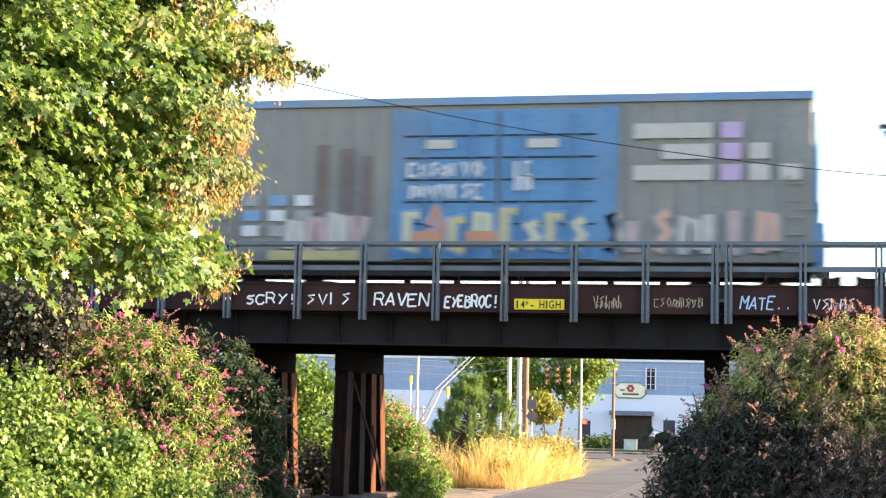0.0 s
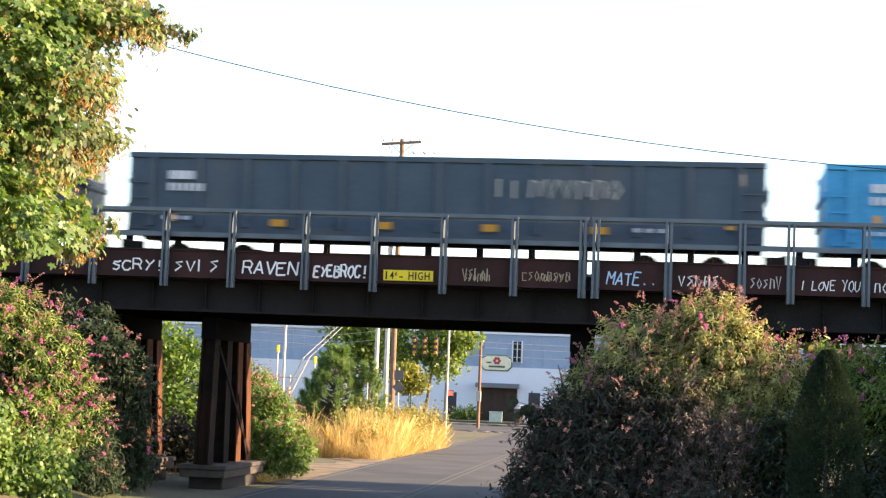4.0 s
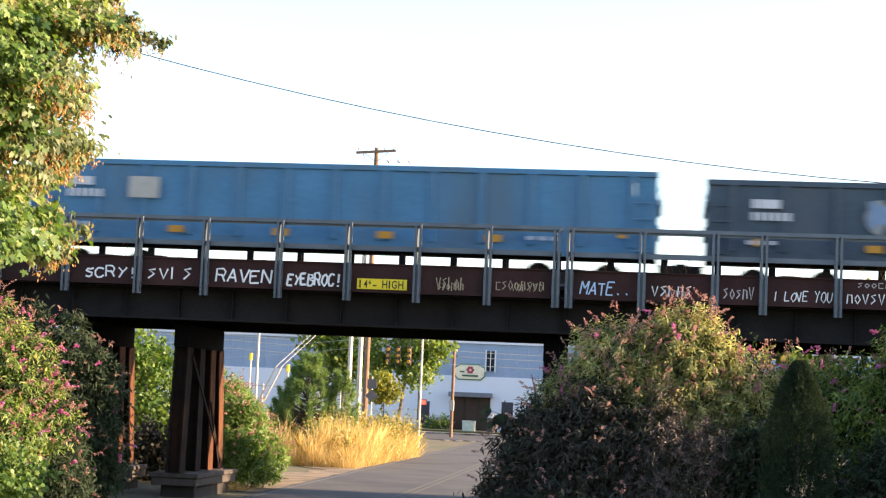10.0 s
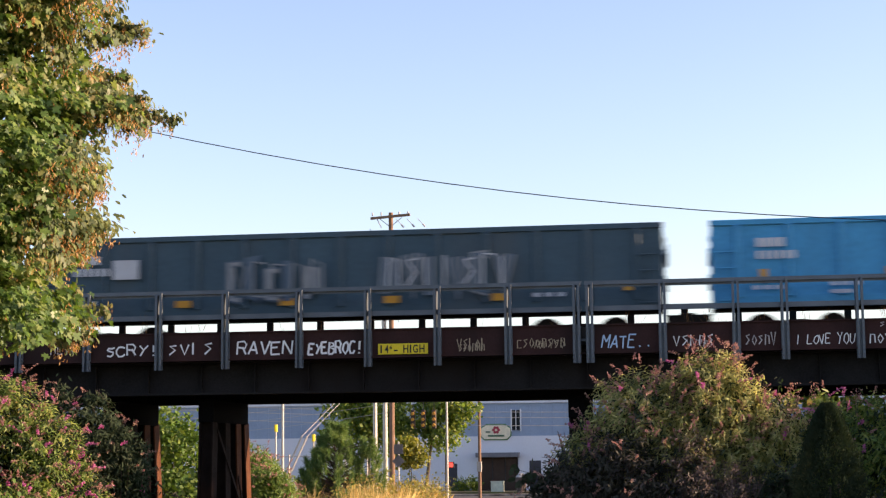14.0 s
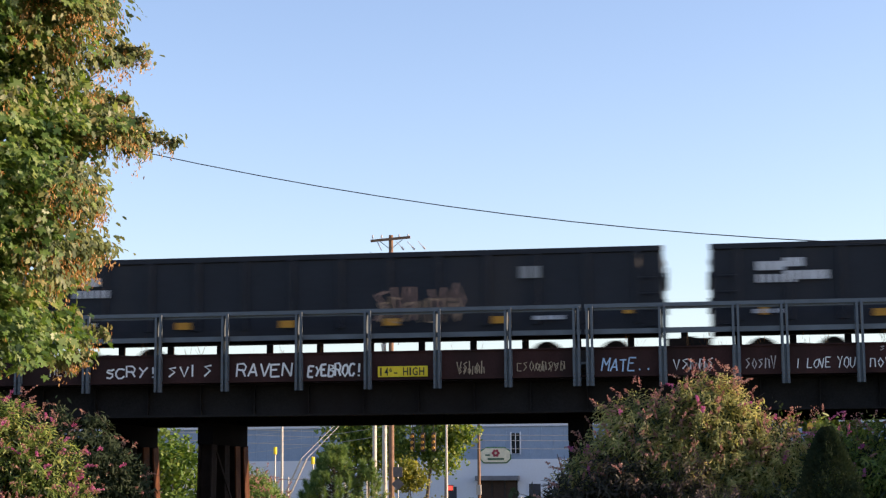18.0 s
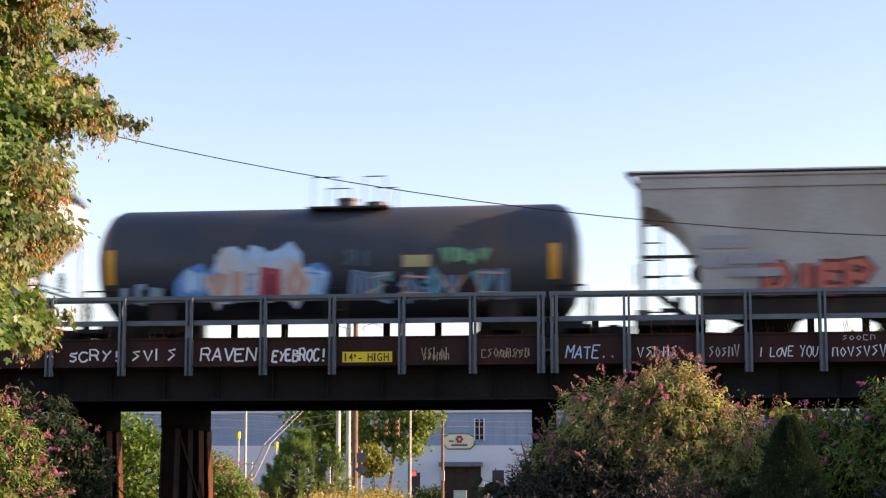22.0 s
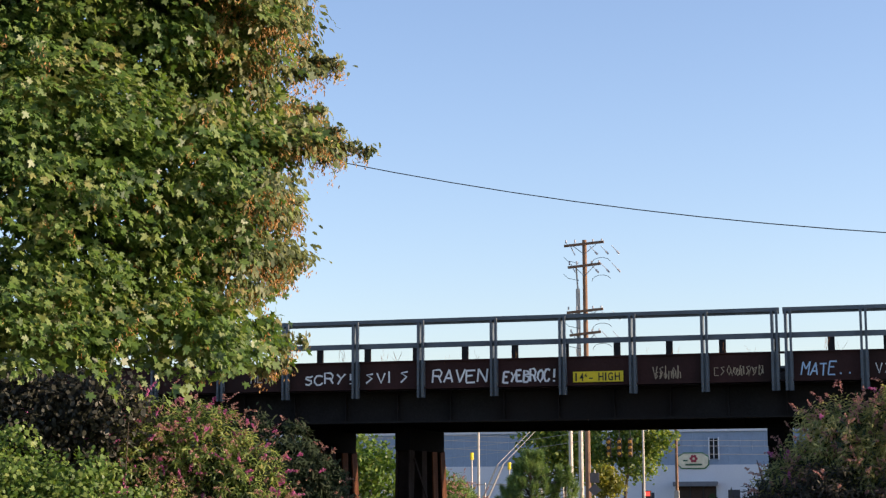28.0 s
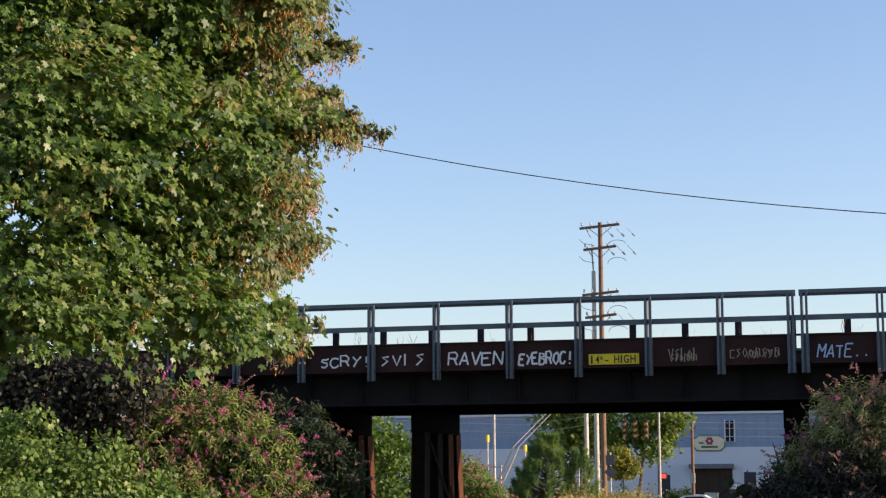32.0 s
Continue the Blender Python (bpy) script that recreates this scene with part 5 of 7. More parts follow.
    stencils(tk, -5.4, -1.46, 2.3, [(1.8, 0.1), (1.5, 0.1)], seed=92)
    curved_patch(tk, "placard", 1.15, 1.9, 2.8, 3.3, 1.5, 2.7, SPRAY["haze_blue"])
    curved_patch(tk, "placard", 1.5, 2.15, 2.5, 2.8, 1.503, 2.7, SPRAY["yellow"])
    curved_patch(tk, "placard", 4.1, 5.4, 2.65, 3.2, 1.5, 2.7, mat("grey_panel", (0.22, 0.24, 0.27)))
    white = paint("off_white", (0.72, 0.72, 0.72), (0.5, 0.47, 0.42), 0.35)
    # White paint tinted blue: skylight on the shaded side is in the colour.
    haze = paint("sky_tinted_white", (0.50, 0.60, 0.71), (0.48, 0.49, 0.47), 0.4)
    hp = hopper(-454.3, 12.0, haze, "white covered hopper car with orange and dark graffiti", top=4.9, slope=(1.1, 1.4, 1.75), curved=True, foot=1.42, roof=mat("pale_roof_paint", (0.6, 0.6, 0.6), 0.6), sill=0.2, board=4.97)
    # Band below the roof in a grey that carries its shadow.
    part("roof_band", boxes((-5.9, 5.9, -1.6, -1.555, 4.36, 4.44)), mat("band_shadow_grey", (0.3, 0.33, 0.38), 0.7), hp)
    tag_piece(hp, -2.8, 1.65, 3.0, 0.95, -1.57, (SPRAY["ochre"],), SPRAY["umber"], 93, 5, 0.34)
    marks("graffiti", 6, 2.9, 0.9, SPRAY["ash"], hp, -2.75, 1.7, -1.6, 193, 0.05)
    marks("graffiti", 7, 3.0, 0.5, SPRAY["umber"], hp, -2.8, 1.9, -1.603, 194, 0.06)
    tag_piece(hp, 0.95, 1.5, 2.9, 1.1, -1.57, (SPRAY["black"], SPRAY["slate_blue"]), SPRAY["white"], 94, 4, 0.36)
    for x, z, k in ((-3.2, 1.6, 95), (-1.9, 1.55, 96), (-0.5, 2.55, 97), (0.1, 1.6, 98)):
        marks("graffiti", 2, 0.45, 0.25, SPRAY["blue"], hp, x, z, -1.605, k, 0.07)
    for x, z, w in ((1.0, 2.62, 0.35), (1.6, 2.72, 0.4), (2.5, 2.68, 0.6), (0.5, 2.2, 0.25)):
        bm = bmesh.new()
        blob(bm, x + w / 2, z, w, 0.22, -1.606, random.Random(int(100 * x)))
        part("graffiti", bm, SPRAY["red"], hp)
    part("stain", boxes((-4.6, -4.1, -1.558, -1.555, 2.8, 4.2)), mat("yellow_run_stain", (0.44, 0.47, 0.46), 0.8, 0, 0.3, 2, 20, 0), hp, "yellowish run-down stain")
    part("stain", boxes((-0.3, 0.2, -1.558, -1.555, 2.6, 4.2)), mat("yellow_run_stain", (0.44, 0.47, 0.46), 0.8), hp, "yellowish run-down stain")
    tk = tank(-468.9, 14.5, white, "white jacketed tank car with pale bands and dark stencils", r=1.66, zc=2.9, tape=None, bands=2, dome=0.12, rack=())
    curved_patch(tk, "placard", 4.75, 5.65, 3.0, 3.6, 1.66, 2.9, mat("dark_panel", (0.03, 0.05, 0.11)))
    for a in (-6.9, 5.9):
        curved_patch(tk, "tape", a, a + 0.22, 2.25, 3.4, 1.66, 2.9, SAFETY)
    curved_patch(tk, "placard", 3.6, 4.1, 1.75, 2.0, 1.66, 2.9, SPRAY["black"])
    curved_patch(tk, "placard", 4.0, 4.3, 2.02, 2.2, 1.66, 2.9, SPRAY["red"])
    curved_patch(tk, "stencil_band", 2.6, 5.2, 2.42, 2.46, 1.66, 2.9, SPRAY["umber"])
    curved_patch(tk, "placard", -3.6, -2.9, 2.05, 2.3, 1.66, 2.9, SPRAY["yellow"])
    burner(tk, -4.5, 1.6, 1.6, 0.5, -1.68, SPRAY["violet"], SPRAY["blue"], 96, 4)
    burner(tk, 0.0, 1.6, 1.5, 0.6, -1.68, SPRAY["black"], SPRAY["blue"], 97, 3)


build_train()

# ---------------- plants ----------------
RNG = np.random.default_rng(5)
MAPLE_HALF = [(0, -0.36), (0.28, -0.48), (0.22, -0.2), (0.56, -0.06), (0.42, 0.06), (0.5, 0.26), (0.16, 0.14), (0.14, 0.42), (0, 0.62)]
MAPLE = MAPLE_HALF + [(-x, y) for x, y in MAPLE_HALF[-2:0:-1]]
HANGING = [(0, -0.5), (0.24, -0.22), (0.2, 0.0), (0.3, 0.16), (0, 0.55), (-0.3, 0.16), (-0.2, 0.0), (-0.24, -0.22)]
LANCE = [(0, -0.5), (0.12, -0.2), (0.1, 0.15), (0, 0.5), (-0.1, 0.15), (-0.12, -0.2)]
OVAL = [(0, -0.5), (0.28, -0.2), (0.3, 0.15), (0, 0.5), (-0.3, 0.15), (-0.28, -0.2)]


def scatter_leaves(name, centres, size, shape, material, parent=None, droop=0.4, label="", upright=False, vary=0.35):
    """Many small flat leaves, turned at random, in one mesh."""
    n = len(centres)
    sh = np.array(shape)
    k = len(sh)
    s = size * RNG.uniform(1 - vary, 1 + vary, n)
    if upright:
        az = RNG.uniform(0, 2 * np.pi, n)
        tilt = RNG.normal(0, 0.32, (n, 2))
        u = np.stack([np.cos(az), np.sin(az), np.zeros(n)], 1)
        v = np.stack([tilt[:, 0], tilt[:, 1], np.ones(n)], 1)
    else:
        nrm = RNG.normal(0, 1, (n, 3))
        nrm[:, 2] += 0.5
        nrm /= np.linalg.norm(nrm, axis=1)[:, None]
        v = RNG.normal(0, 1, (n, 3))
        v[:, 2] -= droop * 2
        v -= (v * nrm).sum(1)[:, None] * nrm
        v /= np.linalg.norm(v, axis=1)[:, None]
        u = np.cross(nrm, v)
    co = centres[:, None, :] + s[:, None, None] * (sh[None, :, 0, None] * u[:, None, :] + sh[None, :, 1, None] * v[:, None, :])
    if not upright:
        co += (s[:, None, None] * 0.12 * (np.abs(sh[None, :, 0, None]) ** 1.2) * nrm[:, None, :])
    me = bpy.data.meshes.new(name)
    me.vertices.add(n * k)
    me.vertices.foreach_set("co", co.reshape(-1))
    me.loops.add(n * k)
    me.loops.foreach_set("vertex_index", np.arange(n * k, dtype=np.int32))
    me.polygons.add(n)
    me.polygons.foreach_set("loop_start", np.arange(0, n * k, k, dtype=np.int32))
    me.update(calc_edges=True)
    me.materials.append(material)
    return tagged(piece(name, me, parent, label), kind="stuff")


def clumped(lobes, clumps, leaves, spread, shell=0.55):
    """Leaf places: clumps near the skin of each lobe (x, y, z, rx, ry, rz), leaves round each clump."""
    out = []
    vol = np.array([l[3] * l[5] for l in lobes])
    counts = np.maximum(5, (clumps * vol / vol.sum()).astype(int))
    for (x, y, z, rx, ry, rz), c in zip(lobes, counts):
        d = RNG.normal(0, 1, (c, 3))
        d /= np.linalg.norm(d, axis=1)[:, None]
        r = RNG.uniform(shell, 1.0, c) ** 0.7
        p = np.array([x, y, z]) + d * r[:, None] * np.array([rx, ry, rz])
        q = np.repeat(p, leaves, 0) + RNG.normal(0, 1, (c * leaves, 3)) * spread
        out.append(q)
    return np.concatenate(out)


def limbs(parent, base, top, tips, r, material=BARK):
    """A tapered trunk and limbs that run out to the lobes."""
    base, top = Vector(base), Vector(top)
    bm = bmesh.new()
    n, rings = 6, []
    for i in range(n + 1):
        f = i / n
        p = base.lerp(top, f) + Vector((math.sin(3 * f) * 0.15, math.cos(4 * f) * 0.1 - 0.1, 0))
        rr = r * (1 - 0.75 * f)
        q = (top - base).to_track_quat("Z", "Y")
        rings.append([bm.verts.new(p + q @ Vector((rr * math.cos(2 * math.pi * k / 9), rr * math.sin(2 * math.pi * k / 9), 0))) for k in range(9)])
    for u, v in zip(rings, rings[1:]):
        for k in range(9):
            bm.faces.new((u[k], u[(k + 1) % 9], v[(k + 1) % 9], v[k]))
    part("trunk", bm, material, parent, smooth=True)
    rng = random.Random(len(tips))
    for t in tips:
        t = Vector(t)
        s = base.lerp(top, rng.uniform(0.45, 0.95))
        mid = s.lerp(t, 0.5) + Vector((0, 0, 0.12 * (t - s).length))
        bm = bmesh.new()
        rod(bm, s, mid, r * 0.3, r * 0.18, seg=6, caps=False)
        rod(bm, mid, t, r * 0.18, r * 0.04, seg=6, caps=False)
        for _ in range(3):
            q = mid.lerp(t, rng.uniform(0.1, 0.9))
            e = q + Vector((rng.uniform(-1, 1), rng.uniform(-1, 1), rng.uniform(-0.4, 0.8))) * 0.16 * (t - s).length
            rod(bm, q, e, r * 0.08, r * 0.02, seg=5, caps=False)
        part("limb", bm, material, parent, smooth=True)


MAPLE_LEAF = leaf_mat("maple_leaves", [(0.0, (0.022, 0.058, 0.012)), (0.5, (0.105, 0.185, 0.036)), (0.8, (0.19, 0.25, 0.072)), (1.0, (0.28, 0.25, 0.095))], 0.42, 0.45, 0.035)
SEEDY_LEAF = leaf_mat("olive_hanging_leaves", [(0.0, (0.05, 0.075, 0.026)), (0.5, (0.11, 0.14, 0.046)), (0.85, (0.19, 0.2, 0.066)), (1.0, (0.26, 0.2, 0.085))], 0.33, 0.5, 0.03)
SEEDS = leaf_mat("winged_seeds", [(0.0, (0.32, 0.16, 0.05)), (0.5, (0.45, 0.255, 0.085)), (1.0, (0.5, 0.35, 0.14))], 0.38)
VINE_LEAF = leaf_mat("vine_leaves", [(0.0, (0.03, 0.075, 0.012)), (0.5, (0.09, 0.165, 0.026)), (1.0, (0.22, 0.28, 0.07))], 0.3)
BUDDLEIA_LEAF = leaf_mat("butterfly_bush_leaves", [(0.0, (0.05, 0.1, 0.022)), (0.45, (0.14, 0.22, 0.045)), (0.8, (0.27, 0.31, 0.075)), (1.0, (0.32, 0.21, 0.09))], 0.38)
# Green bush leaves darkened: bridge shade and inner shade are in the colour.
SHADE_GREEN_LEAF = leaf_mat("shade_green_leaves", [(0.0, (0.016, 0.03, 0.014)), (0.6, (0.034, 0.056, 0.026)), (1.0, (0.065, 0.078, 0.045))], 0.25, 0.7, 0.015)
# Sunlit crown leaves: the sun's brightness is raised into the colour.
SUN_CROWN_LEAF = leaf_mat("sun_bright_bush_leaves", [(0.0, (0.10, 0.125, 0.05)), (0.4, (0.25, 0.28, 0.09)), (0.75, (0.46, 0.45, 0.16)), (1.0, (0.48, 0.36, 0.2))], 0.48)
# Lower shrub leaves: the shade is put into the colour.
SHADE_BROWN_LEAF = leaf_mat("shade_brown_leaves", [(0.0, (0.022, 0.026, 0.017)), (0.6, (0.045, 0.046, 0.032)), (1.0, (0.1, 0.08, 0.068))], 0.25, 0.7, 0.015)
DEAD_LEAF = leaf_mat("dead_brown_leaves", [(0.0, (0.06, 0.044, 0.036)), (0.6, (0.11, 0.08, 0.066)), (1.0, (0.16, 0.12, 0.095))], 0.2)
BLOOM = leaf_mat("pink_blooms", [(0.0, (0.34, 0.07, 0.19)), (0.5, (0.5, 0.14, 0.29)), (1.0, (0.45, 0.2, 0.28))], 0.3)
FADED = leaf_mat("faded_blooms", [(0.0, (0.3, 0.14, 0.135)), (0.5, (0.38, 0.21, 0.175)), (1.0, (0.42, 0.3, 0.185))], 0.35)
PINE_LEAF = leaf_mat("pine_needles", [(0.0, (0.04, 0.095, 0.028)), (0.6, (0.13, 0.215, 0.055)), (1.0, (0.30, 0.38, 0.11))], 0.3)
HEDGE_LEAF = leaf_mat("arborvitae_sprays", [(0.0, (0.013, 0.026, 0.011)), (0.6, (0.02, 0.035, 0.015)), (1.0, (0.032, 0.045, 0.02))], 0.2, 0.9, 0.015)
STRAW = leaf_mat("dry_grass_blades", [(0.0, (0.30, 0.21, 0.065)), (0.5, (0.48, 0.36, 0.125)), (1.0, (0.62, 0.50, 0.22))], 0.4)
STREET_LEAF = leaf_mat("street_tree_leaves", [(0.0, (0.04, 0.085, 0.018)), (0.5, (0.10, 0.17, 0.03)), (1.0, (0.26, 0.29, 0.05))])


# Darkened leaves for foliage interiors: the shade is in the colour.
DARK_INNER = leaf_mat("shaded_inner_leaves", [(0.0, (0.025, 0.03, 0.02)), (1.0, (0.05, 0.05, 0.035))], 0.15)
SUNWARD = np.array([0.95, -0.05, 0.3])
def lay_leaves(name, places, axis, face, size, shape, material, parent=None, label="", vary=0.3, sag=0.14, fold=0.16):
    """Flat leaves with a given axis and upper side, folded along the midrib and sagging at the tip, in one mesh."""
    n, sh = len(places), np.array(shape)
    k = len(sh)
    s = size * RNG.uniform(1 - vary, 1 + vary, n)
    v = axis / np.linalg.norm(axis, axis=1)[:, None]
    w = face - (face * v).sum(1)[:, None] * v
    w /= np.linalg.norm(w, axis=1)[:, None]
    u = np.cross(v, w)
    lift = fold * np.abs(sh[:, 0]) - sag * (sh[:, 1] + 0.5) ** 2
    co = places[:, None, :] + s[:, None, None] * (sh[None, :, 0, None] * u[:, None, :] + sh[None, :, 1, None] * v[:, None, :] + lift[None, :, None] * w[:, None, :])
    me = bpy.data.meshes.new(name)
    me.vertices.add(n * k)
    me.vertices.foreach_set("co", co.reshape(-1))
    me.loops.add(n * k)
    me.loops.foreach_set("vertex_index", np.arange(n * k, dtype=np.int32))
    me.polygons.add(n)
    me.polygons.foreach_set("loop_start", np.arange(0, n * k, k, dtype=np.int32))
    me.update(calc_edges=True)
    me.materials.append(material)
    return tagged(piece(name, me, parent, label), kind="stuff")


def skin_points(lobes, n, lo=0.7, hi=1.03, lean=(0.0, 0.0, 0.0)):
    """Places near the skin of ellipsoids, and the way out at each."""
    area = np.array([l[3] * l[5] + l[3] * l[4] for l in lobes])
    pick = RNG.choice(len(lobes), n, p=area / area.sum())
    L = np.array(lobes)[pick]
    d = RNG.normal(0, 1, (n, 3)) + np.array(lean)
    d /= np.linalg.norm(d, axis=1)[:, None]
    p = L[:, :3] + d * RNG.uniform(lo, hi, n)[:, None] * L[:, 3:]
    out = d / L[:, 3:]
    return p, out / np.linalg.norm(out, axis=1)[:, None]


CROWN_EDGE = ((4.4, -12.6), (4.5, -10.3), (4.65, -9.35), (5.0, -9.0), (5.35, -9.5), (5.65, -10.25), (5.85, -9.6), (6.2, -9.4), (6.5, -8.95), (6.9, -9.15), (7.3, -8.95), (7.75, -9.5), (8.05, -8.7), (8.5, -8.45), (8.85, -9.05), (9.15, -9.65), (9.45, -8.75), (9.9, -9.0), (10.3, -8.85), (11.5, -9.0), (13.0, -9.6))


def maple_tree():
    t = thing("maple_tree", pose(0, 0, 0), "large big-leaf maple with green leaves and tan seed bunches", "tree")
    lobes = [(-12.6, 26.3, 11.6, 2.9, 2.5, 1.9), (-11.0, 26.0, 10.2, 1.9, 1.8, 1.2), (-9.7, 25.6, 9.3, 1.0, 0.8, 0.6), (-10.3, 25.9, 8.5, 1.7, 1.6, 0.7),
             (-9.4, 25.5, 8.3, 0.9, 0.6, 0.5), (-11.9, 26.0, 7.9, 2.3, 2.2, 1.6), (-10.2, 25.8, 7.3, 1.2, 1.4, 0.8), (-9.9, 25.5, 6.45, 0.8, 0.9, 0.5),
             (-11.2, 25.9, 6.2, 1.5, 1.7, 0.75), (-10.3, 25.5, 5.15, 1.0, 1.1, 0.5), (-12.2, 25.6, 5.3, 1.9, 2.0, 0.8), (-14.6, 26.0, 8.5, 2.3, 2.4, 3.0),
             (-14.8, 25.8, 5.4, 2.2, 2.1, 1.2), (-16.6, 26.4, 10.5, 2.4, 2.4, 3.2), (-17.2, 26.2, 6.4, 2.0, 2.2, 2.2), (-10.3, 26.0, 11.5, 1.4, 1.4, 1.0), (-13.5, 26.5, 13.5, 3.0, 2.5, 1.5),
             (-13.6, 25.5, 4.9, 1.5, 1.5, 0.6), (-16.5, 25.6, 4.9, 2.2, 2.0, 1.0), (-15.0, 26.3, 11.5, 2.4, 2.4, 2.4)]
    # the crown bulges towards the road and falls back again to the left
    lobes = [(x * f, y * f, EYE + (z - EYE) * f, rx * f, ry * f, rz * f) for x, y, z, rx, ry, rz in lobes for f in (1 + 0.041 * (max(x, -14.2) + 9.5) + 0.03 * max(0.0, -14.2 - x),)]
    limbs(t, (-18.5, 22.0, 0.8), (-12.6, 23.0, 10.5), [l[:3] for l in lobes[:17]], 0.34)

    def room(p):
        """How far a place lies inside the crown's ragged edge."""
        f = 25.0 / p[:, 1]
        x, z = p[:, 0] * f, EYE + (p[:, 2] - EYE) * f
        return np.interp(z, [e[0] for e in CROWN_EDGE], [e[1] for e in CROWN_EDGE]) - x

    # layered, drooping sprays
    n = 4300
    mid, out = skin_points(lobes, n, 0.6, 1.04, (0.35, -0.55, 0.1))
    out[:, 2] = 0.35 * out[:, 2] - 0.12
    out += RNG.normal(0, 0.25, (n, 3))
    out /= np.linalg.norm(out, axis=1)[:, None]
    ln = RNG.uniform(0.35, 0.85, n)
    keep = (mid[:, 2] + 0.1 - EYE) * 25 / mid[:, 1] > 1.95 + 0.12 * np.sin(3.1 * mid[:, 0])
    mid, out, ln = mid[keep], out[keep], ln[keep]
    lump = np.array([noise.noise(Vector(p) * 0.9) for p in mid])
    tall = EYE + (mid[:, 2] - EYE) * 25 / mid[:, 1]
    inside = room(mid)
    far = (inside < 1.1 + 0.6 * lump + RNG.normal(0, 0.3, len(mid))) & (tall > 5.75)
    near = ~far & ~((tall < 5.0) & (inside > 2.0)) & ~((tall < 5.35) & (inside > 1.7) & (RNG.uniform(0, 1, len(mid)) < 0.7)) & (room(mid + out * ln[:, None] * 0.9) > RNG.uniform(-0.05, 0.15, len(mid)))

    def sprays(pick, lv, thin):
        m, o, l_ = mid[pick][:, None, :], out[pick][:, None, :], ln[pick][:, None, None]
        side = np.cross(out[pick], np.array([0.0, 0.0, 1.0]))
        side = (side / np.linalg.norm(side, axis=1)[:, None])[:, None, :]
        a, b = RNG.uniform(0, 1, (len(m), lv, 1)), RNG.normal(0, 0.4, (len(m), lv, 1))
        pts = m + o * a * l_ + side * b * l_ * (1.15 - 0.6 * a) + np.array([0, 0, 1.0]) * (RNG.normal(0, 0.05, a.shape) - 0.3 * l_ * a * a)
        axis = 0.8 * o + 1.1 * side * b + np.array([0, 0, -0.55 - 0.5 * thin]) + RNG.normal(0, 0.25 + 0.15 * thin, pts.shape)
        face = np.array([0.12, -0.1, 0.65]) + 0.4 * o + 0.5 * SUNWARD + RNG.normal(0, 0.6, pts.shape)
        return [q.reshape(-1, 3) for q in (pts, axis, face)]

    flat = sprays(near, 20, 0)
    lay_leaves("crown", *flat, 0.138 * flat[0][:, 1] / 25.0, MAPLE, MAPLE_LEAF, t)
    # leaves of the shaded inside
    inner = [(x, y, z, 0.8 * rx, 0.72 * ry, 0.8 * rz) for x, y, z, rx, ry, rz in lobes]
    p = clumped(inner, 1000, 12, 0.2, 0.3)
    p = p[(room(p) > 0.9) & ((p[:, 2] - EYE) * 25 / p[:, 1] > 2.0)]
    scatter_leaves("inner_leaves", p, 0.2, MAPLE, MAPLE_LEAF, t, 0.5)
    hang_seeds(t, [mid[i] + out[i] * RNG.uniform(0.3, 0.7) + np.array([0.03, -0.1, -0.16]) for i in np.nonzero(near)[0][::7]], 10)
    # the tree behind it, with small hanging leaves and dense bunches of ripe seeds
    t = thing("seeding_maple", pose(0, 0, 0), "small-leaved maple heavy with tan seed bunches behind the larger one", "tree")
    far &= np.array([noise.noise(Vector(p) * 1.7) for p in mid]) > -0.12
    far &= room(mid + out * ln[:, None] * 0.8) > RNG.uniform(-0.1, 0.1, len(mid))
    limbs(t, (-19.6, 24.5, 0.8), (-11.0, 25.8, 8.3), [(-9.6, 25.9, z) for z in (6.4, 7.3, 8.3, 9.4)], 0.15)
    lay_leaves("crown", *sprays(far, 44, 0.3), 0.105, HANGING, SEEDY_LEAF, t, sag=0.3)
    seed = [mid[i] + out[i] * ln[i] * f + np.array([RNG.normal(0, 0.12), RNG.normal(0, 0.12) - 0.08, -0.1 - 0.25 * f]) for i in np.nonzero(far)[0] for f in RNG.uniform(0.0, 1.0, 3)]
    # twigs that reach out of the crown, with side shoots
    leaf, bm = [], bmesh.new()
    for x, z, reach in ((-8.3, 9.42, 1.1), (-8.45, 9.6, 0.9), (-7.8, 8.07, 1.5), (-8.1, 8.2, 1.2), (-8.3, 8.38, 1.2), (-8.6, 8.74, 1.0), (-8.9, 10.3, 1.2), (-8.95, 7.35, 0.9), (-8.9, 6.44, 0.9), (-9.12, 6.12, 0.8), (-8.95, 5.08, 1.1), (-9.15, 4.72, 1.1), (-9.4, 5.4, 0.7), (-9.1, 7.0, 0.8), (-9.0, 11.2, 1.2), (-9.4, 12.2, 1.4)):
        base, tip = np.array([x - reach, 25.5, z + RNG.uniform(-0.05, 0.3) * reach]), np.array([x - 0.06, 25.0, z])
        shoots = [(base, tip)]
        for i in range(int(7 * reach) + 2):
            fr = RNG.uniform(0.1, 0.9)
            p = base + (tip - base) * fr
            shoots.append((p, p + np.array([0.2, RNG.uniform(-0.3, 0.3), RNG.uniform(-0.3, 0.2)]) * (1.3 - fr)))
        for p, q in shoots:
            rod(bm, tuple(p), tuple(q), 0.014, 0.004, seg=5, caps=False)
            m = int(46 * np.linalg.norm(q - p)) + 6
            fr = RNG.uniform(0.1, 1.0, (m, 1))
            c = p + (q - p) * fr + RNG.normal(0, 0.04, (m, 3))
            leaf.append(np.concatenate([c, np.tile(q - p, (m, 1))], 1))
            seed += [e + np.array([0.0, -0.04, -0.08]) for e in c[RNG.uniform(0, 1, m) < 0.07]]
    tagged(part("twig_mass", bm, BARK, t), kind="stuff")
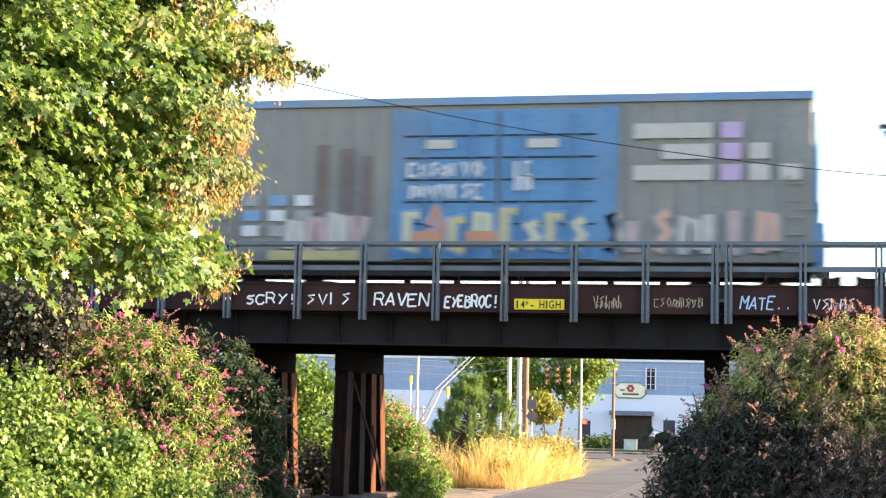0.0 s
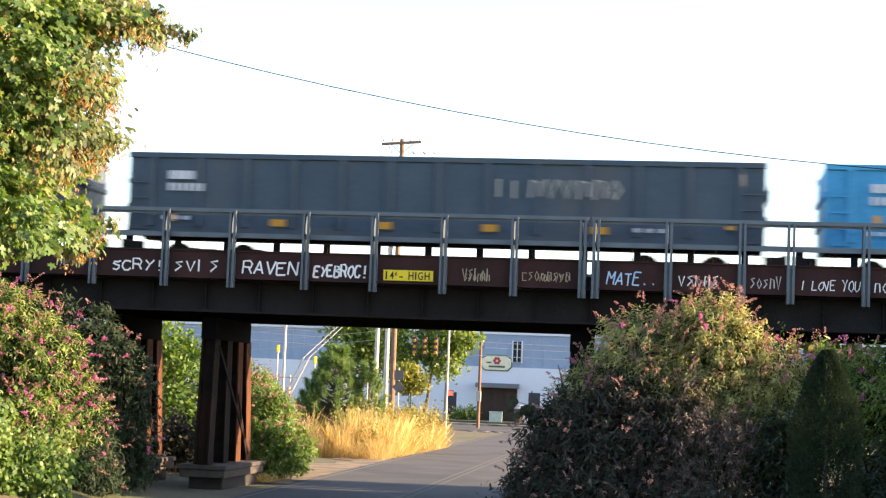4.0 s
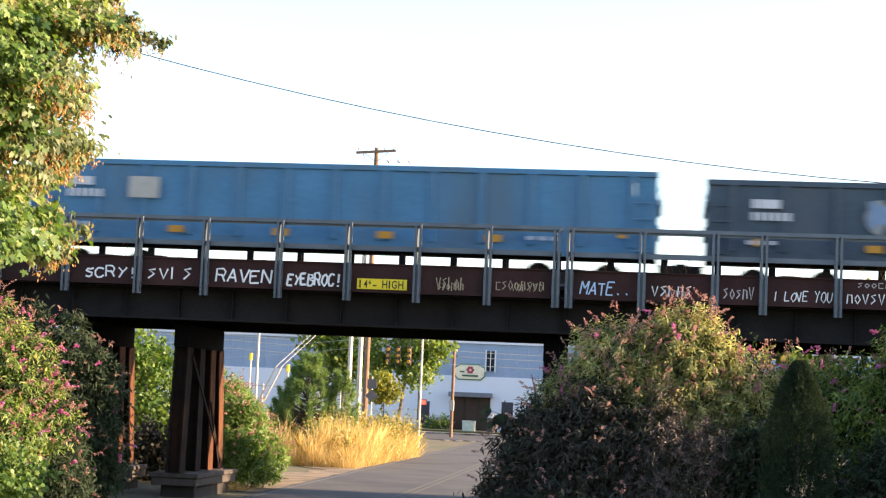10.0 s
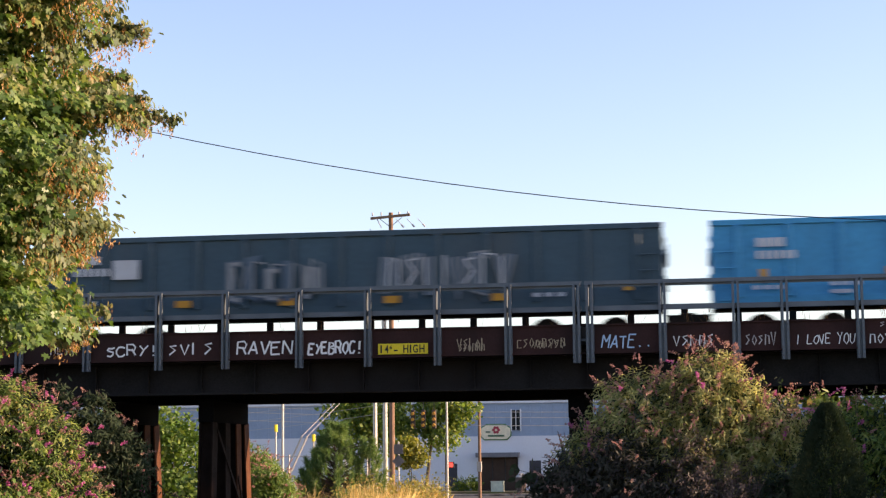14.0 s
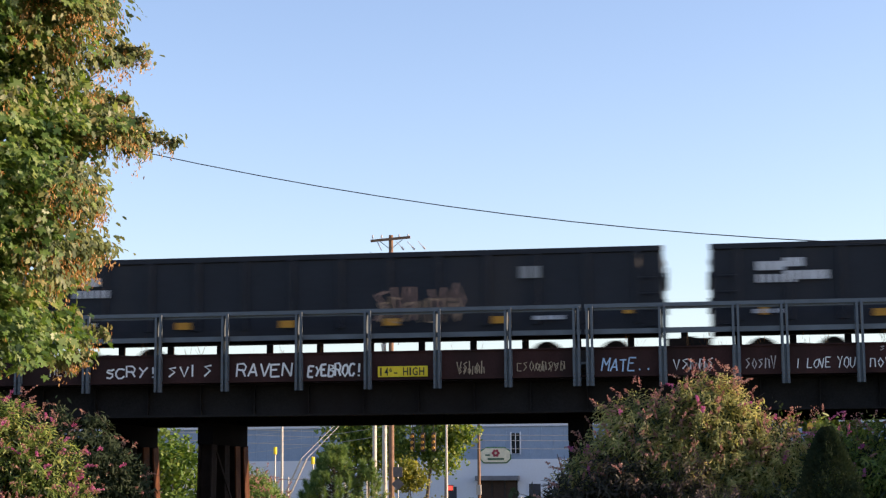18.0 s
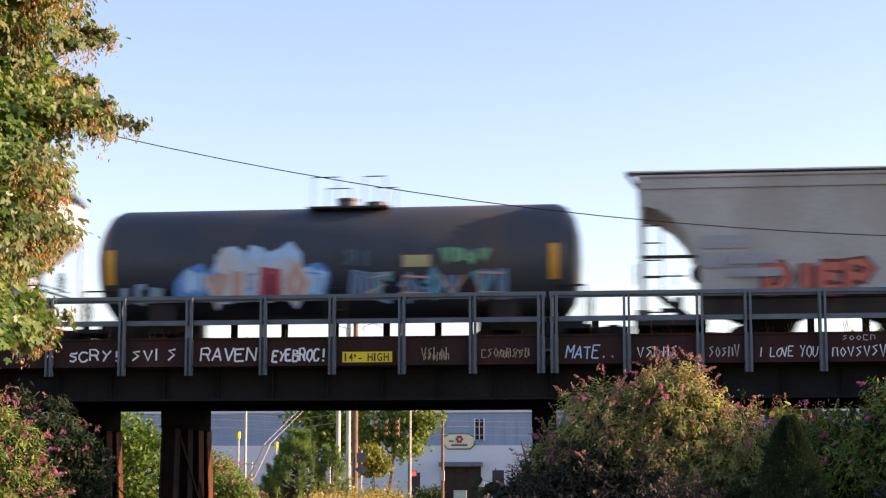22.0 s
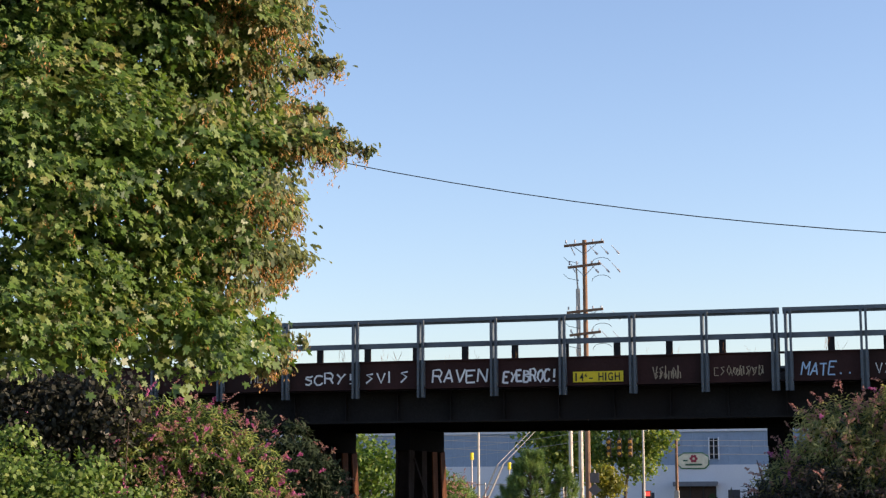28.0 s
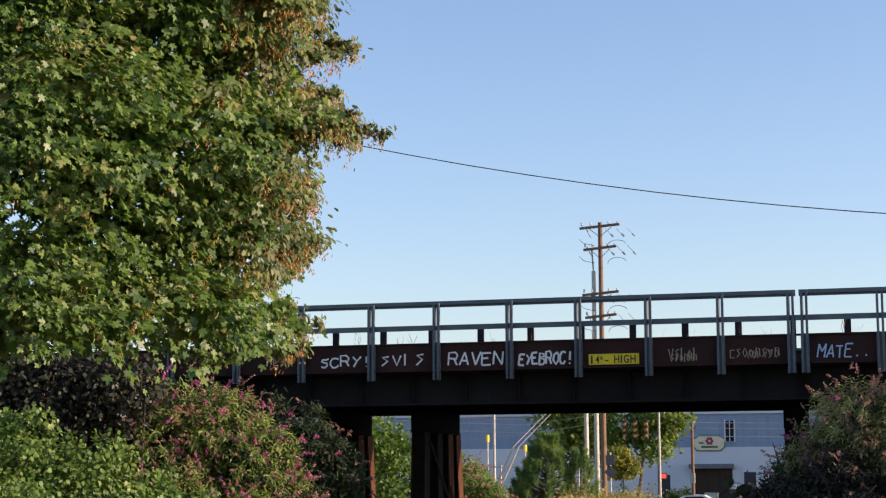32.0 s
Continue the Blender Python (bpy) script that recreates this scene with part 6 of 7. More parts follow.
    leaf = np.concatenate(leaf)
    way = leaf[:, 3:] / np.linalg.norm(leaf[:, 3:], axis=1)[:, None]
    k = len(leaf)
    lay_leaves("outer_leaves", leaf[:, :3], 0.5 * way + np.array([0, 0, -0.8]) + RNG.normal(0, 0.45, (k, 3)), np.array([0.5, -0.3, 0.6]) + 0.4 * way + RNG.normal(0, 0.45, (k, 3)), 0.095, HANGING, SEEDY_LEAF, t, sag=0.3)
    hang_seeds(t, seed, 11)


def hang_seeds(tree, places, k):
    """Hanging bunches of winged seeds."""
    c = np.repeat(np.array(places), k, 0)
    hang = RNG.uniform(0, 1, (len(c), 1))
    c = c + RNG.normal(0, 1, c.shape) * np.array([0.04, 0.04, 0.025]) * (0.5 + hang) - np.array([0, 0, 0.15]) * hang
    lay_leaves("winged_seed_mass", c, np.array([0, 0, -1.0]) + RNG.normal(0, 0.5, c.shape), RNG.normal(0, 1, c.shape) + 0.6 * SUNWARD, 0.058, [(0, -0.5), (0.2, -0.2), (0.16, 0.3), (0, 0.5), (-0.12, 0.1)], SEEDS, tree)


def flowering_bush(name, lobes, label, leaf, n, blooms, faded, bloom_top, stems=26, size=0.17, inner=None, open_air=0.75):
    """A bush of arching shoots: paired narrow leaves along each, a flower spike at the tip of some."""
    b = thing(name, pose(0, 0, 0), label, "bush")
    bm = bmesh.new()
    rng = random.Random(len(lobes))
    for i in range(stems):
        x, y, z, rx, ry, rz = lobes[i % len(lobes)]
        foot = (x + rng.uniform(-0.5, 0.5) * rx, y + rng.uniform(-0.3, 0.3) * ry, ground_height(x, y))
        rod(bm, foot, (x + rng.uniform(-0.8, 0.8) * rx, y + rng.uniform(-0.7, 0.7) * ry, z + rng.uniform(-0.2, 0.85) * rz), 0.035, 0.008, seg=5, caps=False)
    tip, out = skin_points(lobes, n, open_air, 1.1, (0.15, -0.6, 0.25))
    way = out + RNG.normal(0, 0.35, out.shape) + np.array([0, 0, 0.35])
    way /= np.linalg.norm(way, axis=1)[:, None]
    ln = RNG.uniform(0.3, 0.65, n)
    keep = tip[:, 2] > 0.25
    tip, way, ln = tip[keep], way[keep], ln[keep]
    for p, w, l in list(zip(tip, way, ln))[::9]:
        rod(bm, tuple(p - w * l), tuple(p), 0.008, 0.004, seg=4, caps=False)
    tagged(part("stem_mass", bm, BARK, b), kind="stuff")
    lv = 14
    m = len(tip)
    fr = np.tile(np.repeat(np.linspace(0.05, 0.95, lv // 2), 2), (m, 1))[:, :, None]
    ang = RNG.uniform(0, 2 * np.pi, (m, 1)) + np.arange(lv)[None, :] * np.pi + (np.arange(lv)[None, :] // 2) * 1.3
    e1 = np.cross(way, np.array([0.3, 0.1, 1.0]))
    e1 /= np.linalg.norm(e1, axis=1)[:, None]
    e2 = np.cross(way, e1)
    ring = e1[:, None, :] * np.cos(ang)[:, :, None] + e2[:, None, :] * np.sin(ang)[:, :, None]
    w3 = way[:, None, :]
    axis = 0.75 * ring + 0.55 * w3 + np.array([0, 0, -0.38]) + RNG.normal(0, 0.2, ring.shape)
    base = tip[:, None, :] - w3 * (ln[:, None, None] * (1 - fr)) + np.array([0, 0, -0.12]) * (fr ** 2) + 0.45 * size * ring
    face = np.array([0.1, -0.1, 0.65]) + 0.5 * w3 + 0.5 * SUNWARD - 0.3 * ring + RNG.normal(0, 0.3, ring.shape)
    lay_leaves("crown", base.reshape(-1, 3), axis.reshape(-1, 3), face.reshape(-1, 3), (size * (1.15 - 0.45 * fr) * np.ones((m, lv, 1))).reshape(-1), LANCE, leaf, b, sag=0.22)
    core = [(x, y, z, 0.72 * rx, 0.72 * ry, 0.75 * rz) for x, y, z, rx, ry, rz in lobes]
    pts = clumped(core, n // 2, 18, 0.2, 0.3)
    # Inner leaves can take a shade-dark leaf, so depth is coloured in.
    scatter_leaves("inner_leaves", pts[pts[:, 2] > 0.05], size, LANCE, inner or leaf, b, 0.6)
    high = np.nonzero(way[:, 2] > bloom_top)[0]
    order = high[RNG.permutation(len(high))]
    for nm, pick, mm in (("bloom", order[:blooms], BLOOM), ("faded_bloom", order[blooms:blooms + faded], FADED)):
        if not len(pick):
            continue
        k = 40
        f = RNG.uniform(0, 1, (len(pick), k, 1))
        w = way[pick] + RNG.normal(0, 0.25, (len(pick), 3))
        long_ = RNG.uniform(0.16, 0.33, (len(pick), 1, 1))
        p = tip[pick][:, None, :] + w[:, None, :] * f * long_ + np.array([0, 0, -0.35]) * long_ * f * f + RNG.normal(0, 1, (len(pick), k, 3)) * 0.026 * (1 - 0.75 * f)
        scatter_leaves(nm, p.reshape(-1, 3), 0.05 if mm is BLOOM else 0.034, OVAL, mm, b)
    return b


def left_side():
    flowering_bush("butterfly_bush", [(-17.2, 36.6, 3.4, 1.5, 1.4, 1.8), (-15.9, 36.9, 3.5, 1.25, 1.2, 1.5), (-14.9, 37.1, 2.9, 1.0, 1.1, 1.4), (-19.6, 37.0, 3.2, 1.7, 1.5, 1.6), (-15.4, 36.4, 1.4, 1.7, 1.3, 1.4), (-16.4, 36.0, 2.4, 1.1, 1.0, 0.9), (-14.2, 37.6, 1.6, 0.8, 0.9, 1.5)],
                   "sunlit butterfly bush with pink and faded flower spikes beside the bridge", BUDDLEIA_LEAF, 2600, 200, 620, -0.1, inner=SHADE_GREEN_LEAF)
    # The bush next to it, in the leaf colour that holds the shade.
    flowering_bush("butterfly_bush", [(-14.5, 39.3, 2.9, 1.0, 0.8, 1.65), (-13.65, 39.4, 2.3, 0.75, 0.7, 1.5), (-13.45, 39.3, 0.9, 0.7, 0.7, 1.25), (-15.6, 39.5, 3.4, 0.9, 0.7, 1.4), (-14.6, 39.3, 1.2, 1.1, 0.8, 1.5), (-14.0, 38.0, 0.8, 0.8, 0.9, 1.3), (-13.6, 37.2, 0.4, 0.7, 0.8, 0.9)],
                   "shaded butterfly bush with faded mauve spikes under the bridge edge", SHADE_GREEN_LEAF, 1500, 18, 120, 0.0)
    v = thing("vine_bank", pose(0, 0, 0), "bright green vines and maple shoots tumbling over the bank", "vine")
    lobes = [(-16.9, 32.0, 2.2, 2.0, 1.4, 1.3), (-15.4, 33.2, 1.3, 1.5, 1.3, 1.3), (-18.6, 31.5, 2.6, 2.0, 1.4, 1.4), (-14.2, 34.4, 0.5, 1.0, 1.1, 0.9), (-15.9, 30.5, 0.8, 1.7, 1.4, 1.1), (-20.5, 32.5, 2.4, 2.0, 1.5, 1.8), (-18.0, 29.5, 1.5, 2.2, 1.4, 1.4)]
    bm = bmesh.new()
    for i, l in enumerate(lobes * 4):
        rod(bm, (l[0] + 0.3 * math.sin(i), l[1], ground_height(l[0], l[1])), (l[0] + l[3] * 0.8 * math.sin(2.1 * i), l[1] + 0.5 * math.cos(i), l[2] + 0.6 * l[5]), 0.02, 0.006, seg=5, caps=False)
    tagged(part("stem_mass", bm, BARK, v), kind="stuff")
    for i in range(60):
        x, y, z, rx, ry, rz = lobes[i % 7]
        d = RNG.normal(0, 1, 3) + np.array([0.3, -0.8, 0.3])
        d /= np.linalg.norm(d)
        k = RNG.uniform(0.18, 0.42)
        lobes.append((x + rx * d[0], y + ry * d[1], z + rz * d[2], 1.3 * k, k, k))
    p, out = skin_points(lobes, 2200, 0.6, 1.06, (0.2, -0.6, 0.2))
    p, out = p[p[:, 2] > 0.15], out[p[:, 2] > 0.15]
    lv = 15
    o = np.repeat(out, lv, 0)
    q = np.repeat(p, lv, 0) + RNG.normal(0, 0.11, (len(o), 3))
    lay_leaves("leaves", q, 0.4 * o + np.array([0, 0, -0.6]) + RNG.normal(0, 0.5, o.shape), 0.5 * o + np.array([0.15, -0.2, 0.6]) + 0.2 * SUNWARD + RNG.normal(0, 0.35, o.shape), 0.115, [(0, -0.5), (0.34, -0.3), (0.28, -0.02), (0.36, 0.2), (0.12, 0.18), (0, 0.58), (-0.12, 0.18), (-0.36, 0.2), (-0.28, -0.02), (-0.34, -0.3)], VINE_LEAF, v)
    # Added dark leaves stand in for the deep shade below the crown.
    h = thing("shade_mass", pose(0, 0, 0), "dark leaf mass added for the shade under the maple crown", "bush")
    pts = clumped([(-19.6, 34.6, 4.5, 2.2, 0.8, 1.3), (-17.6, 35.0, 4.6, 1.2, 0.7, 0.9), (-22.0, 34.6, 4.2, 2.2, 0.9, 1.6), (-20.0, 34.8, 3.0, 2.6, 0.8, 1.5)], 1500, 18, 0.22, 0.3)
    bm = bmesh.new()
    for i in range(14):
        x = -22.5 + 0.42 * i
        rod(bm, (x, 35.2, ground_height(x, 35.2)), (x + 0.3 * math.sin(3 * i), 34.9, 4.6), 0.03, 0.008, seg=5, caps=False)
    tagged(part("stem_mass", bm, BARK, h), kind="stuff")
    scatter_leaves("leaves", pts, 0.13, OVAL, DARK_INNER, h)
    core = [(x, y, z, 0.75 * rx, 0.7 * ry, 0.75 * rz) for x, y, z, rx, ry, rz in lobes[:7]]
    pts = clumped(core, 700, 14, 0.2, 0.3)
    scatter_leaves("inner_leaves", pts[pts[:, 2] > 0.05], 0.17, OVAL, VINE_LEAF, v)


def right_side():
    flowering_bush("butterfly_bush", [(-1.2, 36.7, 3.2, 1.5, 1.3, 1.55), (0.2, 36.8, 3.4, 1.4, 1.3, 1.75), (1.3, 37.0, 3.0, 1.1, 1.2, 1.35), (-2.3, 36.6, 2.4, 1.0, 1.1, 1.2), (-0.4, 36.4, 2.6, 2.0, 1.2, 1.3)],
                   "large butterfly bush with browned flower spikes on its sunlit crown", SUN_CROWN_LEAF, 2800, 20, 420, 0.62, size=0.15, inner=SHADE_GREEN_LEAF)
    # Shade below the crown is carried by this shrub's dark leaves.
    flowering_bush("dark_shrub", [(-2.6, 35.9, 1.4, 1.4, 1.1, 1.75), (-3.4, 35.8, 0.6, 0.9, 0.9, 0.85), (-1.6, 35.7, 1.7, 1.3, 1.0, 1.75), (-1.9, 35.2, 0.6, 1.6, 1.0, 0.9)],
                   "narrow-leaved shrub overhanging the road, shade put into its leaf colour", SHADE_BROWN_LEAF, 1500, 0, 120, 0.0, size=0.17, inner=DARK_INNER)
    flowering_bush("withered_shrub", [(-0.2, 35.4, 1.6, 0.95, 0.9, 1.75), (0.6, 35.3, 1.3, 0.8, 0.8, 1.6), (-0.6, 35.2, 0.6, 1.2, 0.8, 0.8)],
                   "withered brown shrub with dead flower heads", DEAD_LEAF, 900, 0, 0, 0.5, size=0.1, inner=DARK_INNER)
    # Low shrub whose leaf colour already holds the shade.
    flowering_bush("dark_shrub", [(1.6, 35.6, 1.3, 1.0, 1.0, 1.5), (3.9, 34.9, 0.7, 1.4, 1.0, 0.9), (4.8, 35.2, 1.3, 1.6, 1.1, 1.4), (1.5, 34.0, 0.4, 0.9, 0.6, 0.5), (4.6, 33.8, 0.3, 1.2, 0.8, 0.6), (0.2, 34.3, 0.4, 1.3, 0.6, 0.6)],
                   "low dark shrub round the arborvitae", SHADE_GREEN_LEAF, 1300, 0, 0, 0.5, size=0.17, inner=DARK_INNER)
    flowering_bush("butterfly_bush", [(5.4, 36.9, 3.2, 1.7, 1.4, 1.9), (3.9, 37.2, 2.7, 1.3, 1.2, 1.5), (6.8, 36.6, 2.8, 1.7, 1.4, 1.9), (2.7, 37.4, 2.7, 0.9, 1.0, 1.5)],
                   "green butterfly bush with pink blooms beside the bridge", BUDDLEIA_LEAF, 1500, 40, 120, 0.2, inner=SHADE_GREEN_LEAF)
    for x, z, k in ((2.35, 3.9, 1), (3.15, 3.75, 2), (4.7, 4.4, 2), (1.75, 3.9, 3)):
        st = thing("flower_spray", pose(0, 0, 0), "tall sunlit spray with pink flower tips above the bushes", "bush")
        part("stem", rods(((x, 36.9, 2.4), (x + 0.05 * k, 36.9, z + 0.35), 0.012, 0.005), seg=5), BARK, st)
        pts = np.stack([RNG.normal(x + 0.04 * k, 0.12, 60), RNG.normal(36.9, 0.1, 60), RNG.uniform(z - 0.7, z + 0.3, 60)], 1)
        scatter_leaves("leaf_tuft", pts, 0.14, LANCE, BUDDLEIA_LEAF, st)
        pts = np.stack([RNG.normal(x + 0.05 * k, 0.07, 60), RNG.normal(36.85, 0.08, 60), RNG.uniform(z + 0.1, z + 0.45, 60)], 1)
        scatter_leaves("bloom", pts, 0.04, OVAL, FADED, st)
    # a loose shoot that hangs out over the road
    st = thing("hanging_shoot", pose(0, 0, 0), "leafy shoot reaching from the dark shrub over the road", "bush")
    bm = bmesh.new()
    for i in range(4):
        rod(bm, (-2.9, 35.9, 2.1 + 0.1 * i), (-3.75 - 0.12 * i, 35.8, 2.35 + 0.12 * (i % 3)), 0.012, 0.004, seg=5, caps=False)
    part("stem", bm, BARK, st)
    m = 46
    f = RNG.uniform(0.2, 1.05, m)
    pts = np.stack([-2.9 - 1.05 * f, np.full(m, 35.85) + RNG.normal(0, 0.1, m), 2.15 + 0.3 * f + RNG.normal(0, 0.09, m)], 1)
    lay_leaves("leaf_tuft", pts, np.array([-0.3, 0, -0.8]) + RNG.normal(0, 0.4, (m, 3)), np.array([0.3, -0.6, 0.5]) + RNG.normal(0, 0.4, (m, 3)), 0.2, OVAL, SHADE_GREEN_LEAF, st)
    leafy("shrub", "shrub on the bank beyond the bridge", "shrub", [(2.2, 48.4, 3.0, 2.0, 1.4, 2.6), (5.5, 48.8, 4.0, 2.4, 1.5, 2.4), (9.0, 49.0, 4.2, 2.6, 1.5, 2.2), (-0.6, 48.2, 1.6, 1.6, 1.2, 1.9)], BUDDLEIA_LEAF, 800, 0.2)
    a = thing("arborvitae", pose(2.42, 33.9, 0), "dark green columnar arborvitae", "shrub")
    part("trunk", rods(((0, 0, 0), (0, 0, 2.2), 0.06, 0.02)), BARK, a)
    n = 30000
    z = RNG.uniform(0.25, 3.8, n)
    az = RNG.uniform(0, 2 * np.pi, n)
    r = 0.7 * np.clip((3.85 - z) / 1.5, 0, 1) ** 0.6 * np.clip(z / 0.5, 0.4, 1) * (1 + 0.1 * np.sin(7 * az + 3 * z) * np.sin(5 * z))
    rr = r * RNG.uniform(0.35, 1.03, n) ** 0.5
    out = np.stack([np.cos(az), np.sin(az), np.zeros(n)], 1)
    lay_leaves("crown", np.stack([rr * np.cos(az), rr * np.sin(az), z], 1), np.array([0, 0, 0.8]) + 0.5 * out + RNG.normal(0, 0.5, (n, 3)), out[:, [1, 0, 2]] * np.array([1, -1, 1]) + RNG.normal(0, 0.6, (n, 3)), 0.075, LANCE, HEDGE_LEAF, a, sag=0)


# Out-of-view trees, added so their shadow falls on the lower right bush.
def unseen_shade_trees():
    for i, (x, y, h) in enumerate(((12.5, 38.3, 6.9), (13.5, 34.0, 6.6), (12.0, 30.0, 6.0))):
        leafy("unseen_shade_tree", "unseen leafy tree added to shade the right-hand bush", "tree", [(x, y, h * 0.5, 2.4, 2.6, h * 0.42), (x + 0.8, y + 1.2, h * 0.4, 2.2, 2.0, h * 0.38)], STREET_LEAF, 260, 0.3, ((x, y, 0), (x, y, h * 0.8), 0.16), spread=0.35)




# beyond the bridge
def pine(x, y, h, w):
    p = thing("young_pine", pose(x, y, 0), "bushy young pine with bright green candles", "tree")
    part("trunk", rods(((0, 0, 0), (0, 0, h * 0.9), 0.09, 0.02), seg=7), BARK, p)
    pts, bm = [], bmesh.new()
    for i in range(260):
        lead, top = ((0.0, h), (0.85 * w, 0.86 * h), (-0.6 * w, 0.7 * h))[(i % 6 > 3) + (i % 6 > 4)]
        f = RNG.uniform(0.0, 1.0) ** 0.9
        r = w * (1.0 if lead == 0 else 0.62) * (1 - 0.86 * f) ** 0.75 * RNG.uniform(0.6, 1.05)
        a = RNG.uniform(0, 2 * np.pi)
        tip = np.array([lead * min(1, 0.5 + f) + r * math.cos(a), r * math.sin(a), top * (0.14 + 0.83 * f)])
        rod(bm, (0, 0, max(0.1, tip[2] - 0.35 * r - 0.3)), tuple(tip), 0.02, 0.008, seg=4, caps=False)
        d = RNG.normal(0, 1, (170, 3)) + np.array([0.25 * math.cos(a), 0.25 * math.sin(a), 0.7])
        d /= np.linalg.norm(d, axis=1)[:, None]
        along = RNG.uniform(-0.28, 0.16, (170, 1))
        shoot = np.array([0.3 * math.cos(a), 0.3 * math.sin(a), 0.95])
        pts.append(np.concatenate([tip + shoot * along + d * 0.12, d], 1))
    tagged(part("branch_mass", bm, BARK, p), kind="stuff")
    q = np.concatenate(pts)
    lay_leaves("needles", q[:, :3], q[:, 3:], RNG.normal(0, 1, (len(q), 3)) + 0.5 * SUNWARD, 0.24, [(-0.045, -0.5), (0.045, -0.5), (0.012, 0.5)], PINE_LEAF, p, sag=0, fold=0)


def leafy(name, label, category, lobes, leaf, n, size, trunk=None, shape=OVAL, spread=0.22, leaves=22):
    t = thing(name, pose(0, 0, 0), label, category)
    if trunk:
        limbs(t, trunk[0], trunk[1], [l[:3] for l in lobes], trunk[2])
    else:
        bm = bmesh.new()
        for i, l in enumerate(lobes * 3):
            rod(bm, (l[0], l[1], -0.02), (l[0] + 0.7 * l[3] * math.sin(1.7 * i), l[1], l[2] + 0.5 * l[5]), 0.03, 0.008, seg=5, caps=False)
        tagged(part("stem_mass", bm, BARK, t), kind="stuff")
    pts = clumped(lobes, n, leaves, spread, 0.5)
    scatter_leaves("crown", pts[pts[:, 2] > 0.03], size, shape, leaf, t)


def grass_tuft(name, x0, x1, y0, y1, n, h, label):
    xs, ys = RNG.uniform(x0, x1, n), RNG.uniform(y0, y1, n)
    hump = h * (0.45 + 0.55 * np.sin(np.pi * (xs - x0) / (x1 - x0)) ** 0.6) * RNG.uniform(0.55, 1.05, n)
    hump *= np.clip(0.85 + 1.9 * np.array([noise.noise(Vector((a * 1.5, b * 0.7, 0.3))) for a, b in zip(xs, ys)]), 0.25, 1.6)
    me_pts = np.stack([xs, ys, np.full(n, -0.02)], 1)
    ob = scatter_leaves(name, me_pts, 1.0, [(-0.012, 0), (0.012, 0), (0.004, 0.7), (0.03, 1.0), (-0.01, 0.72)], STRAW, None, upright=True, vary=0.05)
    co = np.empty(n * 5 * 3)
    ob.data.vertices.foreach_get("co", co)
    co = co.reshape(n, 5, 3)
    up = (co[:, :, 2] + 0.02)
    lean = np.array([[noise.noise(Vector((a * 1.3, b * 0.8, 5.0))), noise.noise(Vector((a * 1.3, b * 0.8, 9.0)))] for a, b in zip(xs, ys)]) * 0.8 + RNG.normal(0, 0.25, (n, 2))
    co[:, :, :2] += (up ** 2 * hump[:, None])[:, :, None] * lean[:, None, :] * 0.5
    co[:, :, 2] = -0.02 + up * hump[:, None] * (1 - 0.22 * up * np.minimum(1.5, np.abs(lean).sum(1))[:, None])
    ob.data.vertices.foreach_set("co", co.reshape(-1))
    tagged(ob, label, "grass", kind="stuff")


maple_tree()
left_side()
right_side()
unseen_shade_trees()
pine(-15.55, 71.5, 4.45, 1.75)
flowering_bush("shrub", [(-12.3, 47.5, 0.8, 0.85, 0.8, 1.1), (-12.7, 49.2, 1.6, 1.0, 0.9, 1.2), (-11.75, 48.2, 0.55, 0.6, 0.7, 0.75), (-14.0, 53.5, 1.5, 1.3, 1.2, 1.5), (-13.0, 53.0, 0.8, 1.0, 1.0, 0.95), (-15.3, 56.0, 2.1, 1.4, 1.2, 1.5), (-14.6, 53.2, 2.5, 0.7, 0.7, 0.8)], "sunlit green shrub with straw and pinkish seed heads beyond the bent", VINE_LEAF, 1300, 0, 220, 0.35, size=0.19)
leafy("shrub", "bright green sunlit shrub behind the trestle", "shrub", [(-17.3, 54.5, 2.6, 1.2, 1.1, 1.9), (-16.6, 52.5, 1.2, 1.2, 1.0, 1.3), (-19.0, 55.5, 3.2, 1.8, 1.3, 2.0)], VINE_LEAF, 520, 0.17)
leafy("shrub", "low dark shrub at the foot of the bank", "shrub", [(-15.5, 48.8, 0.7, 1.0, 0.8, 0.9)], SHADE_BROWN_LEAF, 160, 0.13)
grass_tuft("dry_grass", -14.6, -11.9, 64.0, 81.0, 9000, 1.45, "tall straw-yellow dry grass beside the road")
grass_tuft("dry_grass", -18.5, -15.2, 60.0, 74.0, 4000, 1.5, "tall straw-yellow dry grass below the shrubs")
grass_tuft("dry_grass", -12.2, -11.8, 46.0, 46.8, 150, 0.9, "tufts of dry grass beside the plinth")
leafy("street_tree", "leafy street tree with yellowing leaves at the junction", "tree", [(-19.3, 112.0, 6.0, 2.0, 1.8, 1.7), (-17.2, 112.0, 5.2, 1.6, 1.5, 1.6), (-16.3, 111.5, 6.6, 1.7, 1.5, 1.4)], STREET_LEAF, 250, 0.28, ((-18.4, 112, 0), (-17.7, 112, 6.0), 0.16), spread=0.3)
leafy("street_tree", "small yellow-green street tree", "tree", [(-16.8, 97.0, 3.5, 0.6, 0.6, 0.55), (-16.3, 97.0, 3.0, 0.6, 0.5, 0.35), (-17.1, 97.0, 2.9, 0.45, 0.5, 0.3)], leaf_mat("yellowing_leaves", [(0.0, (0.10, 0.14, 0.02)), (1.0, (0.30, 0.28, 0.05))]), 90, 0.2, ((-16.7, 97, 0), (-16.7, 97, 3.2), 0.06))
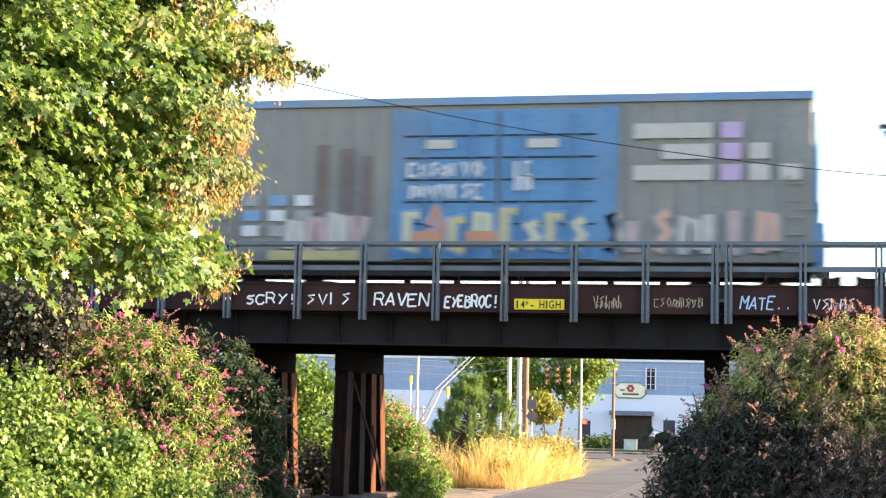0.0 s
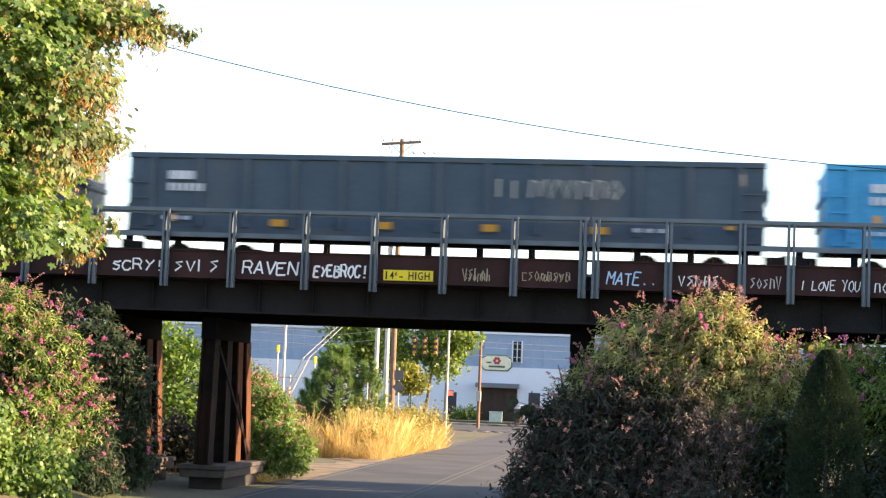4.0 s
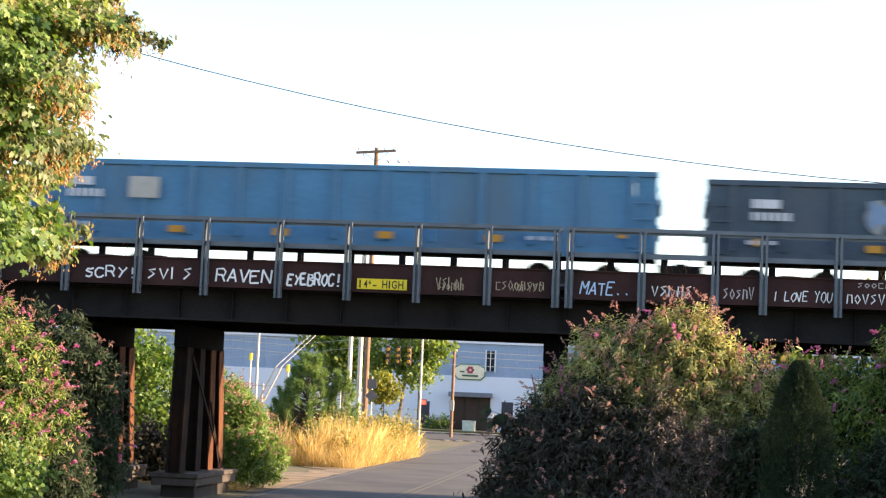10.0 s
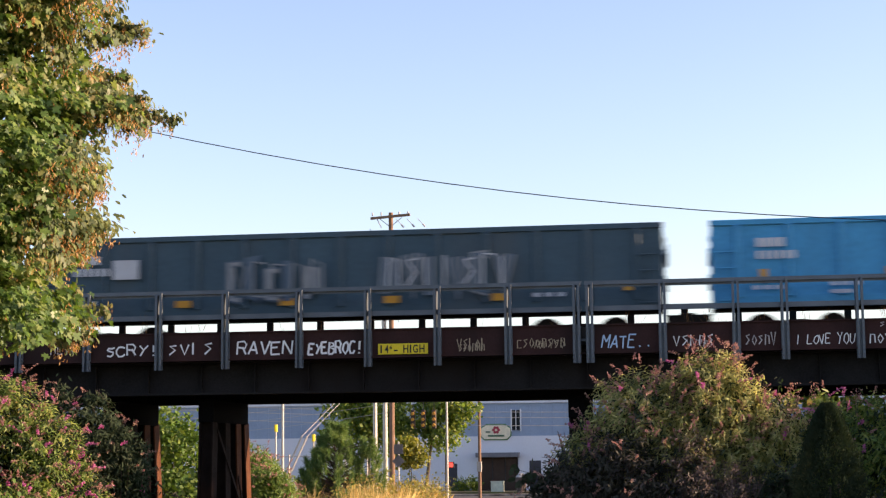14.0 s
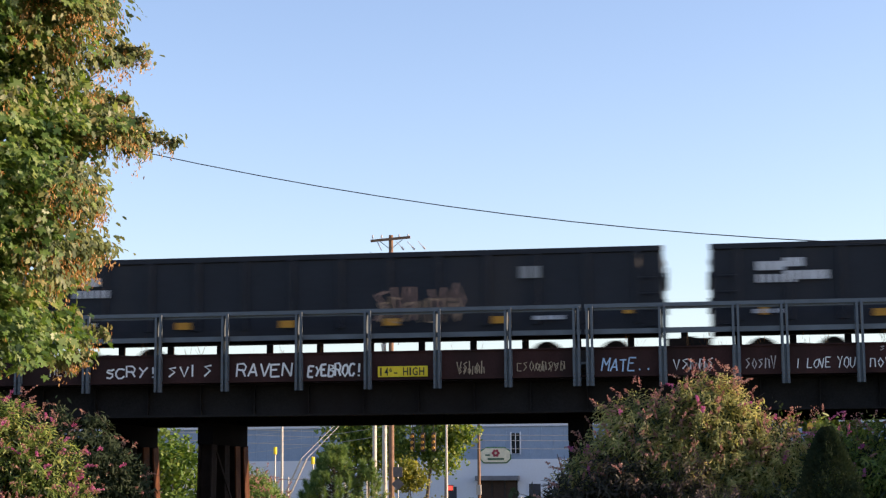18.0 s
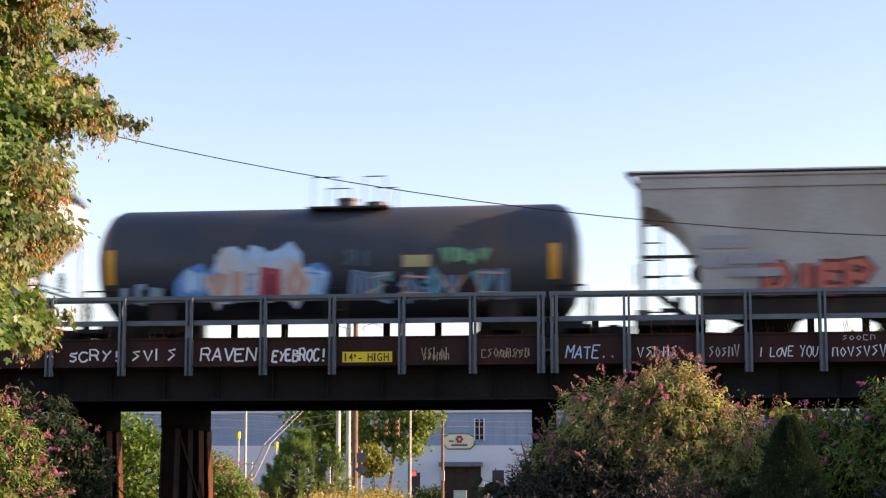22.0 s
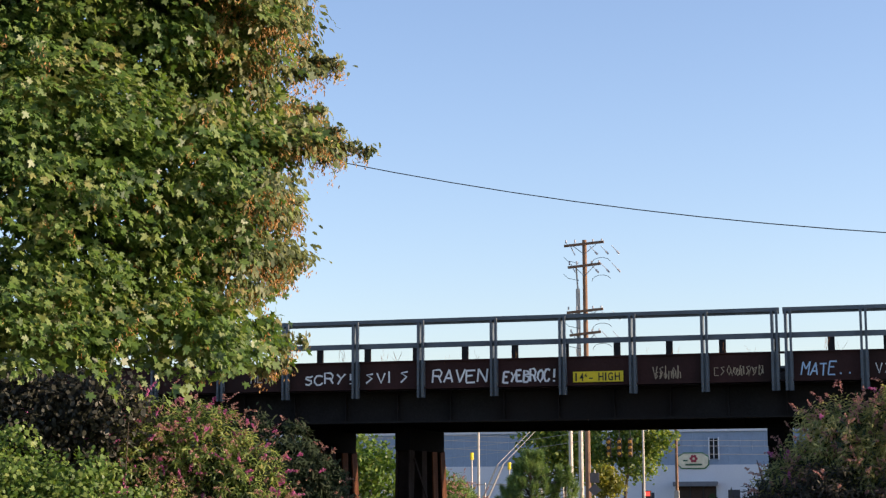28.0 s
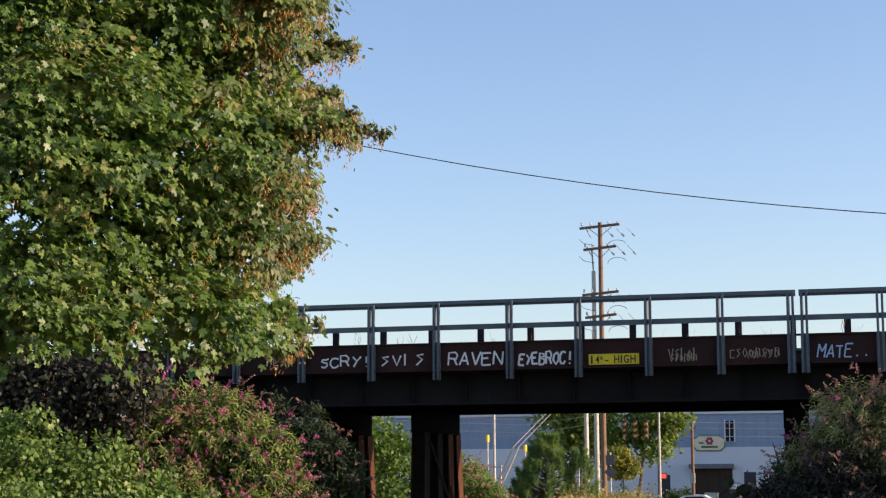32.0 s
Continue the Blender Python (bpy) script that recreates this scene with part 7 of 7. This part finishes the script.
leafy("street_tree", "dark broad street tree before the building", "tree", [(-25.0, 120.0, 5.6, 2.2, 1.9, 2.2), (-23.4, 120.0, 6.4, 2.2, 1.8, 1.9), (-22.0, 120.5, 4.9, 1.6, 1.5, 1.5)], STREET_LEAF, 280, 0.28, ((-23.8, 120, 0), (-23.6, 120, 6.5), 0.16), spread=0.3)
leafy("shrub", "yellow-green weeds among the dry grass", "shrub", [(-12.9, 76.0, 1.0, 0.7, 1.2, 0.9), (-13.9, 73.0, 1.3, 0.8, 1.2, 0.9), (-12.6, 80.0, 0.9, 0.6, 1.0, 0.9), (-12.6, 74.0, 0.6, 0.5, 0.8, 0.7), (-13.4, 69.0, 1.0, 0.7, 0.8, 0.7), (-13.1, 66.0, 0.5, 0.5, 0.8, 0.5), (-14.1, 67.5, 1.3, 0.6, 0.8, 0.6)], leaf_mat("yellow_green_weed", [(0.0, (0.14, 0.16, 0.03)), (1.0, (0.36, 0.30, 0.09))]), 260, 0.12, spread=0.25)

# ---------------- junction and building ----------------
WALL_LOW = mat("white_painted_wall", (0.62, 0.65, 0.70), 0.85, 0, 0.06, 0.5, 8, 0.1, (0.5, 0.52, 0.55), 0.2)
WALL_HIGH = mat("blue_grey_metal_siding", (0.25, 0.33, 0.44), 0.6, 0.1, 0.1, 0.5, 8, 0.05)
GLASS_DARK = mat("dark_window_glass", (0.012, 0.014, 0.018), 0.25, 0, 0.2, 2, 10, 0, spec=0.25)
POLE_WOOD = mat("brown_pole_timber", (0.20, 0.12, 0.075), 0.9, 0, 0.35, 3, 25, 0.4)
POLE_PALE = mat("pale_galvanised_pole", (0.46, 0.43, 0.38), 0.55, 0.2, 0.15, 2, 30, 0)


def building():
    b = thing("commercial_building", pose(0, 145, 0), "long white and blue-grey commercial building with a shop entrance", "building")
    part("wall_low", boxes((-70, 30, 0, 14, -0.1, 4.9)), WALL_LOW, b)
    part("wall_high", boxes((-70, 30, 0.05, 14, 4.9, 7.7)), WALL_HIGH, b)
    part("roof_trim", boxes((-70.1, 30.1, -0.12, 14, 7.7, 7.92)), WALL_LOW, b)
    for i in range(100):
        x = -69.5 + i
        use("siding_rib", "siding", lambda: boxes((-0.03, 0.03, -0.04, 0.0, 4.9, 7.7)), WALL_HIGH, b, pose(x, 0.05, 0))
    e = part("entrance", boxes((-18.85, -15.6, -0.06, 0.1, 0.3, 3.45)), mat("brown_tinted_glass", (0.045, 0.03, 0.025), 0.25, 0, 0.2, 2, 10, 0, spec=0.25), b, "dark glazed shop entrance")
    for x in (-18.85, -17.8, -16.7, -15.65):
        part("mullion", boxes((x, x + 0.08, -0.1, -0.06, 0.3, 3.1)), BLACK, e)
    part("canopy", boxes((-19.1, -15.4, -1.0, 0, 3.1, 3.5), bevel=0.03), mat("grey_canopy", (0.14, 0.15, 0.17), 0.7), e)
    for x0, x1, z1 in ((-21.7, -20.8, 2.6), (-14.6, -13.6, 2.8)):
        d = part("door", boxes((x0, x1, -0.05, 0.1, 0.3, z1)), mat("dark_door", (0.035, 0.035, 0.045), 0.5), b)
        part("door_frame", boxes((x0 - 0.08, x0, -0.07, 0.1, 0.3, z1 + 0.08), (x1, x1 + 0.08, -0.07, 0.1, 0.3, z1 + 0.08)), WALL_LOW, d)
    w = part("window", boxes((-16.05, -15.35, -0.04, 0.1, 5.4, 7.1)), GLASS_DARK, b)
    part("window_frame", boxes((-16.15, -16.05, -0.08, 0.1, 5.3, 7.2), (-15.35, -15.25, -0.08, 0.1, 5.3, 7.2), (-15.73, -15.67, -0.08, 0.1, 5.4, 7.1)), WALL_LOW, w)
    for i in range(6):
        part("rooftop_unit", boxes((-20.5 + 2.1 * i, -19.4 + 2.1 * i, 3, 4.4, 7.9, 8.4 + 0.2 * (i % 3))), WALL_LOW, b)
    # shop sign: a cream plaque with a red flower-like emblem and bars for its lettering
    s = part("sign_board", prism(bmesh.new(), [(-18.7, 4.95), (-18.4, 4.65), (-16.5, 4.65), (-16.2, 4.95), (-16.2, 5.55), (-16.7, 5.85), (-18.2, 5.85), (-18.7, 5.55)], -0.16, -0.06), mat("cream_sign", (0.72, 0.66, 0.48), 0.6), b, "cream eight-sided shop sign")
    part("sign_rim", prism(bmesh.new(), [(-18.8, 4.9), (-18.45, 4.55), (-16.45, 4.55), (-16.1, 4.9), (-16.1, 5.6), (-16.65, 5.95), (-18.25, 5.95), (-18.8, 5.6)], -0.06, -0.02), mat("green_sign_rim", (0.08, 0.2, 0.1), 0.6), s)
    for i in range(6):
        a = math.pi * i / 3
        x, z = -17.4 + 0.22 * math.cos(a), 5.42 + 0.22 * math.sin(a)
        part("emblem_petal", rods(((x, -0.17, z), (x, -0.2, z), 0.13), seg=8), SPRAY["red"], s, "red petal")
    part("lettering", boxes((-18.3, -17.9, -0.2, -0.165, 5.2, 5.32), (-18.1, -16.7, -0.2, -0.165, 4.85, 5.0)), mat("dark_green_letters", (0.05, 0.12, 0.07), 0.6), s)


def mast(name, x, y, h, r, material, label, category="pole"):
    p = thing(name, pose(x, y, 0), label, category)
    part("shaft", rods(((0, 0, -0.1), (0, 0, h), r, r * 0.75), seg=10), material, p)
    return p


def utility_pole():
    p = mast("utility_pole", -17.35, 95, 17.0, 0.17, POLE_WOOD, "tall timber utility pole with cross arms and transformers' wiring", "utility pole")
    bm_ins = mat("porcelain_insulator", (0.45, 0.45, 0.47), 0.3)
    for i, (z, w) in enumerate(((16.75, 1.15), (15.5, 0.95), (12.9, 1.05), (11.6, 0.9))):
        bm = bmesh.new()
        beam(bm, (-w, -0.18, z - 0.08), (w, -0.18, z + 0.08), 0.13, 0.14)
        a = part("cross_arm", bm, POLE_WOOD, p)
        for x in (-0.9, -0.45, 0.45, 0.9):
            part("insulator", rods(((x * w, -0.18, z + 0.07), (x * w, -0.18, z + 0.26), 0.05), seg=7), bm_ins, a)
        part("arm_brace", rods(((-0.6 * w, -0.15, z - 0.05), (0, -0.15, z - 0.6), 0.02), ((0.6 * w, -0.15, z - 0.05), (0, -0.15, z - 0.6), 0.02), seg=5), STEEL, p)
    part("riser_conduit", rods(((-0.42, 0, 9.0), (-0.42, 0, 14.2), 0.12), ((-0.42, 0, 14.2), (-0.5, 0, 15.4), 0.05), seg=8), POLE_PALE, p, "pale riser conduit")
    for z, d in ((16.6, 0.5), (15.6, 0.55), (12.85, 0.5), (11.7, 0.55)):
        for k in range(3):
            x = 0.35 + 0.62 * k
            part("insulator_string", rods(((x, -0.2, z), (x + 0.9 * d, -0.25, z - d), 0.02), ((x + 0.62 * d, -0.25, z - 0.68 * d), (x + 0.9 * d, -0.25, z - d), 0.06), seg=6), bm_ins, p, "pale string of insulators")
        part("insulator_string", rods(((-0.75, -0.2, z), (-0.5, -0.25, z - 0.5), 0.03), seg=6), bm_ins, p)
        ring = [(1.0 + 0.55 * math.cos(a), -0.25, z - 1.0 + 0.32 * math.sin(a)) for a in (0.3, 0.8, 1.3, 1.8, 2.3, 2.8, 3.3)]
        part("jumper_wire", rods(*[(u, v, 0.014) for u, v in zip(ring, ring[1:])], ((-0.95, -0.2, z - 0.8), (-0.3, -0.2, z - 0.95), 0.014), ((-1.2, -0.2, z - 0.55), (-0.95, -0.2, z - 0.8), 0.014), seg=4), BLACK, p, "looped jumper wire")


def cable(name, a, b, sag, r, label, n=24, material=BLACK):
    """A hanging wire: one connected thin tube."""
    a, b = Vector(a), Vector(b)
    bm = bmesh.new()
    rings = []
    for i in range(n + 1):
        p = a.lerp(b, i / n) - Vector((0, 0, 4 * sag * (i / n) * (1 - i / n)))
        rings.append([bm.verts.new(p + Vector((0, r * math.cos(k * math.pi / 3), r * math.sin(k * math.pi / 3)))) for k in range(6)])
    for u, v in zip(rings, rings[1:]):
        for k in range(6):
            bm.faces.new((u[k], u[(k + 1) % 6], v[(k + 1) % 6], v[k]))
    tagged(part(name, bm, material), label, "cable")


def traffic_signals():
    s = mast("traffic_signal_mast", -20.8, 108.0, 7.2, 0.14, POLE_PALE, "pale signal mast with a span wire of traffic lights", "traffic light")
    yel = mat("signal_yellow", (0.5, 0.24, 0.03), 0.5)
    dk = mat("signal_black", (0.05, 0.035, 0.025), 0.6)
    part("span_wire", rods(((0, 0, 7.0), (14, 0, 6.9), 0.02), seg=5), BLACK, s)
    for x in (2.46, 3.13, 3.83):
        h = part("signal_head", boxes((x - 0.13, x + 0.13, -0.12, 0.12, 4.88, 6.08), bevel=0.03), dk, s, "dark three-lamp signal head")
        for k in range(3):
            part("visor", rods(((x, -0.12, 5.11 + 0.37 * k), (x, -0.3, 5.09 + 0.37 * k), 0.1), seg=10), yel, h)
        part("hanger", rods(((x, 0, 6.08), (x, 0, 6.95), 0.025), seg=5), BLACK, h)


building()
utility_pole()
traffic_signals()
mast("lamp_post", -23.7, 95, 7.5, 0.09, POLE_PALE, "pale metal post beside the lot")
mast("power_pole", -18.52, 96, 9.0, 0.13, POLE_PALE, "pale grey pole beside the junction")
mast("power_pole", -18.3, 98, 9.5, 0.16, POLE_PALE, "pale grey pole beside the junction")
mast("signal_pole", -14.5, 97, 7.0, 0.075, POLE_PALE, "slim pale pole at the junction")
mast("signal_pole", -16.4, 126, 8.6, 0.13, POLE_WOOD, "brown timber pole before the building")
mast("utility_pole", -22.0, 34.0, 13.4, 0.15, POLE_WOOD, "timber utility pole carrying the overhead cable", "utility pole")
mast("utility_pole", 30.0, 34.0, 10.2, 0.15, POLE_WOOD, "timber utility pole carrying the overhead cable", "utility pole")
cable("overhead_cable", (-22, 34, 13.04), (30, 34, 9.86), 4.09, 0.011, "thin black overhead cable crossing before the bridge", 40)
for i, z in enumerate((6.7, 6.3, 5.7)):
    cable("service_wire", (-40, 124, z + 0.6), (10, 128, z - 0.2), 0.5, 0.022, "overhead service wires before the building", material=POLE_PALE)
for i in range(5):
    cable("service_wire", (-36, 97, 4.2 + 0.5 * i), (-17.3, 95, 5.6 + 0.5 * i), 0.3, 0.011, "overhead service wires by the lot", material=POLE_PALE)


def clutter():
    u = thing("utility_box", pose(-16.7, 139.5, 0.15), "pale green roadside utility box", "utility box")
    part("cabinet", boxes((-0.5, 0.5, -0.4, 0.4, 0, 0.95), bevel=0.04), mat("pale_green_box", (0.42, 0.48, 0.40), 0.6), u)
    part("lid", boxes((-0.53, 0.53, -0.43, 0.43, 0.95, 1.0)), mat("pale_green_box", (0.42, 0.48, 0.40), 0.6), u)
    w = thing("waste_bin", pose(-14.75, 139.4, 0.25), "dark round litter bin with a pale lid", "bin")
    part("drum", rods(((0, 0, 0), (0, 0, 1.2), 0.42, 0.45), seg=14), mat("brown_bin", (0.09, 0.06, 0.05), 0.7), w)
    part("lid", rods(((0, 0, 1.2), (0, 0, 1.5), 0.45, 0.2), seg=14), POLE_PALE, w)
    for x in (-20.1, -19.2, -24.5):
        leafy("clipped_shrub", "small clipped shrub before the building", "shrub", [(x, 142.5, 0.7, 0.55, 0.5, 0.55)], STREET_LEAF, 40, 0.15)
    f = thing("chain_fence", pose(-30, 88, 0), "pale chain-link fence at the edge of the lot", "fence")
    for i in range(10):
        part("fence_post", rods(((1.4 * i, 0, 0), (1.4 * i, 0, 3.2), 0.04), seg=6), POLE_PALE, f)
    part("fence_rail", rods(((0, 0, 3.1), (12.6, 0, 3.1), 0.03), ((0, 0, 1.6), (12.6, 0, 1.6), 0.025), seg=5), POLE_PALE, f)
    p = thing("litter_bag", pose(-12.05, 78.5, 0), "crumpled white litter on the verge", "litter")
    bm = bmesh.new()
    bmesh.ops.create_icosphere(bm, subdivisions=2, radius=0.13)
    for v in bm.verts:
        v.co *= 0.8 + 0.35 * noise.noise(v.co * 9)
        v.co.z = max(0, v.co.z * 0.8 + 0.06)
    part("bag", bm, WALL_LOW, p)


clutter()


DRY_WEED = leaf_mat("dry_weed_stalks", [(0.0, (0.16, 0.08, 0.03)), (1.0, (0.32, 0.17, 0.06))], 0.3)


def fascia_weeds():
    """Dry weeds that grow from the walkway."""
    for x, h, n in ((-13.84, 0.7, 15), (-15.9, 0.3, 14), (-12.75, 0.3, 14), (-12.35, 0.2, 10), (-11.0, 0.12, 8), (-10.3, 0.25, 10), (-9.3, 0.15, 8), (-7.7, 0.12, 8), (-6.0, 0.15, 8), (-5.4, 0.1, 6), (-4.2, 0.12, 8), (-3.5, 0.2, 10), (-1.75, 0.3, 14), (-1.4, 0.2, 10), (-0.25, 0.35, 16), (0.2, 0.45, 20), (0.55, 0.2, 10), (1.5, 0.2, 10), (2.5, 0.3, 14), (3.0, 0.3, 14), (4.3, 0.3, 20), (4.8, 0.35, 24), (5.4, 0.35, 24), (6.2, 0.3, 20)):
        pts = np.stack([RNG.normal(x, 0.05, n), RNG.normal(FY + 0.2, 0.05, n), np.full(n, 5.66) + RNG.uniform(0, 0.34 + h * 0.6, n)], 1)
        ob = scatter_leaves("weed", pts, 0.2, [(-0.02, 0), (0.02, 0), (0.04, 0.6), (0.0, 1.0)], DRY_WEED, None, upright=True)
        tagged(ob, "dry weed growing on the bridge walkway", "weed", "weeds on the bridge")


fascia_weeds()


def roadside_details():
    for x, z in ((-23.0, 5.2), (-20.8, 4.6), (-18.9, 4.1), (-17.3, 3.7)):
        b = thing("marker_post", pose(x, 82, 0), "slim pale post with a yellow cap", "post", "yellow-capped posts")
        part("shaft", rods(((0, 0, -0.1), (0, 0, z - 0.3), 0.035), seg=6), POLE_PALE, b)
        part("cap", rods(((0, 0, z - 0.3), (0, 0, z + 0.05), 0.09), seg=8), SIGN_YELLOW, b)
    g = thing("guy_wire_guards", pose(0, 85, 0), "pale guy-wire guards slanting to the ground", "guy wire")
    for a in (0.0, 0.28):
        part("guard", rods(((-21.0 + a, 0, 2.4), (-20.2 + a, 0, 4.1), 0.05), seg=6), POLE_PALE, g)
        part("wire", rods(((-20.2 + a, 0, 4.1), (-18.35 + a, 11.0, 8.6), 0.013), seg=4), POLE_PALE, g)
        part("anchor", rods(((-21.0 + a, 0, 2.4), (-22.1 + a, 0, -0.1), 0.03), seg=5), POLE_PALE, g)
    s = thing("road_sign", pose(-16.8, 94, 0), "grey back of a road sign with a diamond plate below", "road sign")
    part("post", rods(((0, 0, -0.1), (0, 0, 3.9), 0.04), seg=6), POLE_PALE, s)
    part("plate", boxes((-0.26, 0.26, -0.06, -0.04, 3.2, 3.75), bevel=0.005), mat("sign_back_grey", (0.13, 0.11, 0.1), 0.6), s)
    bm = bmesh.new()
    prism(bm, [(0, 2.45), (0.36, 2.81), (0, 3.17), (-0.36, 2.81)], -0.08, -0.062)
    part("diamond_plate", bm, mat("sign_back_grey", (0.13, 0.11, 0.1), 0.6), s)
    pd = thing("pedestrian_signal", pose(-18.62, 125.7, 0), "dark pedestrian signal with a red hand lamp on a pole", "traffic light")
    part("pole", rods(((-0.25, 0, -0.1), (-0.25, 0, 7.4), 0.1, 0.08), seg=8), POLE_WOOD, pd)
    part("housing", boxes((-0.1, 0.35, -0.2, 0.1, 2.3, 2.75), bevel=0.02), BLACK, pd)
    red = bpy.data.materials.new("red_signal_light")
    red.use_nodes = True
    e = red.node_tree.nodes["Principled BSDF"]
    e.inputs["Base Color"].default_value = (0.5, 0.02, 0.02, 1)
    e.inputs["Emission Color"].default_value, e.inputs["Emission Strength"].default_value = (1, 0.08, 0.05, 1), 0.8
    part("lamp", boxes((-0.04, 0.29, -0.22, -0.2, 2.36, 2.69)), red, pd)
    j = thing("junction_box", pose(-16.4, 125.85, 2.0), "pale metal box on the brown pole", "utility box")
    part("cabinet", boxes((-0.18, 0.18, -0.16, 0.0, 0, 0.75), bevel=0.02), POLE_PALE, j)


roadside_details()


# ---------------- vehicles on the cross road ----------------
def wheel_pair(car, x, y, r):
    for s in (-1, 1):
        w = part("wheel", rods(((0, -0.11, 0), (0, 0.11, 0), r), seg=20), mat("tyre_rubber", (0.02, 0.02, 0.02), 0.9), car, m=pose(x, s * y, r))
        part("rim", rods(((0, -0.12, 0), (0, 0.12, 0), r * 0.6), seg=12), POLE_PALE, w)


def pickup_truck():
    red = mat("dark_red_car_paint", (0.30, 0.02, 0.03), 0.25, 0.1, 0.08, 2, 10, 0, spec=0.5)
    c = thing("pickup_truck", pose(-19.3, 129, 0.012), "dark red pickup truck with a canopy over its bed", "pickup truck")
    bm = bmesh.new()
    prism(bm, [(-3.05, 0.55), (-3.05, 1.05), (-1.35, 1.15), (-0.55, 1.78), (0.75, 1.82), (0.85, 1.86), (2.85, 1.84), (3.0, 1.15), (3.05, 0.6), (2.4, 0.5), (-2.5, 0.45)], -0.95, 0.95)
    part("body", bm, red, c)
    part("side_window", prism(bmesh.new(), [(-1.1, 1.2), (-0.5, 1.68), (0.55, 1.7), (0.55, 1.2)], -0.965, -0.955), GLASS_DARK, c)
    part("canopy_window", prism(bmesh.new(), [(1.0, 1.3), (1.0, 1.7), (2.7, 1.68), (2.75, 1.3)], -0.965, -0.955), GLASS_DARK, c)
    part("trim", boxes((-2.9, 2.9, -0.97, -0.955, 0.78, 0.86)), POLE_PALE, c, "silver side trim")
    part("bumper", boxes((-3.2, -3.0, -0.9, 0.9, 0.45, 0.72), bevel=0.03), POLE_PALE, c)
    part("bumper", boxes((3.0, 3.18, -0.9, 0.9, 0.45, 0.7), bevel=0.03), POLE_PALE, c)
    part("headlight", boxes((-3.07, -3.0, -0.9, -0.6, 0.8, 0.98)), POLE_PALE, c)
    wheel_pair(c, -1.95, 0.85, 0.38)
    wheel_pair(c, 2.0, 0.85, 0.38)
    return c


def white_coupe():
    paint_w = mat("white_car_paint", (0.75, 0.76, 0.78), 0.25, 0, 0.05, 2, 10, 0, spec=0.5)
    c = thing("coupe", pose(-15.2, 119.6, 0.012), "low white coupe on the cross road", "car")
    bm = bmesh.new()
    prism(bm, [(-2.1, 0.3), (-2.15, 0.72), (-1.6, 0.82), (-0.95, 1.16), (-0.2, 1.24), (0.45, 1.2), (1.15, 0.82), (2.05, 0.66), (2.15, 0.35), (1.8, 0.25), (-1.8, 0.25)], -0.85, 0.85)
    part("body", bm, paint_w, c)
    part("side_window", prism(bmesh.new(), [(-1.2, 0.86), (-0.8, 1.1), (0.35, 1.12), (0.85, 0.86)], -0.865, -0.855), GLASS_DARK, c)
    wheel_pair(c, -1.3, 0.76, 0.31)
    wheel_pair(c, 1.35, 0.76, 0.31)
    return c


PICKUP, COUPE = pickup_truck(), white_coupe()



# ---------------- movement ----------------
def motions():
    for car, c in CARS:
        walk(car, [(t, pose(c + SPEED * t, TRACK_Y, RAIL_Z)) for t in (0.0, 8.0, 16.0, 24.0, 32.0)])
    walk(PICKUP, [(t, pose(-18.9 - 17.5 * (t - 13.5), 129, 0.012)) for t in (0.0, 13.5, 32.0)])
    walk(COUPE, [(t, pose(-15.2 + 2.8 * (t - 32), 119.6, 0.012)) for t in (0.0, 16.0, 32.0)])


motions()
